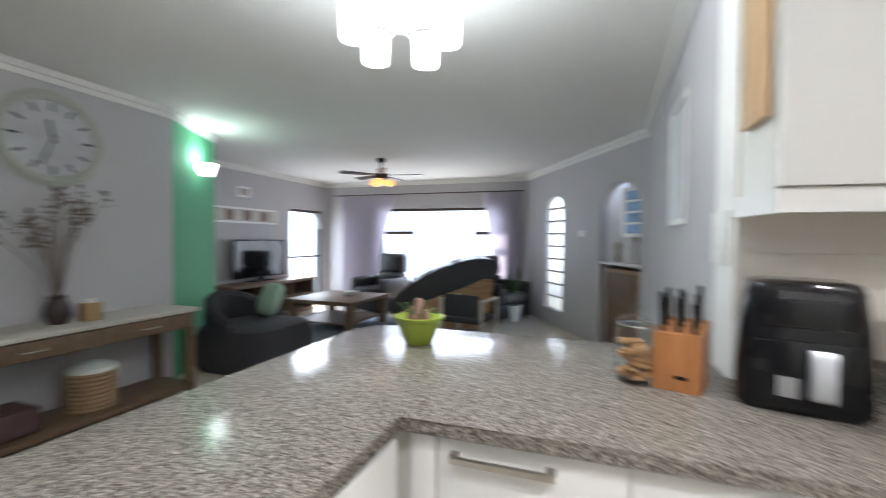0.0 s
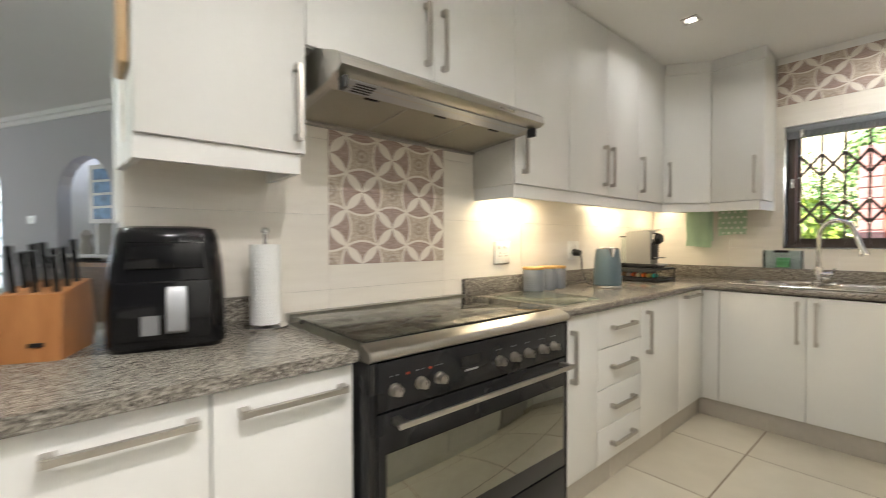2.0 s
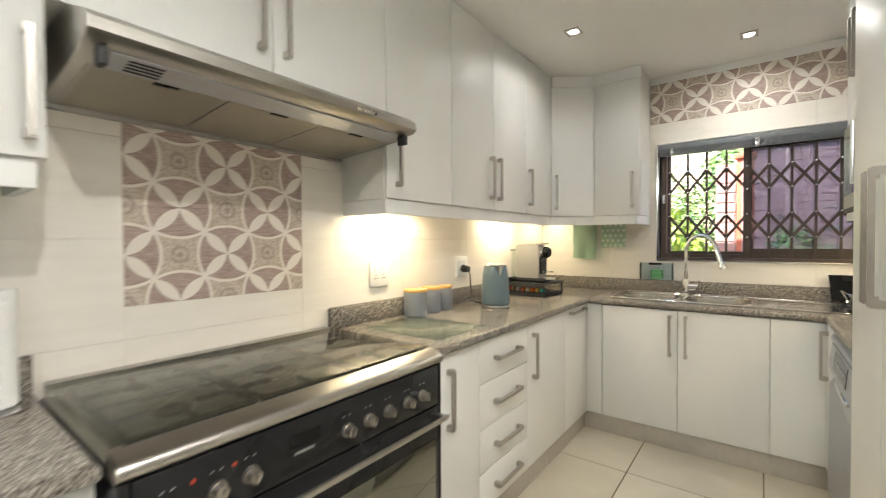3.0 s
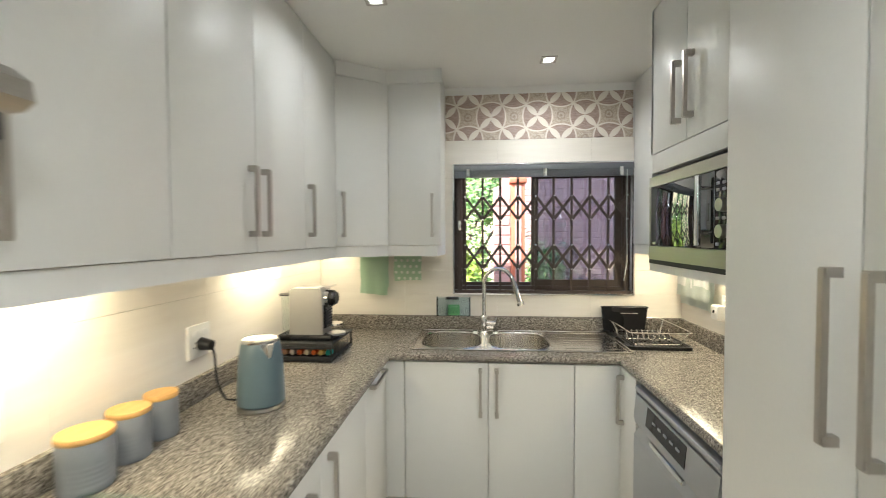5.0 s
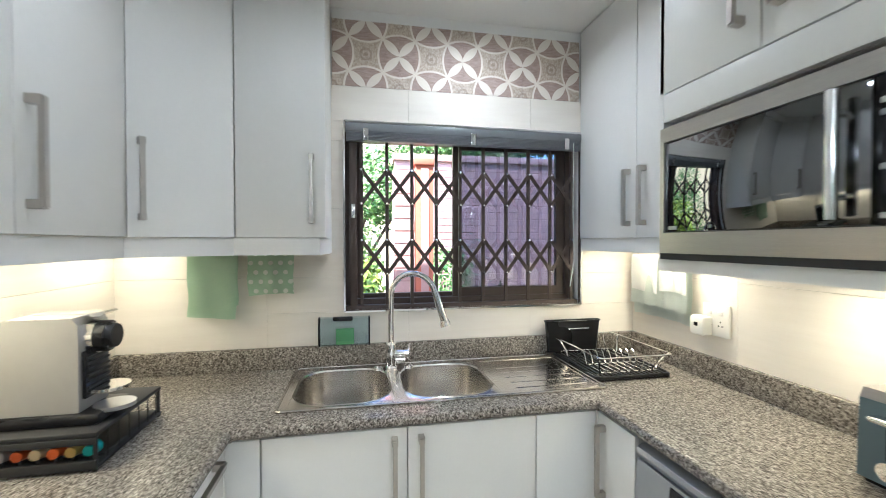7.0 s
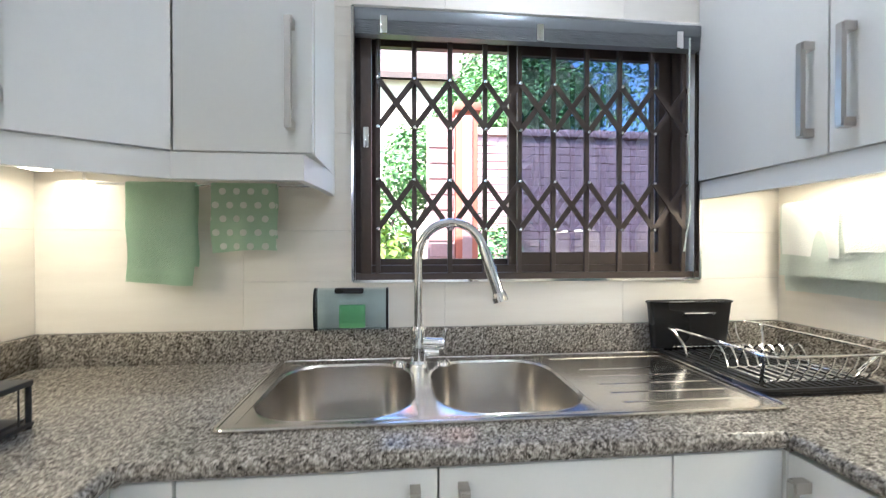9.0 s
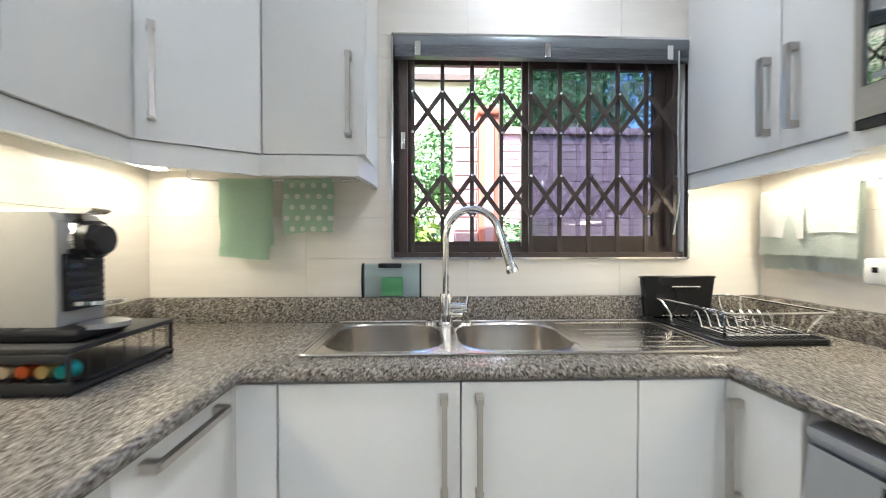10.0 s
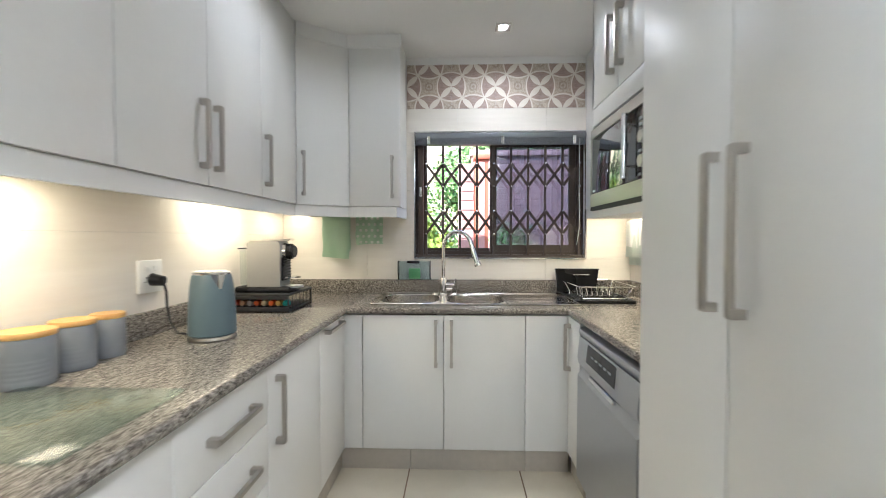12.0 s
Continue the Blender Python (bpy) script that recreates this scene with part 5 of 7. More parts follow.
def towel(name, label, material, axis, lo, hi, plane, top, bottom, ply=0.012, wave=0.006, seed=1):
    """A cloth folded over a rail, front and back ply with soft folds."""
    rnd = random.Random(seed)
    ph = rnd.random() * 6
    bm = B()
    n, m = 14, 22
    path = [(-ply, bottom), (-ply, top - 0.012), (-ply * 0.7, top - 0.003), (0.0, top), (ply * 0.7, top - 0.003), (ply, top - 0.012), (ply, bottom + (top - bottom) * 0.18)]
    pts = []
    for (o0, z0), (o1, z1) in zip(path, path[1:]):
        k = m if abs(z1 - z0) > 0.05 else 2
        pts += [(o0 + (o1 - o0) * i / k, z0 + (z1 - z0) * i / k) for i in range(k)]
    pts.append(path[-1])
    grid = []
    for o, z in pts:
        row = []
        for i in range(n + 1):
            u = lo + (hi - lo) * i / n
            fall = (top - z) / (top - bottom)
            s = wave * fall * math.sin(u * 55 + ph) + 0.004 * fall * math.sin(u * 23 + ph * 2)
            dz = -0.006 * fall * math.sin((u - lo) / (hi - lo) * 3.1 + ph)
            uu = u + 0.004 * fall * math.sin(z * 40)
            row.append(bm.verts.new((plane + o + s, uu, z + dz) if axis == "y" else (uu, plane + o + s, z + dz)))
        grid.append(row)
    for a, c in zip(grid, grid[1:]):
        for i in range(n):
            bm.faces.new((a[i], a[i + 1], c[i + 1], c[i]))
    bmesh.ops.solidify(bm, geom=bm.faces[:], thickness=0.0025)
    return solid(name, bm, material, label, "towel")


tr = thing("towel_rail", (4.30, 0.6, 1.41), "thin chrome towel rail under the cabinet", "towel rail")
part("rail", tube(B(), [(4.30, 0.90, UB), (4.30, 0.90, 1.425), (4.30, 0.89, 1.412), (4.30, 0.87, 1.410), (4.30, 0.32, 1.410), (4.30, 0.30, 1.412), (4.30, 0.29, 1.425), (4.30, 0.29, UB)], 0.004, 8), M["chrome"], tr)
towel("hand_towel", "ribbed mint green hand towel hanging from the rail", M["ribs"], "y", 0.607, 0.788, 4.30, 1.417, 1.135, seed=3)
towel("dish_cloth", "mint green dish cloth with white dots on the rail", M["dots"], "y", 0.390, 0.565, 4.30, 1.417, 1.222, seed=5)
tr = thing("towel_rail", (4.0, -1.20, 1.36), "thin chrome towel rail on the tiled wall", "towel rail")
part("rail", tube(B(), [(4.30, RIGHT + 0.002, 1.370), (4.30, RIGHT + 0.03, 1.370), (4.29, RIGHT + 0.042, 1.370), (3.60, RIGHT + 0.042, 1.370), (3.59, RIGHT + 0.03, 1.370), (3.59, RIGHT + 0.002, 1.370)], 0.004, 8), M["chrome"], tr)
towel("hand_towel", "white waffle hand towel hanging on the wall rail", M["paper"], "x", 4.125, 4.305, RIGHT + 0.042, 1.379, 1.170, ply=0.017, seed=8)
towel("hand_towel", "white folded tea towel hanging on the wall rail", M["paper"], "x", 3.955, 4.115, RIGHT + 0.042, 1.379, 1.182, ply=0.016, seed=12)
towel("dish_cloth", "long pale aqua dish cloth hanging on the wall rail", M["towel"], "x", 3.952, 4.315, RIGHT + 0.042, 1.377, 1.090, ply=0.011, seed=9)

# sponge holder
so = thing("sponge_holder", (4.34, 0.185, 0.986), "smoky plastic sponge caddy with a green sponge", "sponge holder")
bm = B()
pts = [(4.350, 0.987), (4.335, 0.988), (4.322, 1.010), (4.318, 1.048), (4.322, 1.088), (4.332, 1.108), (4.334, 1.106), (4.325, 1.087), (4.3215, 1.048), (4.3255, 1.012), (4.337, 0.992), (4.350, 0.991)]
a = [bm.verts.new((x, 0.082, z)) for x, z in pts]
c = [bm.verts.new((x, 0.288, z)) for x, z in pts]
for k in range(len(pts)):
    j = (k + 1) % len(pts)
    bm.faces.new((a[k], a[j], c[j], c[k]))
part("shell", bm, M["smoke"], so)
part("back", box(4.350, 4.353, 0.080, 0.290, 0.987, 1.112), M["smoke"], so)
for yy in (0.076, 0.288):
    part("end_cap", prism(B(), [(4.352, 0.986), (4.334, 0.986), (4.320, 1.010), (4.316, 1.048), (4.320, 1.090), (4.332, 1.112), (4.352, 1.113)], yy, yy + 0.007, "y"), M["black"], so)
part("thumb_rest", box(4.328, 4.352, 0.150, 0.235, 1.096, 1.113, bevel=0.004), M["black"], so)
sponge = surface("green_sponge", (0.17, 0.43, 0.18), 0.9, vary=0.15, grain=200, relief=0.6)
solid("sponge", box(4.327, 4.347, 0.145, 0.222, 0.994, 1.062, bevel=0.004), sponge, "bright green sponge in the plastic caddy", "sponge")

# dish rack
dk = thing("dish_rack", (4.16, -1.0, TOP), "chrome wire dish rack on a black drip tray", "dish rack")
tx0, tx1, ty0, ty1 = 3.938, 4.336, -1.118, -0.780
part("tray", prism(B(), rounded(tx0, tx1, ty0, ty1, 0.028, 4), TOP + 0.002, TOP + 0.010), M["black"], dk)
part("tray_lip", tube(B(), [(x, y, TOP + 0.012) for x, y in rounded(tx0 + 0.005, tx1 - 0.005, ty0 + 0.005, ty1 - 0.005, 0.026, 4)] + [(tx1 - 0.005, ty1 - 0.031, TOP + 0.012)], 0.007, 8, False), M["black"], dk)
for k in range(15):
    yy = ty0 + 0.026 + k * 0.0205
    part("rib", box(tx0 + 0.018, tx1 - 0.018, yy - 0.004, yy + 0.004, TOP + 0.009, TOP + 0.015), M["matblack"], dk)
wz, wx0, wx1, wy0, wy1 = TOP + 0.098, 3.914, 4.338, -1.100, -0.782
part("top_wire", tube(B(), [(x, y, wz) for x, y in rounded(wx0, wx1, wy0, wy1, 0.022, 4)] + [(wx1, wy1 - 0.022, wz)], 0.0034, 8, False), M["chrome"], dk)
for y, s in ((wy1, -1), (wy0, 1)):
    for x, d in ((wx0 + 0.022, 1), (wx1 - 0.06, -1)):
        part("leg", tube(B(), [(x, y, wz), (x + 0.012 * d, y + 0.012 * s, wz - 0.012), (x + 0.035 * d, y + 0.030 * s, TOP + 0.045), (x + 0.040 * d, y + 0.034 * s, TOP + 0.012)], 0.0042, 8), M["chrome"], dk)
for x in (wx0 + 0.055, 4.085, wx1 - 0.03):
    part("low_wire", tube(B(), [(x, wy1 - 0.035, TOP + 0.026), (x, wy0 + 0.035, TOP + 0.026)], 0.0028, 8), M["chrome"], dk)
for k in range(9):
    y = wy1 - 0.040 - k * 0.0295
    pts = [(wx1, y, wz), (wx1 - 0.006, y, wz - 0.035), (wx1 - 0.022, y, TOP + 0.036), (wx1 - 0.045, y, TOP + 0.029), (4.160, y, TOP + 0.029)]
    pts += [(4.150 - 0.065 * q / 8, y, TOP + 0.029 + 0.046 * math.sin(math.pi * q / 8)) for q in range(9)]
    pts += [(wx0 + 0.060, y, TOP + 0.029), (wx0 + 0.030, y, TOP + 0.036), (wx0 + 0.008, y, wz - 0.030), (wx0, y, wz)]
    part("plate_wire", tube(B(), pts, 0.0021, 6), M["chrome"], dk)
ch = thing("cutlery_holder", (4.33, -0.88, TOP + 0.03), "flat black plastic cutlery holder on the dish rack", "cutlery holder")
bm = B()
levels = []
for z, g, inner in ((TOP + 0.022, 0.014, 0.0), (1.061, 0.0, 0.0), (1.061, 0.0, 0.003), (TOP + 0.030, 0.014, 0.003)):
    levels.append([bm.verts.new((x, y, z)) for x, y in rounded(4.302 + g * 0.5 + inner, 4.334 - inner, -1.021 + g + inner, -0.743 - g - inner, 0.010, 3)])
for a, c in zip(levels, levels[1:]):
    for k in range(len(a)):
        bm.faces.new((a[k], a[(k + 1) % len(a)], c[(k + 1) % len(a)], c[k]))
bm.faces.new(levels[0][::-1]), bm.faces.new(levels[-1])
part("box", bm, M["black"], ch)
part("rim", tube(B(), [(x, y, 1.061) for x, y in rounded(4.301, 4.335, -1.022, -0.742, 0.010, 3)] + [(4.335, -0.752, 1.061)], 0.0035, 6, False), M["black"], ch)
part("hook_wire", tube(B(), [(4.306, -0.955, 1.020), (4.296, -0.955, 1.026), (4.296, -0.850, 1.026), (4.306, -0.850, 1.020)], 0.0032, 8), M["chrome"], ch)

# toaster
ts = thing("toaster", (3.04, -1.09, TOP), "blue-grey four-slice toaster with chrome levers and knobs", "toaster")
a0, a1, b0, b1 = 2.872, 3.225, -1.215, -1.000
part("body", prism(B(), [(b0, TOP + 0.012), (b1, TOP + 0.012), (b1 - 0.006, TOP + 0.19), (b0 + 0.006, TOP + 0.19)], a0, a1, "x"), M["bluegrey"], ts)
part("top", prism(B(), [(b0 + 0.006, TOP + 0.19), (b1 - 0.006, TOP + 0.19), (b1 - 0.018, TOP + 0.212), (b0 + 0.018, TOP + 0.212)], a0, a1, "x"), M["steel"], ts)
for k in range(4):
    yy = b0 + 0.045 + k * 0.040
    part("slot", box(a0 + 0.05, a1 - 0.04, yy - 0.009, yy + 0.009, TOP + 0.2105, TOP + 0.2135), M["matblack"], ts)
for x in (3.165, 2.995):
    part("slot_guide", box(x - 0.005, x + 0.005, b1 - 0.004, b1 + 0.001, TOP + 0.07, TOP + 0.165), M["black"], ts)
    part("lever", box(x - 0.026, x + 0.026, b1 - 0.002, b1 + 0.030, TOP + 0.150, TOP + 0.163, bevel=0.005), M["chrome"], ts)
    part("knob", cyl(B(), (x - 0.01, b1 - 0.002, TOP + 0.052), (x - 0.01, b1 + 0.024, TOP + 0.052), 0.023, 0.020, 20), M["chrome"], ts)
    for k in range(3):
        part("button", box(x - 0.062, x - 0.042, b1 - 0.003, b1 + 0.004, TOP + 0.085 + k * 0.022, TOP + 0.095 + k * 0.022, bevel=0.002), M["chrome"], ts)
for x in (a0 + 0.03, a1 - 0.03):
    part("foot", box(x - 0.02, x + 0.02, b0 + 0.01, b1 - 0.01, TOP + 0.0005, TOP + 0.013), M["black"], ts)

# air fryer, built at the origin and turned
fr = thing("air_fryer", (0, 0, 0), "black air fryer with a glossy front and grey handle", "air fryer")
bm = B()
rings = []
for z, w, d, r in ((0.0, 0.125, 0.108, 0.03), (0.012, 0.136, 0.118, 0.045), (0.10, 0.138, 0.120, 0.05), (0.22, 0.130, 0.116, 0.05), (0.30, 0.120, 0.110, 0.05), (0.322, 0.110, 0.100, 0.045), (0.328, 0.09, 0.085, 0.04)):
    rings.append([bm.verts.new((x, y, z)) for x, y in rounded(-w, w, -d, d, r, 5)])
for a, c in zip(rings, rings[1:]):
    for k in range(len(a)):
        bm.faces.new((a[k], a[(k + 1) % len(a)], c[(k + 1) % len(a)], c[k]))
bm.faces.new(rings[0][::-1]), bm.faces.new(rings[-1])
part("body", bm, M["gloss"], fr)
part("screen", box(-0.085, 0.085, -0.1225, -0.114, 0.215, 0.285, bevel=0.004), M["gloss"], fr)
bk = part("basket_front", box(-0.105, 0.105, -0.1265, -0.112, 0.03, 0.185, bevel=0.006), M["gloss"], fr)
part("handle", prism(B(), [(-0.125, 0.165), (-0.160, 0.172), (-0.168, 0.160), (-0.168, 0.060), (-0.158, 0.052), (-0.125, 0.056)], 0.005, 0.048, "x"), M["silver"], bk, "silver-grey basket handle")
part("label", box(-0.055, -0.015, -0.128, -0.1262, 0.045, 0.095), M["silver"], bk)
fr.matrix_basis = pose(0.815, 0.925, TOP, 0, 0, -13)

# paper towel
pr = thing("paper_towel_holder", (1.085, 0.955, TOP), "white paper towel roll on a chrome stand", "paper towel")
px, py = 1.085, 0.955
part("stand_base", lathe(B(), (px, py, TOP), [(0.0, 0.0), (0.070, 0.0), (0.070, 0.006), (0.0, 0.008)], 28), M["chrome"], pr)
part("post", cyl(B(), (px, py, TOP + 0.006), (px, py, 1.205), 0.006, seg=12), M["chrome"], pr)
bmesh_knob = B()
bmesh.ops.create_uvsphere(bmesh_knob, u_segments=16, v_segments=10, radius=0.013, matrix=Matrix.Translation((px, py, 1.214)))
part("knob", bmesh_knob, M["chrome"], pr)
prof = [(0.02, 0.014), (0.0465, 0.014)]
for k in range(22):
    z = 0.02 + k * 0.0115
    prof += [(0.048, z), (0.0472, z + 0.004), (0.048, z + 0.008)]
prof += [(0.0465, 0.277), (0.02, 0.277), (0.02, 0.014)]
part("roll", lathe(B(), (px, py, TOP), prof, 36), M["paper"], pr)

# knife block
kb = thing("knife_block", (0, 0, 0), "orange-brown wooden knife block with black-handled knives", "knife block")
part("block", prism(B(), [(-0.095, 0.0), (0.085, 0.0), (0.105, 0.06), (0.075, 0.185), (-0.085, 0.160)], -0.062, 0.062, "x"), M["acacia"], kb)
part("label_plate", box(0.0, 0.03, -0.0965, -0.094, 0.035, 0.045), M["black"], kb)
for i in range(3):
    for j in range(3):
        x, y = -0.042 + i * 0.042, -0.055 + j * 0.052
        z = 0.162 + j * 0.008
        l = 0.115 - 0.012 * ((i + 2 * j) % 3)
        kn = B()
        p, q = Vector((x, y, z - 0.012)), Vector((x, y - 0.022, z + l))
        cyl(kn, p, q, 0.010, 0.012, 10)
        for v in kn.verts:
            v.co.x = x + (v.co.x - x) * 0.62
        ob = solid("kitchen_knife", kn, M["black"], "black-handled kitchen knife in the wooden block", "knife", "", "knives")
        ob.matrix_basis = pose(0.555, 0.985, TOP, 0, 0, -20) @ ob.matrix_basis
kb.matrix_basis = pose(0.555, 0.985, TOP, 0, 0, -20)

# biscuit jar
jr = thing("glass_jar", (0.425, 0.955, TOP), "clear glass storage jar filled with biscuits", "jar")
jx, jy = 0.425, 0.955
part("jar_body", lathe(B(), (jx, jy, TOP), [(0.0, 0.003), (0.055, 0.003), (0.060, 0.012), (0.060, 0.145), (0.048, 0.165), (0.048, 0.172), (0.045, 0.172), (0.0565, 0.144), (0.0565, 0.014), (0.0, 0.008)], 32), M["glass"], jr)
part("lid", lathe(B(), (jx, jy, TOP), [(0.0, 0.175), (0.050, 0.175), (0.052, 0.182), (0.040, 0.196), (0.012, 0.204), (0.012, 0.212), (0.020, 0.222), (0.014, 0.234), (0.0, 0.237)], 28), M["glass"], jr)
part("seal", lathe(B(), (jx, jy, TOP), [(0.046, 0.171), (0.051, 0.171), (0.051, 0.175), (0.046, 0.175)], 28), M["chrome"], jr)
biscuit = surface("biscuit", (0.56, 0.30, 0.13), 0.8, vary=0.3, grain=120, relief=0.5)
rnd = random.Random(4)
bi = thing("biscuits", (jx, jy, TOP + 0.012), "golden brown biscuits stacked inside the jar", "biscuits")
for k in range(26):
    a, rr, z = k * 2.4, 0.030 * ((k % 3) > 0), TOP + 0.017 + (k // 3) * 0.0135
    bm = cyl(B(), (0, 0, -0.005), (0, 0, 0.005), 0.023, 0.021, 14)
    bmesh.ops.transform(bm, verts=bm.verts[:], matrix=pose(jx + rr * math.cos(a), jy + rr * math.sin(a), z, rnd.uniform(-18, 18), rnd.uniform(-18, 18), 0))
    part("biscuit", bm, biscuit, bi)

# hanging board
hb = thing("chopping_board", (0.708, 0.93, 1.63), "pale wooden chopping board hanging on the cabinet side", "chopping board")
part("board", box(0.698, 0.7195, 0.845, 1.005, 1.635, 2.02, bevel=0.006), M["board"], hb)
part("grip", box(0.700, 0.7175, 0.90, 0.95, 2.02, 2.12, bevel=0.006), M["board"], hb)

# plant pot on the peninsula
pp = thing("potted_plant", (-0.37, 1.16, TOP), "lime green pot with a small cactus and twigs", "plant")
lime = surface("lime_glaze", (0.31, 0.39, 0.05), 0.3, vary=0.06)
part("pot", lathe(B(), (-0.37, 1.16, TOP), [(0.0, 0.0), (0.055, 0.0), (0.060, 0.006), (0.092, 0.095), (0.104, 0.100), (0.106, 0.110), (0.098, 0.112), (0.088, 0.100), (0.070, 0.080), (0.0, 0.080)], 32), lime, pp)
part("soil", cyl(B(), (-0.37, 1.16, TOP + 0.078), (-0.37, 1.16, TOP + 0.086), 0.075, 0.077, 24), surface("soil", (0.05, 0.035, 0.025), 0.95, vary=0.4, relief=0.8), pp)
cact = surface("dry_cactus", (0.28, 0.17, 0.13), 0.8, vary=0.25, grain=90, relief=0.6)
for x, y, h, r in ((-0.37, 1.16, 0.105, 0.028), (-0.335, 1.15, 0.06, 0.020), (-0.405, 1.175, 0.065, 0.022), (-0.385, 1.13, 0.045, 0.018)):
    part("stem", lathe(B(), (x, y, TOP + 0.08), [(r * 0.8, 0.0), (r, h * 0.3), (r * 0.95, h * 0.7), (r * 0.6, h * 0.93), (0.0, h)], 10), cact, pp)
leafm = surface("leaf_green", (0.07, 0.14, 0.035), 0.55, vary=0.3)
for k in range(7):
    a = k * 0.9
    part("leaf", tube(B(), [(-0.37, 1.16, TOP + 0.09), (-0.37 + 0.05 * math.cos(a), 1.16 + 0.05 * math.sin(a), TOP + 0.13), (-0.37 + 0.085 * math.cos(a), 1.16 + 0.085 * math.sin(a), TOP + 0.125 + 0.01 * k)], 0.004, 6), leafm, pp)

# ---- lounge ----
leather = surface("black_leather", (0.022, 0.022, 0.026), 0.42, vary=0.25, grain=120, relief=0.4)
fabric = surface("charcoal_fabric", (0.035, 0.033, 0.038), 0.9, vary=0.25, grain=200, relief=0.5)
sheer = surface("grey_curtain", (0.60, 0.57, 0.62), 0.9, vary=0.06, grain=160, relief=0.4)
st = sheer.node_tree
thin, both = st.nodes.new("ShaderNodeBsdfTranslucent"), st.nodes.new("ShaderNodeMixShader")
thin.inputs[0].default_value, both.inputs[0].default_value = (0.62, 0.58, 0.66, 1), 0.45
st.links.new(st.nodes["Principled BSDF"].outputs[0], both.inputs[1])
st.links.new(thin.outputs[0], both.inputs[2])
st.links.new(both.outputs[0], st.nodes["Material Output"].inputs[0])
tanwood = wood("tan_wood", (0.24, 0.13, 0.06), (0.42, 0.25, 0.12), "x")

# chandelier over the peninsula
ch = thing("chandelier", (-0.385, 1.0, LCEIL - 0.03), "chrome chandelier with five lit glass shades", "chandelier")
cx, cy = -0.385, 1.0
part("ceiling_rose", lathe(B(), (cx, cy, LCEIL), [(0.0, -0.03), (0.045, -0.03), (0.055, -0.012), (0.055, -0.001), (0.0, -0.001)], 28), M["chrome"], ch)
part("stem", cyl(B(), (cx, cy, LCEIL - 0.03), (cx, cy, 2.125), 0.009, seg=12), M["chrome"], ch)
part("hub", lathe(B(), (cx, cy, 2.075), [(0.0, 0.0), (0.012, 0.006), (0.030, 0.03), (0.032, 0.05), (0.012, 0.065), (0.0, 0.066)], 24), M["chrome"], ch)
for k in range(5):
    a = math.radians(25 + 72 * k + 54)
    x, y = cx + 0.172 * math.cos(a), cy + 0.172 * math.sin(a)
    arm = part("arm", tube(B(), [(cx, cy, 2.110), (cx + 0.08 * math.cos(a), cy + 0.08 * math.sin(a), 2.095), (cx + 0.15 * math.cos(a), cy + 0.15 * math.sin(a), 2.120), (x, y, 2.160)], 0.006, 8), M["chrome"], ch)
    part("shade", lathe(B(), (x, y, 2.020), [(0.0, 0.0), (0.046, 0.001), (0.050, 0.008), (0.053, 0.105), (0.050, 0.118), (0.030, 0.124), (0.0, 0.124)], 24), M["lampshade"], arm, "lit white glass shade")
lamp = new("chandelier_light", bpy.data.lights.new("chandelier_light", "POINT"))
lamp.data.energy, lamp.data.shadow_soft_size, lamp.data.color = 6.0, 0.12, (0.95, 1.0, 0.98)
lamp.location = (cx, cy, 2.20)

# wall lamp on the green wall
gd = Vector((-3.76 + 3.30, 3.25 - 2.37, 0)).normalized()
gn = Vector((gd.y, -gd.x, 0))
p = Vector((-3.30, 2.37, 2.02)) + gd * 0.50
sc = thing("wall_lamp", p, "lit white glass wall lamp on the green wall", "wall lamp")
part("back_plate", cyl(B(), p + gn * 0.002, p + gn * 0.02, 0.05, seg=20), M["chrome"], sc)
bm = lathe(B(), p + gn * 0.10 - Vector((0, 0, 0.07)), [(0.0, 0.0), (0.055, 0.0), (0.075, 0.05), (0.095, 0.125), (0.090, 0.125), (0.070, 0.05), (0.0, 0.01)], 24)
part("shade", bm, M["lampshade"], sc, "lit white glass bowl")
part("arm", cyl(B(), p + gn * 0.018 - Vector((0, 0, 0.03)), p + gn * 0.06 - Vector((0, 0, 0.03)), 0.008, seg=10), M["chrome"], sc)
lamp = new("wall_lamp_light", bpy.data.lights.new("wall_lamp_light", "POINT"))
lamp.data.energy, lamp.data.shadow_soft_size, lamp.data.color = 0.8, 0.05, (0.80, 1.0, 0.90)
lamp.location = p + gn * 0.10 + Vector((0, 0, 0.10))

# clock
ck = thing("wall_clock", (CW + 0.02, 1.46, 1.72), "large round wall clock with a pale worn rim", "clock")
paleg = surface("pale_green_grey", (0.42, 0.43, 0.38), 0.7, vary=0.15, grain=60)


def turned_x(bm, x, y, z):
    bmesh.ops.transform(bm, verts=bm.verts[:], matrix=pose(x, y, z, 0, 90, 0))
    return bm


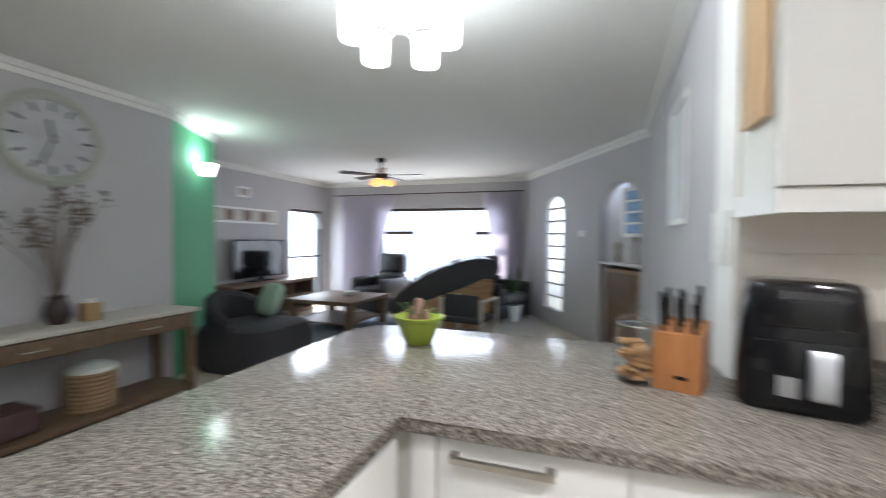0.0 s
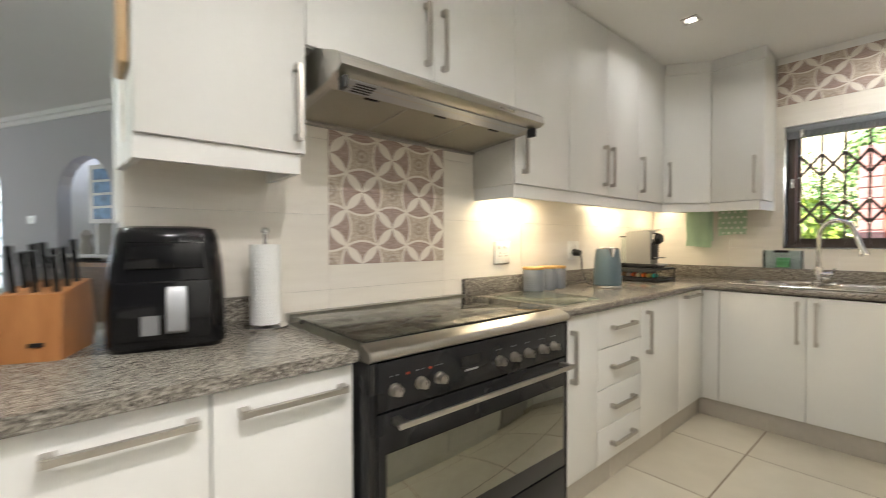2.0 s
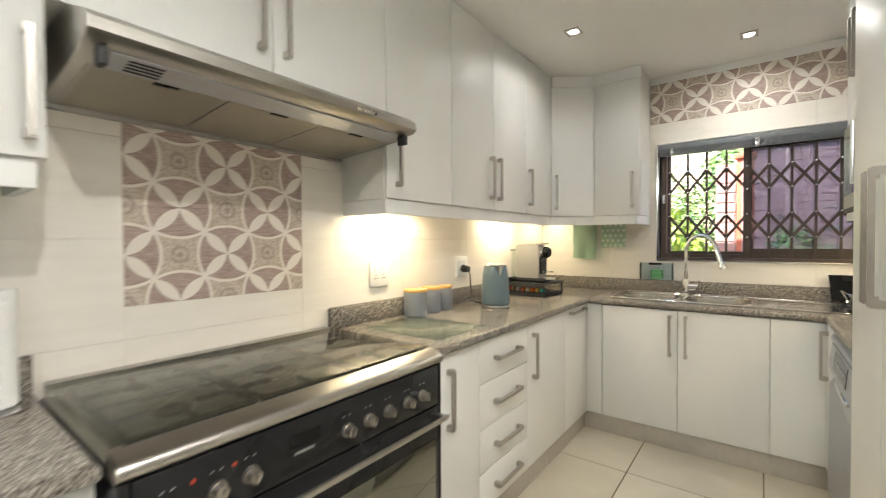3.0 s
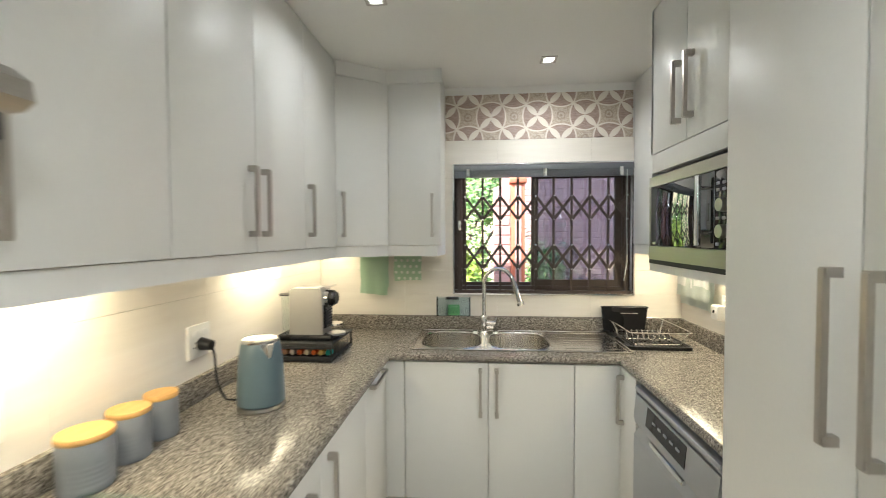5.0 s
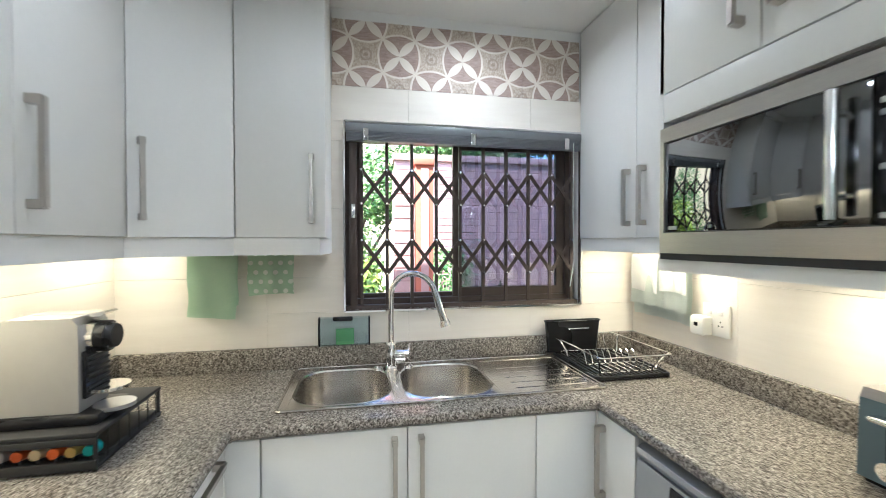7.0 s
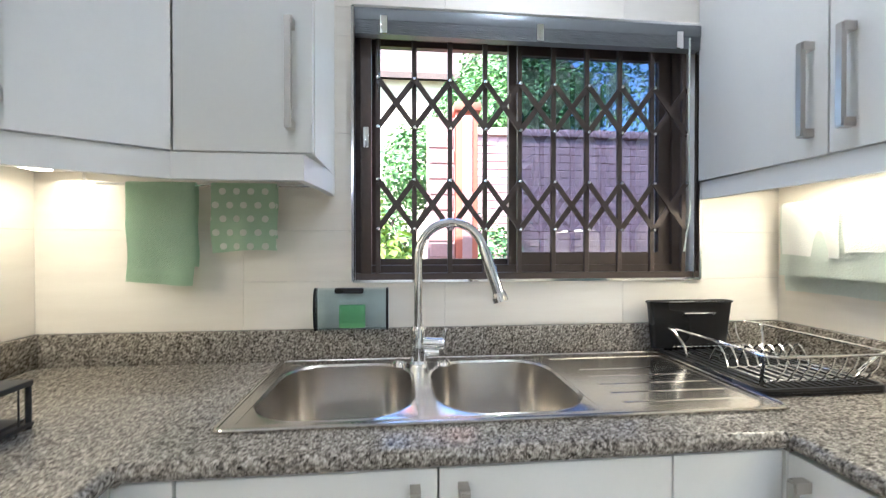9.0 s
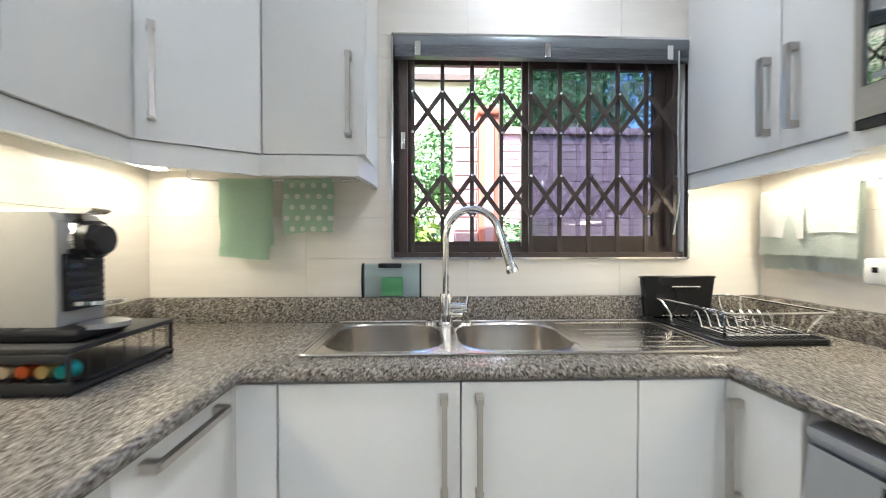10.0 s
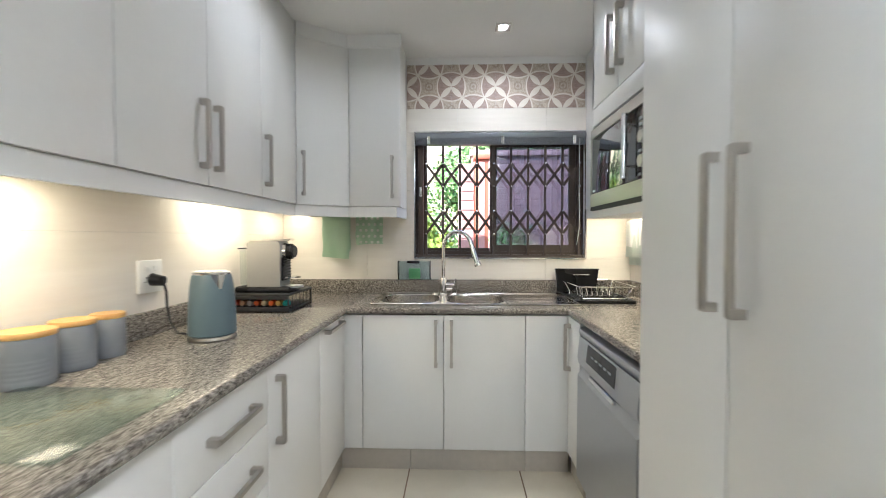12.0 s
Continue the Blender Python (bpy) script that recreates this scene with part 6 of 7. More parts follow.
part("rim", turned_x(lathe(B(), (0, 0, 0), [(0.0, 0.0), (0.33, 0.0), (0.335, 0.02), (0.30, 0.045), (0.265, 0.03), (0.26, 0.012)], 48), CW + 0.002, 1.46, 2.0), paleg, ck)
part("face", turned_x(cyl(B(), (0, 0, 0.0), (0, 0, 0.014), 0.262, seg=48), CW + 0.004, 1.46, 2.0), surface("clock_face", (0.50, 0.50, 0.52), 0.6, vary=0.25, grain=9), ck)
for k in range(12):
    a = k * math.pi / 6
    bm = box(-0.008, 0.008, 0.19, 0.25, 0.0, 0.003)
    bmesh.ops.transform(bm, verts=bm.verts[:], matrix=pose(CW + 0.0185, 1.46, 2.0) @ pose(0, 0, 0, 0, 90, 0) @ pose(0, 0, 0, 0, 0, math.degrees(a)))
    part("numeral", bm, M["matblack"], ck)
for l, w, a in ((0.13, 0.010, 100), (0.20, 0.007, 250)):
    bm = box(-w, w, -0.03, l, 0.0, 0.003)
    bmesh.ops.transform(bm, verts=bm.verts[:], matrix=pose(CW + 0.0225, 1.46, 2.0) @ pose(0, 0, 0, 0, 90, 0) @ pose(0, 0, 0, 0, 0, a))
    part("pointer", bm, M["matblack"], ck)

# console table
ct = thing("console_table", (-3.05, 1.2, 0), "aged wood console table with drawers and low shelf", "table")
tx0, tx1, ty0, ty1 = CW + 0.02, -2.82, 0.05, 2.24
part("top", box(tx0, tx1, ty0, ty1, 0.695, 0.725, bevel=0.004), surface("whitewashed_top", (0.48, 0.45, 0.40), 0.55, vary=0.1, grain=30, stretch=(10, 1, 10)), ct)
part("apron", box(tx0 + 0.03, tx1 - 0.035, ty0 + 0.04, ty1 - 0.04, 0.565, 0.694), M["oak"], ct)
for a, c in ((0.10, 0.76), (0.78, 1.45), (1.47, 2.18)):
    d = part("drawer_front", box(tx1 - 0.034, tx1 - 0.016, a, c, 0.575, 0.685, bevel=0.003), M["oak"], ct)
    m = (a + c) / 2
    part("handle", tube(B(), [(tx1 - 0.017, m - 0.06, 0.63), (tx1 + 0.004, m - 0.055, 0.625), (tx1 + 0.004, m + 0.055, 0.625), (tx1 - 0.017, m + 0.06, 0.63)], 0.005, 8), M["nickel"], d)
for x in (tx0 + 0.035, tx1 - 0.05):
    for y in (ty0 + 0.05, ty1 - 0.06):
        part("leg", box(x - 0.03, x + 0.03, y - 0.03, y + 0.03, 0.0, 0.566, bevel=0.003), M["oak"], ct)
part("shelf", box(tx0 + 0.01, tx1 - 0.02, ty0 + 0.02, ty1 - 0.03, 0.06, 0.095, bevel=0.003), M["oak"], ct)
bs = thing("basket", (-3.05, 1.55, 0.096), "round woven basket with a pale lid on the shelf", "basket")
wick = surface("wicker", (0.30, 0.20, 0.11), 0.8, vary=0.35, grain=60, stretch=(1, 1, 4), relief=0.8)
for k in range(9):
    part("coil", lathe(B(), (-3.05, 1.55, 0.096), [(0.135 + 0.012, 0.030 * k), (0.150 + 0.006, 0.015 + 0.030 * k), (0.147, 0.030 + 0.030 * k), (0.13, 0.030 + 0.030 * k), (0.13, 0.030 * k), (0.147, 0.030 * k)], 24), wick, bs)
part("cloth", lathe(B(), (-3.05, 1.55, 0.096), [(0.0, 0.33), (0.08, 0.325), (0.14, 0.295), (0.15, 0.255), (0.14, 0.25)], 24), M["towel"], bs)
for k, (y, w, h, col) in enumerate(((1.05, 0.30, 0.16, (0.10, 0.05, 0.05)), (0.72, 0.26, 0.12, (0.28, 0.16, 0.14)))):
    solid("storage_box", box(-3.2, -2.92, y - w / 2, y + w / 2, 0.0962, 0.096 + h, bevel=0.02), surface("box_%d" % k, col, 0.7, vary=0.2), "dark cloth storage box on the table's low shelf", "box")
vs = thing("vase", (-3.08, 1.37, 0.725), "dark vase with dried flower stems on the table", "vase")
part("pot", lathe(B(), (-3.08, 1.37, 0.725), [(0.0, 0.0), (0.045, 0.0), (0.075, 0.06), (0.070, 0.12), (0.045, 0.17), (0.050, 0.19), (0.042, 0.19), (0.0, 0.15)], 24), surface("dark_vase", (0.05, 0.035, 0.03), 0.4, vary=0.2), vs)
dry = surface("dried_stems", (0.16, 0.12, 0.09), 0.9, vary=0.3)
rnd = random.Random(11)
for k in range(22):
    a, s = rnd.uniform(0, 6.28), rnd.uniform(0.05, 0.34)
    h = rnd.uniform(0.45, 0.78)
    top = Vector((-3.06 + s * 0.5 * math.cos(a), 1.37 + s * math.sin(a), 0.88 + h))
    st = part("stem", tube(B(), [(-3.08, 1.37, 0.85), (-3.08 + (top.x + 3.08) * 0.4, 1.37 + (top.y - 1.37) * 0.35, 0.88 + h * 0.5), top], 0.003, 5), dry, vs)
    bm = B()
    for q in range(9):
        o = top + Vector((rnd.uniform(-0.03, 0.03), rnd.uniform(-0.03, 0.03), rnd.uniform(-0.12, 0.02)))
        bmesh.ops.create_icosphere(bm, subdivisions=1, radius=rnd.uniform(0.006, 0.014), matrix=Matrix.Translation(o))
    tagged(part("seed_head", bm, dry, st), "cluster of small dry brown seeds", "", "", "stuff")
cd = thing("candle_box", (-3.02, 1.52, 0.725), "small square amber candle holder on the table", "candle holder")
part("box", box(-3.07, -2.97, 1.48, 1.58, 0.7255, 0.85, bevel=0.005), surface("amber_wood", (0.36, 0.24, 0.10), 0.5, vary=0.2), cd)
part("candle", cyl(B(), (-3.02, 1.53, 0.85), (-3.02, 1.53, 0.875), 0.03, seg=16), M["plastic"], cd)

# tub chair beside the green wall
bg = thing("armchair", (-2.98, 3.05, 0), "low dark tub armchair with a pale green cushion", "armchair")
bm = B()
rings = []
for z, w, d, r in ((0.0, 0.40, 0.42, 0.18), (0.08, 0.46, 0.47, 0.22), (0.30, 0.47, 0.48, 0.24), (0.42, 0.42, 0.44, 0.22), (0.45, 0.34, 0.36, 0.18)):
    rings.append([bm.verts.new((-2.98 + x, 3.05 + y, z)) for x, y in rounded(-w, w, -d, d, r, 6)])
for a, c in zip(rings, rings[1:]):
    for k in range(len(a)):
        bm.faces.new((a[k], a[(k + 1) % len(a)], c[(k + 1) % len(a)], c[k]))
bm.faces.new(rings[0][::-1]), bm.faces.new(rings[-1])
part("seat", bm, fabric, bg)
bm = B()
inner, outer = [], []
for k in range(13):
    a = math.radians(95 + 190 * k / 12)
    h = 0.50 + 0.26 * math.sin(math.pi * k / 12)
    outer.append((-2.98 + 0.47 * math.cos(a), 3.05 + 0.49 * math.sin(a), h))
    inner.append((-2.98 + 0.33 * math.cos(a), 3.05 + 0.35 * math.sin(a), h - 0.02))
vo = [bm.verts.new(v) for v in outer]
vi = [bm.verts.new(v) for v in inner]
bo = [bm.verts.new((x, y, 0.30)) for x, y, z in outer]
bi2 = [bm.verts.new((x, y, 0.40)) for x, y, z in inner]
for k in range(12):
    bm.faces.new((vo[k], vo[k + 1], vi[k + 1], vi[k]))
    bm.faces.new((bo[k], bo[k + 1], vo[k + 1], vo[k]))
    bm.faces.new((vi[k], vi[k + 1], bi2[k + 1], bi2[k]))
bm.faces.new((bo[0], vo[0], vi[0], bi2[0]))
bm.faces.new((bo[12], bi2[12], vi[12], vo[12]))
bmesh.ops.bevel(bm, geom=[e for e in bm.edges if e.verts[0] in vo + vi and e.verts[1] in vo + vi], offset=0.03, segments=3, affect="EDGES")
part("backrest", bm, fabric, bg)
cu = B()
bmesh.ops.create_uvsphere(cu, u_segments=20, v_segments=12, radius=0.2)
for v in cu.verts:
    v.co = Vector((math.copysign(abs(v.co.x / 0.2) ** 0.6, v.co.x) * 0.19, v.co.y * 0.38, math.copysign(abs(v.co.z / 0.2) ** 0.6, v.co.z) * 0.19))
bmesh.ops.transform(cu, verts=cu.verts[:], matrix=pose(-3.02, 3.30, 0.64, -25, 0, -20))
solid("cushion", cu, surface("pale_green_fabric", (0.34, 0.45, 0.36), 0.9, vary=0.1, grain=150, relief=0.4), "pale green square cushion on the dark armchair", "cushion")

# television wall
tu = thing("tv_unit", (TVW + 0.3, 5.2, 0), "grey-brown wooden television unit with open shelves", "tv unit")
part("top", box(TVW + 0.02, TVW + 0.50, 4.25, 6.15, 0.55, 0.60, bevel=0.005), M["oak"], tu)
for y in (4.27, 4.90, 5.50, 6.09):
    part("upright", box(TVW + 0.03, TVW + 0.48, y, y + 0.04, 0.06, 0.55), M["oak"], tu)
part("shelf", box(TVW + 0.03, TVW + 0.47, 4.31, 6.09, 0.30, 0.33), M["oak"], tu)
part("bottom", box(TVW + 0.03, TVW + 0.48, 4.25, 6.15, 0.0, 0.06), M["oak"], tu)
part("back", box(TVW + 0.02, TVW + 0.03, 4.27, 6.13, 0.06, 0.55), M["matblack"], tu)
tv = thing("television", (TVW + 0.2, 5.15, 0.60), "black flat-screen television, switched off", "television")
part("screen", box(TVW + 0.16, TVW + 0.165, 4.59, 5.71, 0.685, 1.265), M["gloss"], tv)
part("bezel", box(TVW + 0.12, TVW + 0.159, 4.57, 5.73, 0.665, 1.285, bevel=0.004), M["black"], tv)
part("stand", box(TVW + 0.08, TVW + 0.24, 4.9, 5.4, 0.601, 0.615, bevel=0.003), M["black"], tv)
part("neck", box(TVW + 0.13, TVW + 0.15, 5.05, 5.25, 0.61, 0.68), M["black"], tv)


def framed(name, axis, plane, out, lo, hi, z0, z1, label, rim, inner, rows=1):
    mid = (plane, (lo + hi) / 2, z0) if axis == "y" else ((lo + hi) / 2, plane, z0)
    ob = thing(name, mid, label, "picture")
    w = 0.03

    def slab(a, c, d0, d1, s0, s1):
        p, q = sorted((plane + out * s0, plane + out * s1))
        return box(p, q, a, c, d0, d1) if axis == "y" else box(a, c, p, q, d0, d1)
    for a in ((lo, hi, z0, z0 + w), (lo, hi, z1 - w, z1), (lo, lo + w, z0 + w, z1 - w), (hi - w, hi, z0 + w, z1 - w)):
        part("frame_bar", slab(*a, 0.001, 0.028), rim, ob)
    part("panel", slab(lo + w, hi - w, z0 + w, z1 - w, 0.001, 0.012), inner, ob)
    for k in range(rows if rows > 1 else 0):
        s = (hi - lo - 2 * w) / rows
        part("photo", slab(lo + w + s * k + 0.02, lo + w + s * (k + 1) - 0.02, z0 + w + 0.02, z1 - w - 0.02, 0.012, 0.014), M["oak"] if k % 2 else M["plinth"], ob)
    return ob


art = surface("faded_print", (0.42, 0.38, 0.36), 0.6, vary=0.5, grain=14, blotch=5)
framed("picture", "y", TVW, 1, 4.80, 5.04, 1.97, 2.14, "small framed print on the grey wall", M["white"], art)
framed("picture", "y", TVW, 1, 4.33, 5.66, 1.55, 1.80, "long white frame holding a row of photographs", M["white"], art, 7)

# arched glass door
dg = thing("door_1", (TVW - 0.1, 6.57, 0.02), "white-lit glass door with an arched top corner", "door", kind="structure")
a0, a1 = 6.05, 7.11
bm = B()
for a in ((a0, a0 + 0.05, 0.02, 1.88), (a1 - 0.05, a1, 0.02, 1.88), (a0 + 0.05, a1 - 0.05, 1.83, 1.88), (a0 + 0.05, a1 - 0.05, 0.02, 0.08), (a0 + 0.05, a1 - 0.05, 0.93, 0.96)):
    bx(bm, TVW - 0.12, TVW - 0.07, *a)
part("door_frame", bm, M["brown"], dg)
pts = [(a1 - 0.05, 1.83)] + [(a1 - 0.05 - 0.32 + 0.32 * math.cos(radians(k * 10)), 1.51 + 0.32 * math.sin(radians(k * 10))) for k in range(10)]
part("arch_corner", prism(B(), pts, TVW - 0.11, TVW - 0.02, "x"), M["grey"], dg)
p = part("pane", box(TVW - 0.10, TVW - 0.095, a0 + 0.05, a1 - 0.05, 0.08, 1.83), M["glass"], dg)
p.visible_shadow = False

# lounge window, curtains and rail
w0, w1 = TVW + 1.25, TVW + 3.80
lw = thing("window_2", (-2.4, BACK + 0.1, 0.42), "wide dark-framed lounge window with side vents", "window", kind="structure")
bm = B()
for a in ((w0, w1, 0.42, 0.47), (w0, w1, 1.875, 1.925), (w0, w0 + 0.05, 0.47, 1.875), (w1 - 0.05, w1, 0.47, 1.875), (-3.06, -3.02, 0.47, 1.875), (-1.76, -1.72, 0.47, 1.875), (w0 + 0.05, -3.06, 1.41, 1.47), (-1.72, w1 - 0.05, 1.41, 1.47)):
    bx(bm, a[0], a[1], BACK + 0.09, BACK + 0.14, a[2], a[3])
part("window_frame", bm, M["brown"], lw)
p = part("pane", box(w0 + 0.05, w1 - 0.05, BACK + 0.11, BACK + 0.115, 0.47, 1.875), M["glass"], lw)
p.visible_shadow = False
part("window_sill", box(w0 - 0.03, w1 + 0.03, BACK - 0.03, BACK + 0.09, 0.40, 0.419, bevel=0.004), M["white"], lw)


def curtain(lo, hi, waist_lo, waist_hi, label, seed):
    """A pleated curtain drawn in at tie height."""
    bm = B()
    n, m = 90, 26
    grid = []
    for j in range(m + 1):
        z = 0.02 + 2.15 * j / m
        k = max(0.0, 1 - abs(z - 1.0) / 1.15) ** 0.8
        a, c = lo + (waist_lo - lo) * k, hi + (waist_hi - hi) * k
        grid.append([bm.verts.new((a + (c - a) * i / n, BACK - 0.12 + 0.030 * math.sin(i * 0.95 + seed), z)) for i in range(n + 1)])
    for r0_, r1_ in zip(grid, grid[1:]):
        for i in range(n):
            bm.faces.new((r0_[i], r0_[i + 1], r1_[i + 1], r1_[i]))
    return solid("curtain", bm, sheer, label, "curtain", "", "curtains")


curtain(-4.60, -3.28, -4.55, -3.66, "pale grey pleated curtain drawn to the side", 1)
curtain(-1.58, -0.85, -1.36, -0.85, "pale grey pleated curtain hanging straight", 2)
rl = thing("curtain_rail", (-2.7, BACK - 0.12, 2.18), "thin dark curtain rail above the lounge window", "curtain rail")
part("rod", cyl(B(), (-4.75, BACK - 0.12, 2.20), (-0.80, BACK - 0.12, 2.20), 0.011, seg=12), M["brown"], rl)
for x in (-4.6, -2.7, -0.95):
    part("bracket", cyl(B(), (x, BACK - 0.12, 2.20), (x, BACK - 0.001, 2.20), 0.008, seg=10), M["brown"], rl)

# ceiling fan
fn = thing("ceiling_fan", (-2.55, 5.0, 2.15), "dark ceiling fan with amber glass lamps", "ceiling fan")
fx, fyy = -2.55, 5.0
part("rod", cyl(B(), (fx, fyy, LCEIL), (fx, fyy, 2.26), 0.016, seg=12), M["black"], fn)
part("canopy", lathe(B(), (fx, fyy, LCEIL), [(0.0, -0.05), (0.05, -0.05), (0.065, -0.001), (0.0, -0.001)], 24), M["black"], fn)
part("motor", lathe(B(), (fx, fyy, 2.18), [(0.0, 0.0), (0.10, 0.0), (0.12, 0.03), (0.11, 0.07), (0.05, 0.09), (0.0, 0.09)], 28), M["black"], fn)
for k in range(5):
    a = math.radians(72 * k + 10)
    bm = prism(B(), [(0.13, -0.035), (0.56, -0.065), (0.60, -0.03), (0.60, 0.03), (0.56, 0.065), (0.13, 0.035)], -0.004, 0.004)
    bmesh.ops.transform(bm, verts=bm.verts[:], matrix=pose(fx, fyy, 2.235, 0, 0, math.degrees(a)) @ pose(0, 0, 0, 10, 0, 0))
    part("blade", bm, M["brown"], fn)
for k in range(3):
    a = math.radians(120 * k + 40)
    part("lamp_shade", lathe(B(), (fx + 0.12 * math.cos(a), fyy + 0.12 * math.sin(a), 2.085), [(0.0, 0.0), (0.05, 0.0), (0.085, 0.03), (0.07, 0.07), (0.03, 0.09), (0.0, 0.095)], 18), M["amber"], fn, "lit amber glass shade")

# coffee table, rug and seats
rug = surface("blue_grey_rug", (0.22, 0.24, 0.28), 0.95, vary=0.3, grain=60, relief=0.8, blotch=6)
solid("rug", box(-4.2, -2.3, 3.9, 6.0, 0.001, 0.013, bevel=0.004), rug, "blue-grey patterned rug under the coffee table", "rug")
tb = thing("coffee_table", (-3.2, 5.0, 0.013), "dark wooden coffee table on the rug", "table")
part("tabletop", box(-3.75, -2.68, 4.42, 5.52, 0.40, 0.455, bevel=0.006), M["oak"], tb)
for x in (-3.68, -2.75):
    for y in (4.49, 5.45):
        part("leg", box(x - 0.05, x + 0.05, y - 0.05, y + 0.05, 0.0135, 0.40, bevel=0.004), M["oak"], tb)
part("low_shelf", box(-3.66, -2.77, 4.52, 5.42, 0.12, 0.145), M["oak"], tb)
bw = solid("bowl", lathe(B(), (-3.1, 5.1, 0.456), [(0.0, 0.004), (0.05, 0.0), (0.10, 0.045), (0.105, 0.06), (0.095, 0.055), (0.05, 0.012), (0.0, 0.012)], 24), M["plastic"], "pale bowl on the coffee table", "bowl")


def lounge_chair(x, y, turn, w, label):
    """A leather armchair with cushions, built at the origin facing -y."""
    ob = thing("armchair", (0, 0, 0), label, "armchair", "leather armchairs")
    part("base", box(-w / 2, w / 2, -0.40, 0.40, 0.05, 0.28, bevel=0.03), leather, ob)
    part("seat_cushion", box(-w / 2 + 0.13, w / 2 - 0.13, -0.44, 0.20, 0.28, 0.46, bevel=0.06, seg=3), leather, ob)
    for s in (-1, 1):
        part("armrest", box(*sorted((s * (w / 2 - 0.14), s * (w / 2))), -0.42, 0.36, 0.25, 0.62, bevel=0.06, seg=3), leather, ob)
        for yy in (-0.33, 0.33):
            part("foot", cyl(B(), (s * (w / 2 - 0.08), yy, 0.0), (s * (w / 2 - 0.08), yy, 0.052), 0.025, seg=10), M["oak"], ob)
    for k, (z0, z1) in enumerate(((0.40, 0.70), (0.68, 1.04))):
        bm = box(-w / 2 + 0.10, w / 2 - 0.10, 0.14 + 0.06 * k, 0.40 + 0.05 * k, z0, z1, bevel=0.08, seg=4)
        part("back_cushion", bm, leather, ob)
    ob.matrix_basis = pose(x, y, 0, 0, 0, turn)
    return ob


lounge_chair(-3.28, 6.45, -15, 0.80, "black leather armchair in front of the window")
lounge_chair(-1.15, 6.55, 60, 0.85, "black leather armchair beside the window")
# recliner with a wooden shell
rc = thing("recliner_sofa", (0, 0, 0), "curved wooden recliner sofa with black cushions", "sofa")
shell = [(-0.62, 0.05), (0.55, 0.05), (0.68, 0.30), (0.74, 0.74), (0.62, 0.76), (0.30, 0.62), (-0.15, 0.46), (-0.60, 0.26)]
for s in (-0.62, 0.55):
    part("side_panel", prism(B(), shell, s, s + 0.07, "y"), tanwood, rc)
cush = [(-0.70, 0.20), (-0.15, 0.44), (0.30, 0.60), (0.72, 0.72), (0.82, 0.93), (0.76, 1.02), (0.55, 1.05), (0.34, 1.02), (0.20, 0.96), (0.06, 0.94), (-0.12, 0.87), (-0.28, 0.75), (-0.46, 0.68), (-0.64, 0.52), (-0.78, 0.34)]
for k in range(3):
    bm = prism(B(), cush, -0.54 + k * 0.362, -0.54 + (k + 1) * 0.362 - 0.006, "y")
    bmesh.ops.bevel(bm, geom=bm.edges[:], offset=0.024, segments=3, affect="EDGES")
    part("cushion", bm, leather, rc)
rc.matrix_basis = pose(-1.85, 5.75, 0, 0, 0, 18)
# low chair near the peninsula
lc = thing("low_chair", (0, 0, 0), "low chair with a grey-black back and pale wooden arms", "chair")
part("seat", box(-0.24, 0.24, -0.24, 0.24, 0.38, 0.44, bevel=0.02), fabric, lc)
part("backrest", box(-0.22, 0.22, 0.20, 0.25, 0.46, 0.70, bevel=0.02), fabric, lc)
pale = wood("pale_wood", (0.40, 0.36, 0.32), (0.58, 0.54, 0.49), "z")
for s in (-1, 1):
    part("armrest", box(*sorted((s * 0.23, s * 0.27)), -0.22, 0.26, 0.62, 0.65, bevel=0.008), pale, lc)
    for yy in (-0.21, 0.23):
        part("leg", box(*sorted((s * 0.235, s * 0.265)), yy - 0.015, yy + 0.015, 0.0, 0.62), pale, lc)
lc.matrix_basis = pose(-1.0, 4.25, 0, 0, 0, 170)

# glass blocks
block = clear("glass_block", (0.99, 0.98, 0.93), 0.4, 1.2)
gb = thing("glass_block_window", (EX, BACK, 0.25), "arched strip of clear glass blocks in the wall", "window", kind="structure")
sillp = Vector((EX, BACK, 0)) + dd * 0.82
for r in range(9):
    for c in range(3):
        o = sillp + dd * (0.01 + 0.205 * c) + dn * 0.03
        q = o + dd * 0.193
        z = 0.255 + r * 0.195
        pts = [(o.x, o.y), (q.x, q.y), (q.x + dn.x * 0.08, q.y + dn.y * 0.08), (o.x + dn.x * 0.08, o.y + dn.y * 0.08)]
        p = part("glass_block", prism(B(), pts, z, z + 0.185), block, gb)
        p.visible_shadow = False
bm = B()
for r in range(10):
    a, c = sillp + dn * 0.04, sillp + dd * 0.62 + dn * 0.04
    z = 0.234 + r * 0.195
    prism(bm, [(a.x, a.y), (c.x, c.y), (c.x + dn.x * 0.06, c.y + dn.y * 0.06), (a.x + dn.x * 0.06, a.y + dn.y * 0.06)], z, z + 0.026)
part("joint", bm, M["oak"], gb)


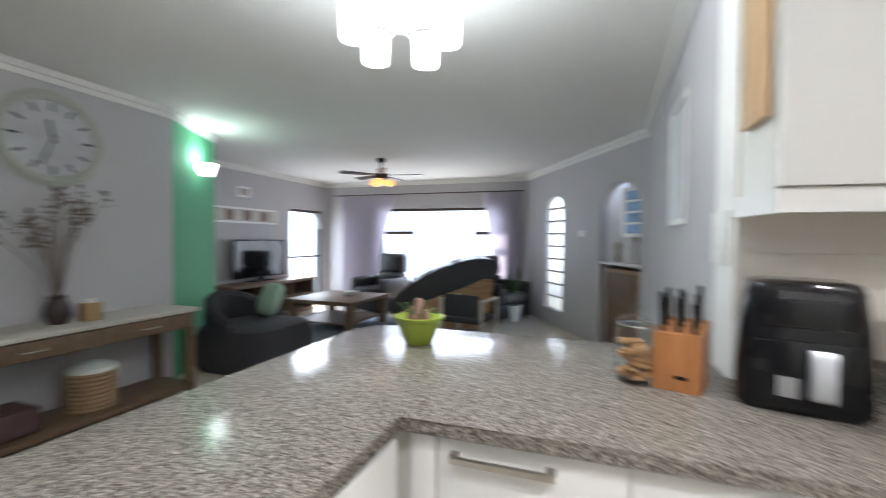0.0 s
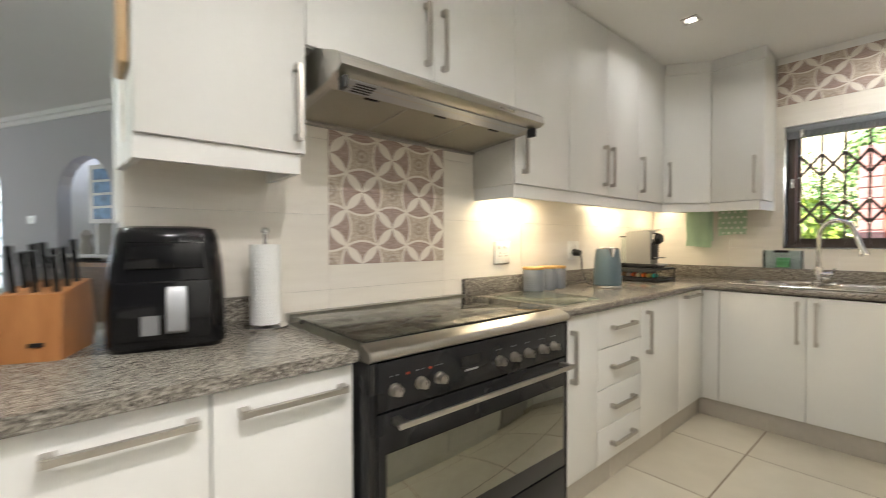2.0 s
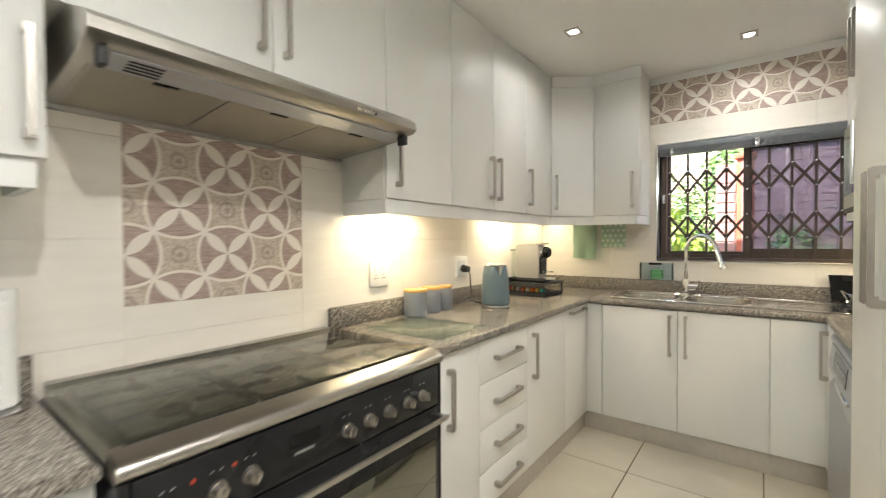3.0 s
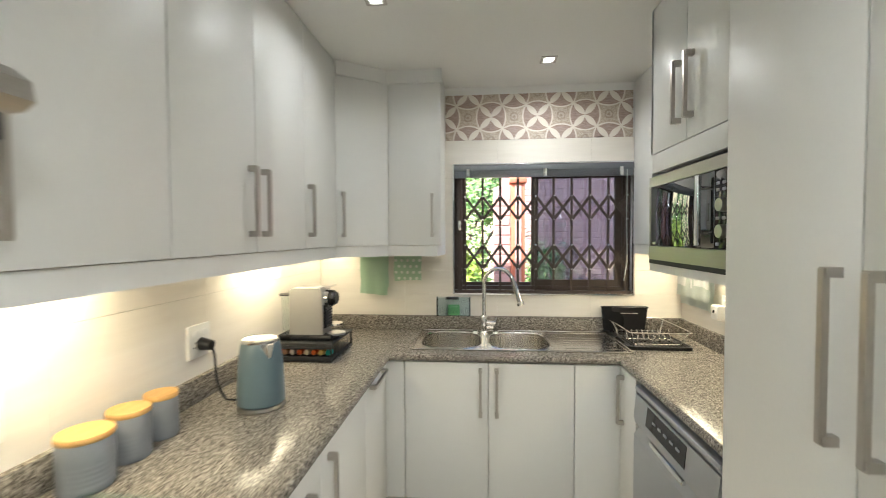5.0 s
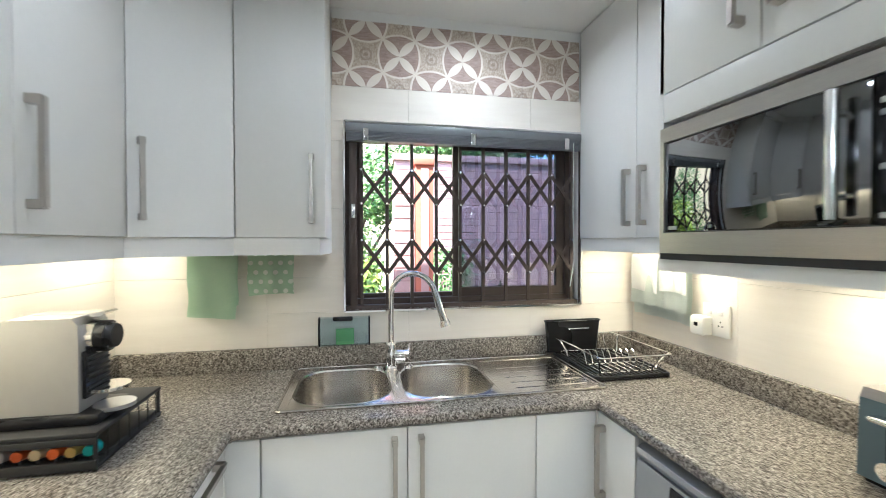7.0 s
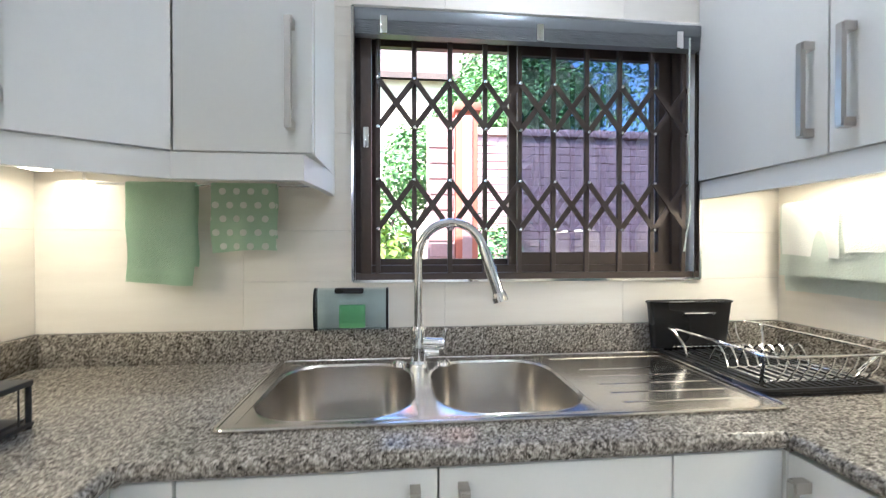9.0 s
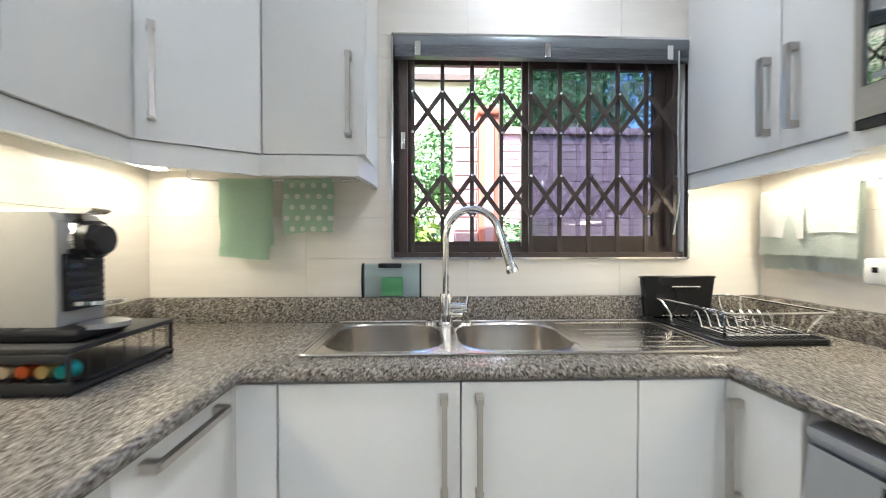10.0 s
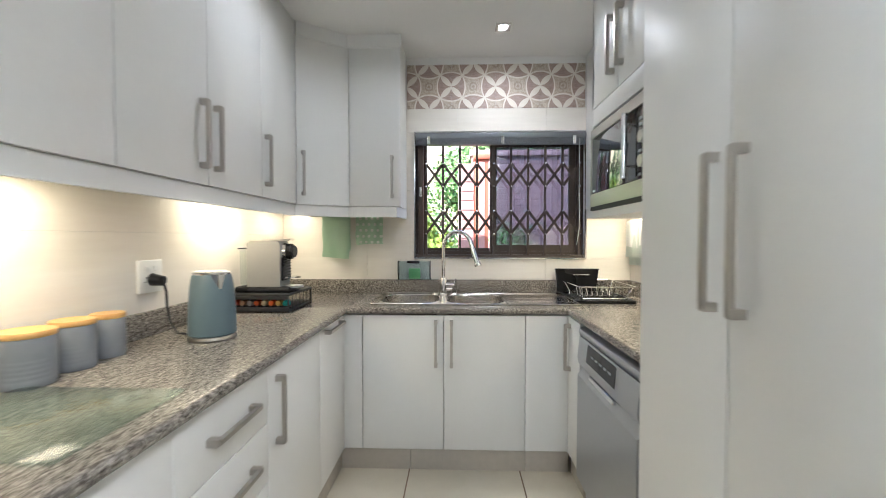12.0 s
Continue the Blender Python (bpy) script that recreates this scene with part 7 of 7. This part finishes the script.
def arch_fill(u0, w, h0, h1):
    """The wall's corners over an arched opening."""
    bm = B()
    n = 12
    base = Vector((EX, BACK, 0)) + dd * u0
    for k in range(n):
        xs = [w * (0.5 - 0.5 * math.cos(math.pi * j / n)) for j in (k, k + 1)]
        zs = [h0 + (h1 - h0) * math.sin(math.pi * j / n) for j in (k, k + 1)]
        p, q = base + dd * xs[0], base + dd * xs[1]
        vs = []
        for o in (Vector(), dn * (THIN - 0.001)):
            vs.append([bm.verts.new((p.x + o.x, p.y + o.y, zs[0])), bm.verts.new((q.x + o.x, q.y + o.y, zs[1])), bm.verts.new((q.x + o.x, q.y + o.y, h1 + 0.001)), bm.verts.new((p.x + o.x, p.y + o.y, h1 + 0.001))])
        a, c = vs
        bm.faces.new(a[::-1]), bm.faces.new(c)
        for j in range(4):
            bm.faces.new((a[j], a[(j + 1) % 4], c[(j + 1) % 4], c[j]))
    return bm


structure("trim_arch_blocks", arch_fill(0.82, 0.62, 1.78, 2.0), M["grey"], "rounded arch head over the glass blocks", "wall")
structure("trim_arch_niche", arch_fill(2.42, 0.80, 1.66, 2.0), M["grey"], "rounded arch head over the niche", "wall")

# niche with shelves
nb0 = Vector((EX, BACK, 0)) + dd * 2.42


def along(u0, u1, v0, v1, z0, z1):
    """A box on the diagonal wall: along it, into it, and up."""
    p, q = nb0 + dd * u0, nb0 + dd * u1
    return prism(B(), [(p.x + dn.x * v0, p.y + dn.y * v0), (q.x + dn.x * v0, q.y + dn.y * v0), (q.x + dn.x * v1, q.y + dn.y * v1), (p.x + dn.x * v1, p.y + dn.y * v1)], z0, z1)


structure("niche_back", along(-0.05, 0.85, T + 0.16, T + 0.20, 0, 2.2), M["white"], "pale plaster back of the arched niche", "wall")
structure("niche_side", along(-0.05, -0.005, THIN, T + 0.16, 0, 2.2), M["white"], "pale plaster side of the arched niche", "wall")
structure("niche_side_far", along(0.805, 0.85, THIN, T + 0.16, 0, 2.2), M["white"], "pale plaster side of the arched niche", "wall")
sh = thing("niche_shelf", nb0, "white shelf across the arched niche", "shelf")
part("board", along(0.002, 0.798, 0.02, T + 0.15, 1.03, 1.06), M["white"], sh)
dx_ = thing("display_cabinet", nb0 + Vector((0, 0, 1.06)), "white wall cabinet with a blue framed print", "cabinet")
part("case", along(0.38, 0.78, 0.06, T + 0.12, 1.36, 1.92), M["white"], dx_)
blue = surface("blue_print", (0.16, 0.30, 0.50), 0.5, vary=0.5, grain=12, blotch=6)
for k in range(4):
    part("print", along(0.46, 0.72, 0.050, 0.058, 1.40 + k * 0.125, 1.50 + k * 0.125), blue, dx_)
part("bracket", along(0.40, 0.44, 0.10, T + 0.12, 1.06, 1.36), M["white"], dx_)
part("bracket", along(0.72, 0.76, 0.10, T + 0.12, 1.06, 1.36), M["white"], dx_)
ornament = thing("ornament", nb0 + dd * 0.2 + Vector((0, 0, 1.06)), "small grey ornament on the niche shelf", "ornament")
oc = nb0 + dd * 0.22 + dn * 0.12
part("figure", lathe(B(), (oc.x, oc.y, 1.0605), [(0.0, 0.0), (0.05, 0.0), (0.06, 0.05), (0.035, 0.13), (0.05, 0.19), (0.02, 0.24), (0.0, 0.24)], 18), M["plinth"], ornament)
ws = thing("wooden_chest", nb0, "tan wooden chest standing in the niche", "chest")
part("body", along(0.10, 0.70, 0.05, T + 0.12, 0.0, 0.98), tanwood, ws)
part("door", along(0.13, 0.67, 0.035, 0.049, 0.06, 0.94), M["oak"], ws)

# framed picture near the kitchen
framed("picture", "y", 0.775, -1, 1.98, 2.44, 1.41, 2.10, "tall white-framed picture on the pale wall", M["white"], surface("pale_print", (0.60, 0.64, 0.66), 0.4, vary=0.15, grain=8))
sw = thing("wall_plate", (EX, BACK, 1.38), "white double light switch on the grey wall", "light switch")
p = Vector((EX, BACK, 0)) + dd * 1.92
q = p + dd * 0.13
part("plate", prism(B(), [(p.x, p.y), (q.x, q.y), (q.x - dn.x * 0.008, q.y - dn.y * 0.008), (p.x - dn.x * 0.008, p.y - dn.y * 0.008)], 1.37, 1.45), M["plastic"], sw)
for k in (0.025, 0.075):
    a = p + dd * k - dn * 0.008
    c = a + dd * 0.03
    part("rocker", prism(B(), [(a.x, a.y), (c.x, c.y), (c.x - dn.x * 0.004, c.y - dn.y * 0.004), (a.x - dn.x * 0.004, a.y - dn.y * 0.004)], 1.395, 1.425), M["white"], sw)

# White panel box of unknown use; its two raised pieces are invented.
pb = thing("wall_plate", (0.706, 1.215, 1.24), "large white panel box on the wall end", "light switch")
part("plate", box(0.703, 0.7145, 1.130, 1.295, 1.240, 1.420, bevel=0.003), M["plastic"], pb)
for k in range(2):
    part("rocker", box(0.700, 0.7035, 1.158 + k * 0.060, 1.204 + k * 0.060, 1.290, 1.370, bevel=0.001), M["white"], pb)

# tall plant beside the glass blocks
tpn = thing("potted_plant", (-0.85, 6.35, 0), "tall upright green plant in a white pot", "plant")
part("pot", lathe(B(), (-0.85, 6.35, 0), [(0.0, 0.0), (0.11, 0.0), (0.14, 0.24), (0.145, 0.26), (0.125, 0.26), (0.10, 0.22), (0.0, 0.22)], 24), M["plastic"], tpn)
rnd = random.Random(2)
for k in range(16):
    a, l = rnd.uniform(0, 6.28), rnd.uniform(0.45, 0.75)
    s = rnd.uniform(0.03, 0.12)
    b0_ = Vector((-0.85 + 0.04 * math.cos(a), 6.35 + 0.04 * math.sin(a), 0.22))
    tip = b0_ + Vector((s * math.cos(a), s * math.sin(a), l))
    side = Vector((-math.sin(a), math.cos(a), 0)) * 0.028
    mid = (b0_ + tip) / 2
    bm = B()
    v = [bm.verts.new(t) for t in (b0_ - side * 0.5, mid - side, tip, mid + side, b0_ + side * 0.5)]
    bm.faces.new(v)
    bmesh.ops.solidify(bm, geom=bm.faces[:], thickness=0.004)
    part("leaf", bm, leafm, tpn)

# daylight through the lounge openings
area("window_daylight", (-2.48, BACK + 0.05, 1.2), (-2.48, 0.0, 0.9), 2.4, 5.0, (0.92, 0.96, 1.0), 1.4)
area("door_daylight", (TVW - 0.05, 6.58, 1.0), (0.0, 5.5, 0.8), 0.9, 3.5, (0.92, 0.96, 1.0), 1.6)

# Glowing panels added outside so the openings burn out to white.
distance = glowing("daylight_glow", (0.93, 0.97, 1.0), 0.19)
structure("backdrop", box(-14.0, 6.0, 12.0, 12.1, -0.04, 5.5), distance, "added glowing panel, daylight white, beyond the lounge window", "backdrop")
structure("backdrop_side", box(-10.1, -10.0, -2.0, 11.9, -0.04, 5.5), distance, "added glowing panel, daylight white, beyond the glass door", "backdrop")

# ---- outside ----
grass = surface("garden_ground", (0.07, 0.075, 0.035), 0.95, vary=0.5, grain=20, relief=0.8, blotch=1.0)
bm = B()
S = 400.0
for a in ((-S, -5.3, -S, S), (SINK + T, S, -S, S), (-5.3, SINK + T, 7.45, S), (-5.3, SINK + T, -S, -3.42)):
    bx(bm, *a, -0.30, -0.04)
structure("ground", bm, grass, "garden soil and grass round the house", "ground")
pink = surface("pink_brick_paint", (0.47, 0.26, 0.225), 0.8, vary=0.10, grain=60, relief=0.4)
orange = surface("terracotta_paint", (0.46, 0.125, 0.065), 0.75, vary=0.08, grain=40, relief=0.3)
mortar = surface("pink_mortar", (0.43, 0.235, 0.205), 0.9, vary=0.1)

pi = thing("gate_pillar", (5.36, -0.316, -0.04), "terracotta painted garden pillar with a cap", "pillar")
part("shaft", box(5.30, 5.42, -0.378, -0.257, -0.04, 1.96, bevel=0.006), orange, pi)
part("strip", box(5.294, 5.30, -0.345, -0.292, -0.04, 1.94), pink, pi)
part("cap", box(5.28, 5.44, -0.392, -0.245, 1.962, 2.01, bevel=0.008), orange, pi)

bw_ = thing("garden_wall", (7.5, -1.4, -0.04), "pink painted brick garden wall with a coping", "wall")
part("core", box(7.508, 7.66, -3.4, -0.30, -0.04, 2.42), mortar, bw_)
part("coping", box(7.46, 7.74, -3.42, -0.28, 2.42, 2.50, bevel=0.008), pink, bw_)
brick = mesh_of("brick", box(-0.03, 0.0, -0.111, 0.111, -0.037, 0.037, bevel=0.004, seg=1), pink)
for r in range(19):
    for c in range(12):
        y = -0.42 - 0.232 * c - (0.116 if r % 2 else 0.0)
        ob = new("brick", brick)
        ob.parent = bw_
        ob.matrix_basis = pose(7.53 - 7.5, y + 1.4, 0.84 + r * 0.084 + 0.04)
sw_ = thing("garden_wall", (5.38, -0.18, -0.04), "pink painted brick side wall beside the pillar", "wall")
part("core", box(5.317, 5.45, -0.253, -0.108, -0.04, 1.93), mortar, sw_)
brick2 = mesh_of("brick", box(-0.018, 0.0, -0.068, 0.068, -0.037, 0.037, bevel=0.004, seg=1), pink)
for r in range(22):
    ob = new("brick", brick2)
    ob.parent = sw_
    ob.matrix_basis = pose(5.33 - 5.38, -0.181 + 0.18 + (0.004 if r % 2 else -0.003), 0.08 + r * 0.084)

ns = thing("neighbour_house", (11, 1.5, -0.04), "ochre neighbouring house with a tiled roof edge", "house")
ochre = surface("ochre_plaster", (0.72, 0.58, 0.36), 0.85, vary=0.1, relief=0.3)
part("wall", box(10.6, 15.0, -3.0, 6.0, -0.04, 4.2), ochre, ns)
part("roof", prism(B(), [(10.4, 4.16), (12.8, 6.3), (15.2, 4.16), (15.2, 4.26), (12.8, 6.42), (10.4, 4.26)], -3.3, 6.4, "y"), surface("brown_roof", (0.12, 0.075, 0.05), 0.8, vary=0.3, relief=0.6), ns)


def leaf_cloud(bm, centre, size, count, leaf, rnd, upper=0.0):
    """Small folded leaves over an uneven ellipsoid."""
    c = Vector(centre)
    for _ in range(count):
        d = Vector((rnd.gauss(0, 1), rnd.gauss(0, 1), rnd.gauss(0, 1))).normalized()
        r = 0.62 + 0.38 * rnd.random() + 0.18 * noise.noise(d * 2.3 + c)
        p = c + Vector((d.x * size[0], d.y * size[1], d.z * size[2])) * r
        n = (d + Vector((rnd.uniform(-0.8, 0.8), rnd.uniform(-0.8, 0.8), rnd.uniform(-0.2, 1.0)))).normalized()
        t = n.orthogonal().normalized()
        t = (Matrix.Rotation(rnd.uniform(0, 6.28), 3, n) @ t)
        s = n.cross(t)
        l = leaf * rnd.uniform(0.6, 1.3)
        v = [bm.verts.new(p), bm.verts.new(p + t * l * 0.5 + s * l * 0.28 + n * l * 0.08), bm.verts.new(p + t * l), bm.verts.new(p + t * l * 0.5 - s * l * 0.28 + n * l * 0.08)]
        bm.faces.new((v[0], v[1], v[2]))
        bm.faces.new((v[0], v[2], v[3]))


def leaf_material(name, dark, light):
    g = Nodes(name)
    geo = g.node("ShaderNodeNewGeometry")
    n = g.noise(g.coords(), 30.0, 2.0)
    s = g.math("ADD", g.math("MULTIPLY", geo.outputs["Random Per Island"], 0.7), g.math("MULTIPLY", n, 0.3))
    g.bsdf.inputs["Subsurface Weight"].default_value = 0.0
    return g.done(g.ramp(s, (0.15, dark), (0.85, light)), 0.5)


hedgem = leaf_material("hedge_leaves", (0.05, 0.12, 0.03), (0.20, 0.35, 0.08))
limem = leaf_material("lime_leaves", (0.13, 0.22, 0.02), (0.36, 0.45, 0.06))
fernm = leaf_material("fern_leaves", (0.03, 0.10, 0.06), (0.09, 0.22, 0.12))
bark = surface("bark", (0.10, 0.07, 0.05), 0.9, vary=0.3, relief=0.8)
rnd = random.Random(21)


def bush(label, place, clumps, count, leaf, material, name="shrub", cat="shrub"):
    ob = thing(name, place, label, cat)
    bm = B()
    for k in range(5):
        a = k * 1.26
        tube(bm, [Vector(place), Vector(place) + Vector((0.06 * math.cos(a), 0.06 * math.sin(a), 0.3)), Vector(clumps[k % len(clumps)][0])], 0.018, 6)
    part("stems", bm, bark, ob)
    verts = B()
    for c, s in clumps:
        leaf_cloud(verts, c, s, count, leaf, rnd)
    me = bpy.data.meshes.new("leaves")
    verts.to_mesh(me)
    verts.free()
    me.materials.append(material)
    lv = new("leaves", me)
    lv.parent = ob
    lv.matrix_basis = Matrix.Translation(-Vector(place))
    tagged(lv, "many small green leaves", "", "", "stuff")
    return ob


bush("tall dense climbing hedge of small green leaves", (8.0, 0.6, -0.04), [((8.0, 0.35, 1.2), (0.5, 0.55, 0.9)), ((8.1, -0.15, 2.2), (0.5, 0.45, 0.55)), ((8.3, -1.0, 2.85), (0.5, 0.75, 0.5)), ((8.9, -1.2, 3.3), (0.5, 0.7, 0.5)), ((8.2, 0.9, 1.5), (0.5, 0.7, 1.0)), ((8.4, -1.7, 2.95), (0.5, 0.9, 0.5)), ((8.9, -1.8, 3.45), (0.5, 0.9, 0.5)), ((9.0, -2.6, 3.6), (0.5, 0.8, 0.8)), ((9.0, -3.4, 3.0), (0.5, 0.8, 1.2)), ((9.0, -1.4, 3.7), (0.5, 0.6, 0.7)), ((8.2, 1.8, 1.2), (0.6, 0.8, 1.1)), ((7.9, 0.25, 0.4), (0.4, 0.5, 0.6))], 2600, 0.07, hedgem, "hedge", "hedge")
bush("bright lime green shrub below the kitchen window", (5.85, 0.16, -0.04), [((5.85, 0.10, 0.95), (0.30, 0.16, 0.42)), ((5.9, 0.38, 1.20), (0.3, 0.28, 0.45)), ((5.8, 0.12, 0.5), (0.3, 0.25, 0.4))], 750, 0.085, limem)
bush("dark green garden shrub behind the lime shrub", (6.6, 0.75, -0.04), [((6.6, 0.70, 1.2), (0.4, 0.35, 0.7)), ((6.7, 0.95, 2.0), (0.4, 0.4, 0.6)), ((6.6, 0.3, 0.6), (0.4, 0.4, 0.5))], 1300, 0.06, hedgem)

bush("dark green garden shrub under the fern", (6.3, -0.75, -0.04), [((6.4, -0.85, 0.55), (0.3, 0.4, 0.5)), ((6.45, -0.7, 1.05), (0.25, 0.25, 0.4)), ((6.5, -1.3, 0.5), (0.3, 0.4, 0.5))], 900, 0.06, hedgem)

fe = thing("fern", (6.9, -0.85, -0.04), "feathery green fern in front of the brick wall", "fern")
for k in range(16):
    a = rnd.uniform(0, 6.28)
    l = rnd.uniform(0.5, 0.85)
    h = rnd.uniform(1.0, 1.75)
    bm = B()
    for i in range(13):
        f = i / 12
        p = Vector((6.9 + math.cos(a) * l * f, -0.85 + math.sin(a) * l * f * 0.7, 0.1 + h * math.sin(f * 2.3) * 0.95))
        w = 0.11 * math.sin(math.pi * (0.12 + 0.88 * f)) + 0.01
        side = Vector((-math.sin(a), math.cos(a), 0.1))
        for s in (-1, 1):
            t = p + side * s * w + Vector((math.cos(a), math.sin(a), 0)) * 0.03
            e = Vector((math.cos(a), math.sin(a), 0.2)) * 0.020
            bm.faces.new([bm.verts.new(v) for v in (p - e * 0.5, t, p + e)])
    ob = part("frond", bm, fernm, fe)

# tree outside the lounge window
for x, y, r in ((2.6, 9.4, 1.3),):
    tree = thing("tree", (x, y, -0.04), "green garden tree with an uneven leafy crown", "tree")
    bm = B()
    tube(bm, [(x, y, -0.04), (x + 0.05, y, 0.8), (x, y + 0.05, 1.7)], 0.11, 8)
    for k in range(5):
        a = k * 1.26
        tube(bm, [(x, y, 1.4), (x + 0.5 * math.cos(a), y + 0.5 * math.sin(a), 2.1), (x + r * 0.7 * math.cos(a), y + r * 0.7 * math.sin(a), 2.6)], 0.045, 6)
    part("trunk", bm, bark, tree)
    verts = B()
    for k in range(6):
        a = k * 1.05
        leaf_cloud(verts, (x + r * 0.55 * math.cos(a), y + r * 0.55 * math.sin(a), 2.4 + 0.5 * (k % 2)), (r * 0.5, r * 0.5, r * 0.38), 500, 0.16, rnd)
    me = bpy.data.meshes.new("crown")
    verts.to_mesh(me)
    verts.free()
    me.materials.append(hedgem)
    cr = new("crown", me)
    cr.parent = tree
    cr.matrix_basis = Matrix.Translation((-x, -y, 0.04))

# ---- floor tiles ----
floor = bpy.data.objects["floor"]
ft = mesh_of("tile", box(-0.2965, 0.2965, -0.2965, 0.2965, -0.010, 0.0, bevel=0.001, seg=1), M["floor"])
GX0, GY0 = 3.379, 0.160
made = 0
rest = B()
for i in range(-15, 3):
    for j in range(-7, 13):
        x, y = GX0 + (i + 0.5) * 0.6, GY0 + (j + 0.5) * 0.6
        if x > SINK + 0.2 or x < -5.1 or y < -3.3 or y > 7.4:
            continue
        if -1.6 < y < 3.4 and x > -3.6:
            ob = new("tile", ft)
            ob.parent = floor
            ob.location = (x, y, 0)
        else:
            bx(rest, x - 0.2985, x + 0.2985, y - 0.2985, y + 0.2985, -0.010, 0.0)
far = new("floor_tiles", mesh_of("floor_tiles", rest, M["floor"], smooth=False))
far.parent = floor
tagged(far, "beige glazed floor tiles", "", "", "stuff")
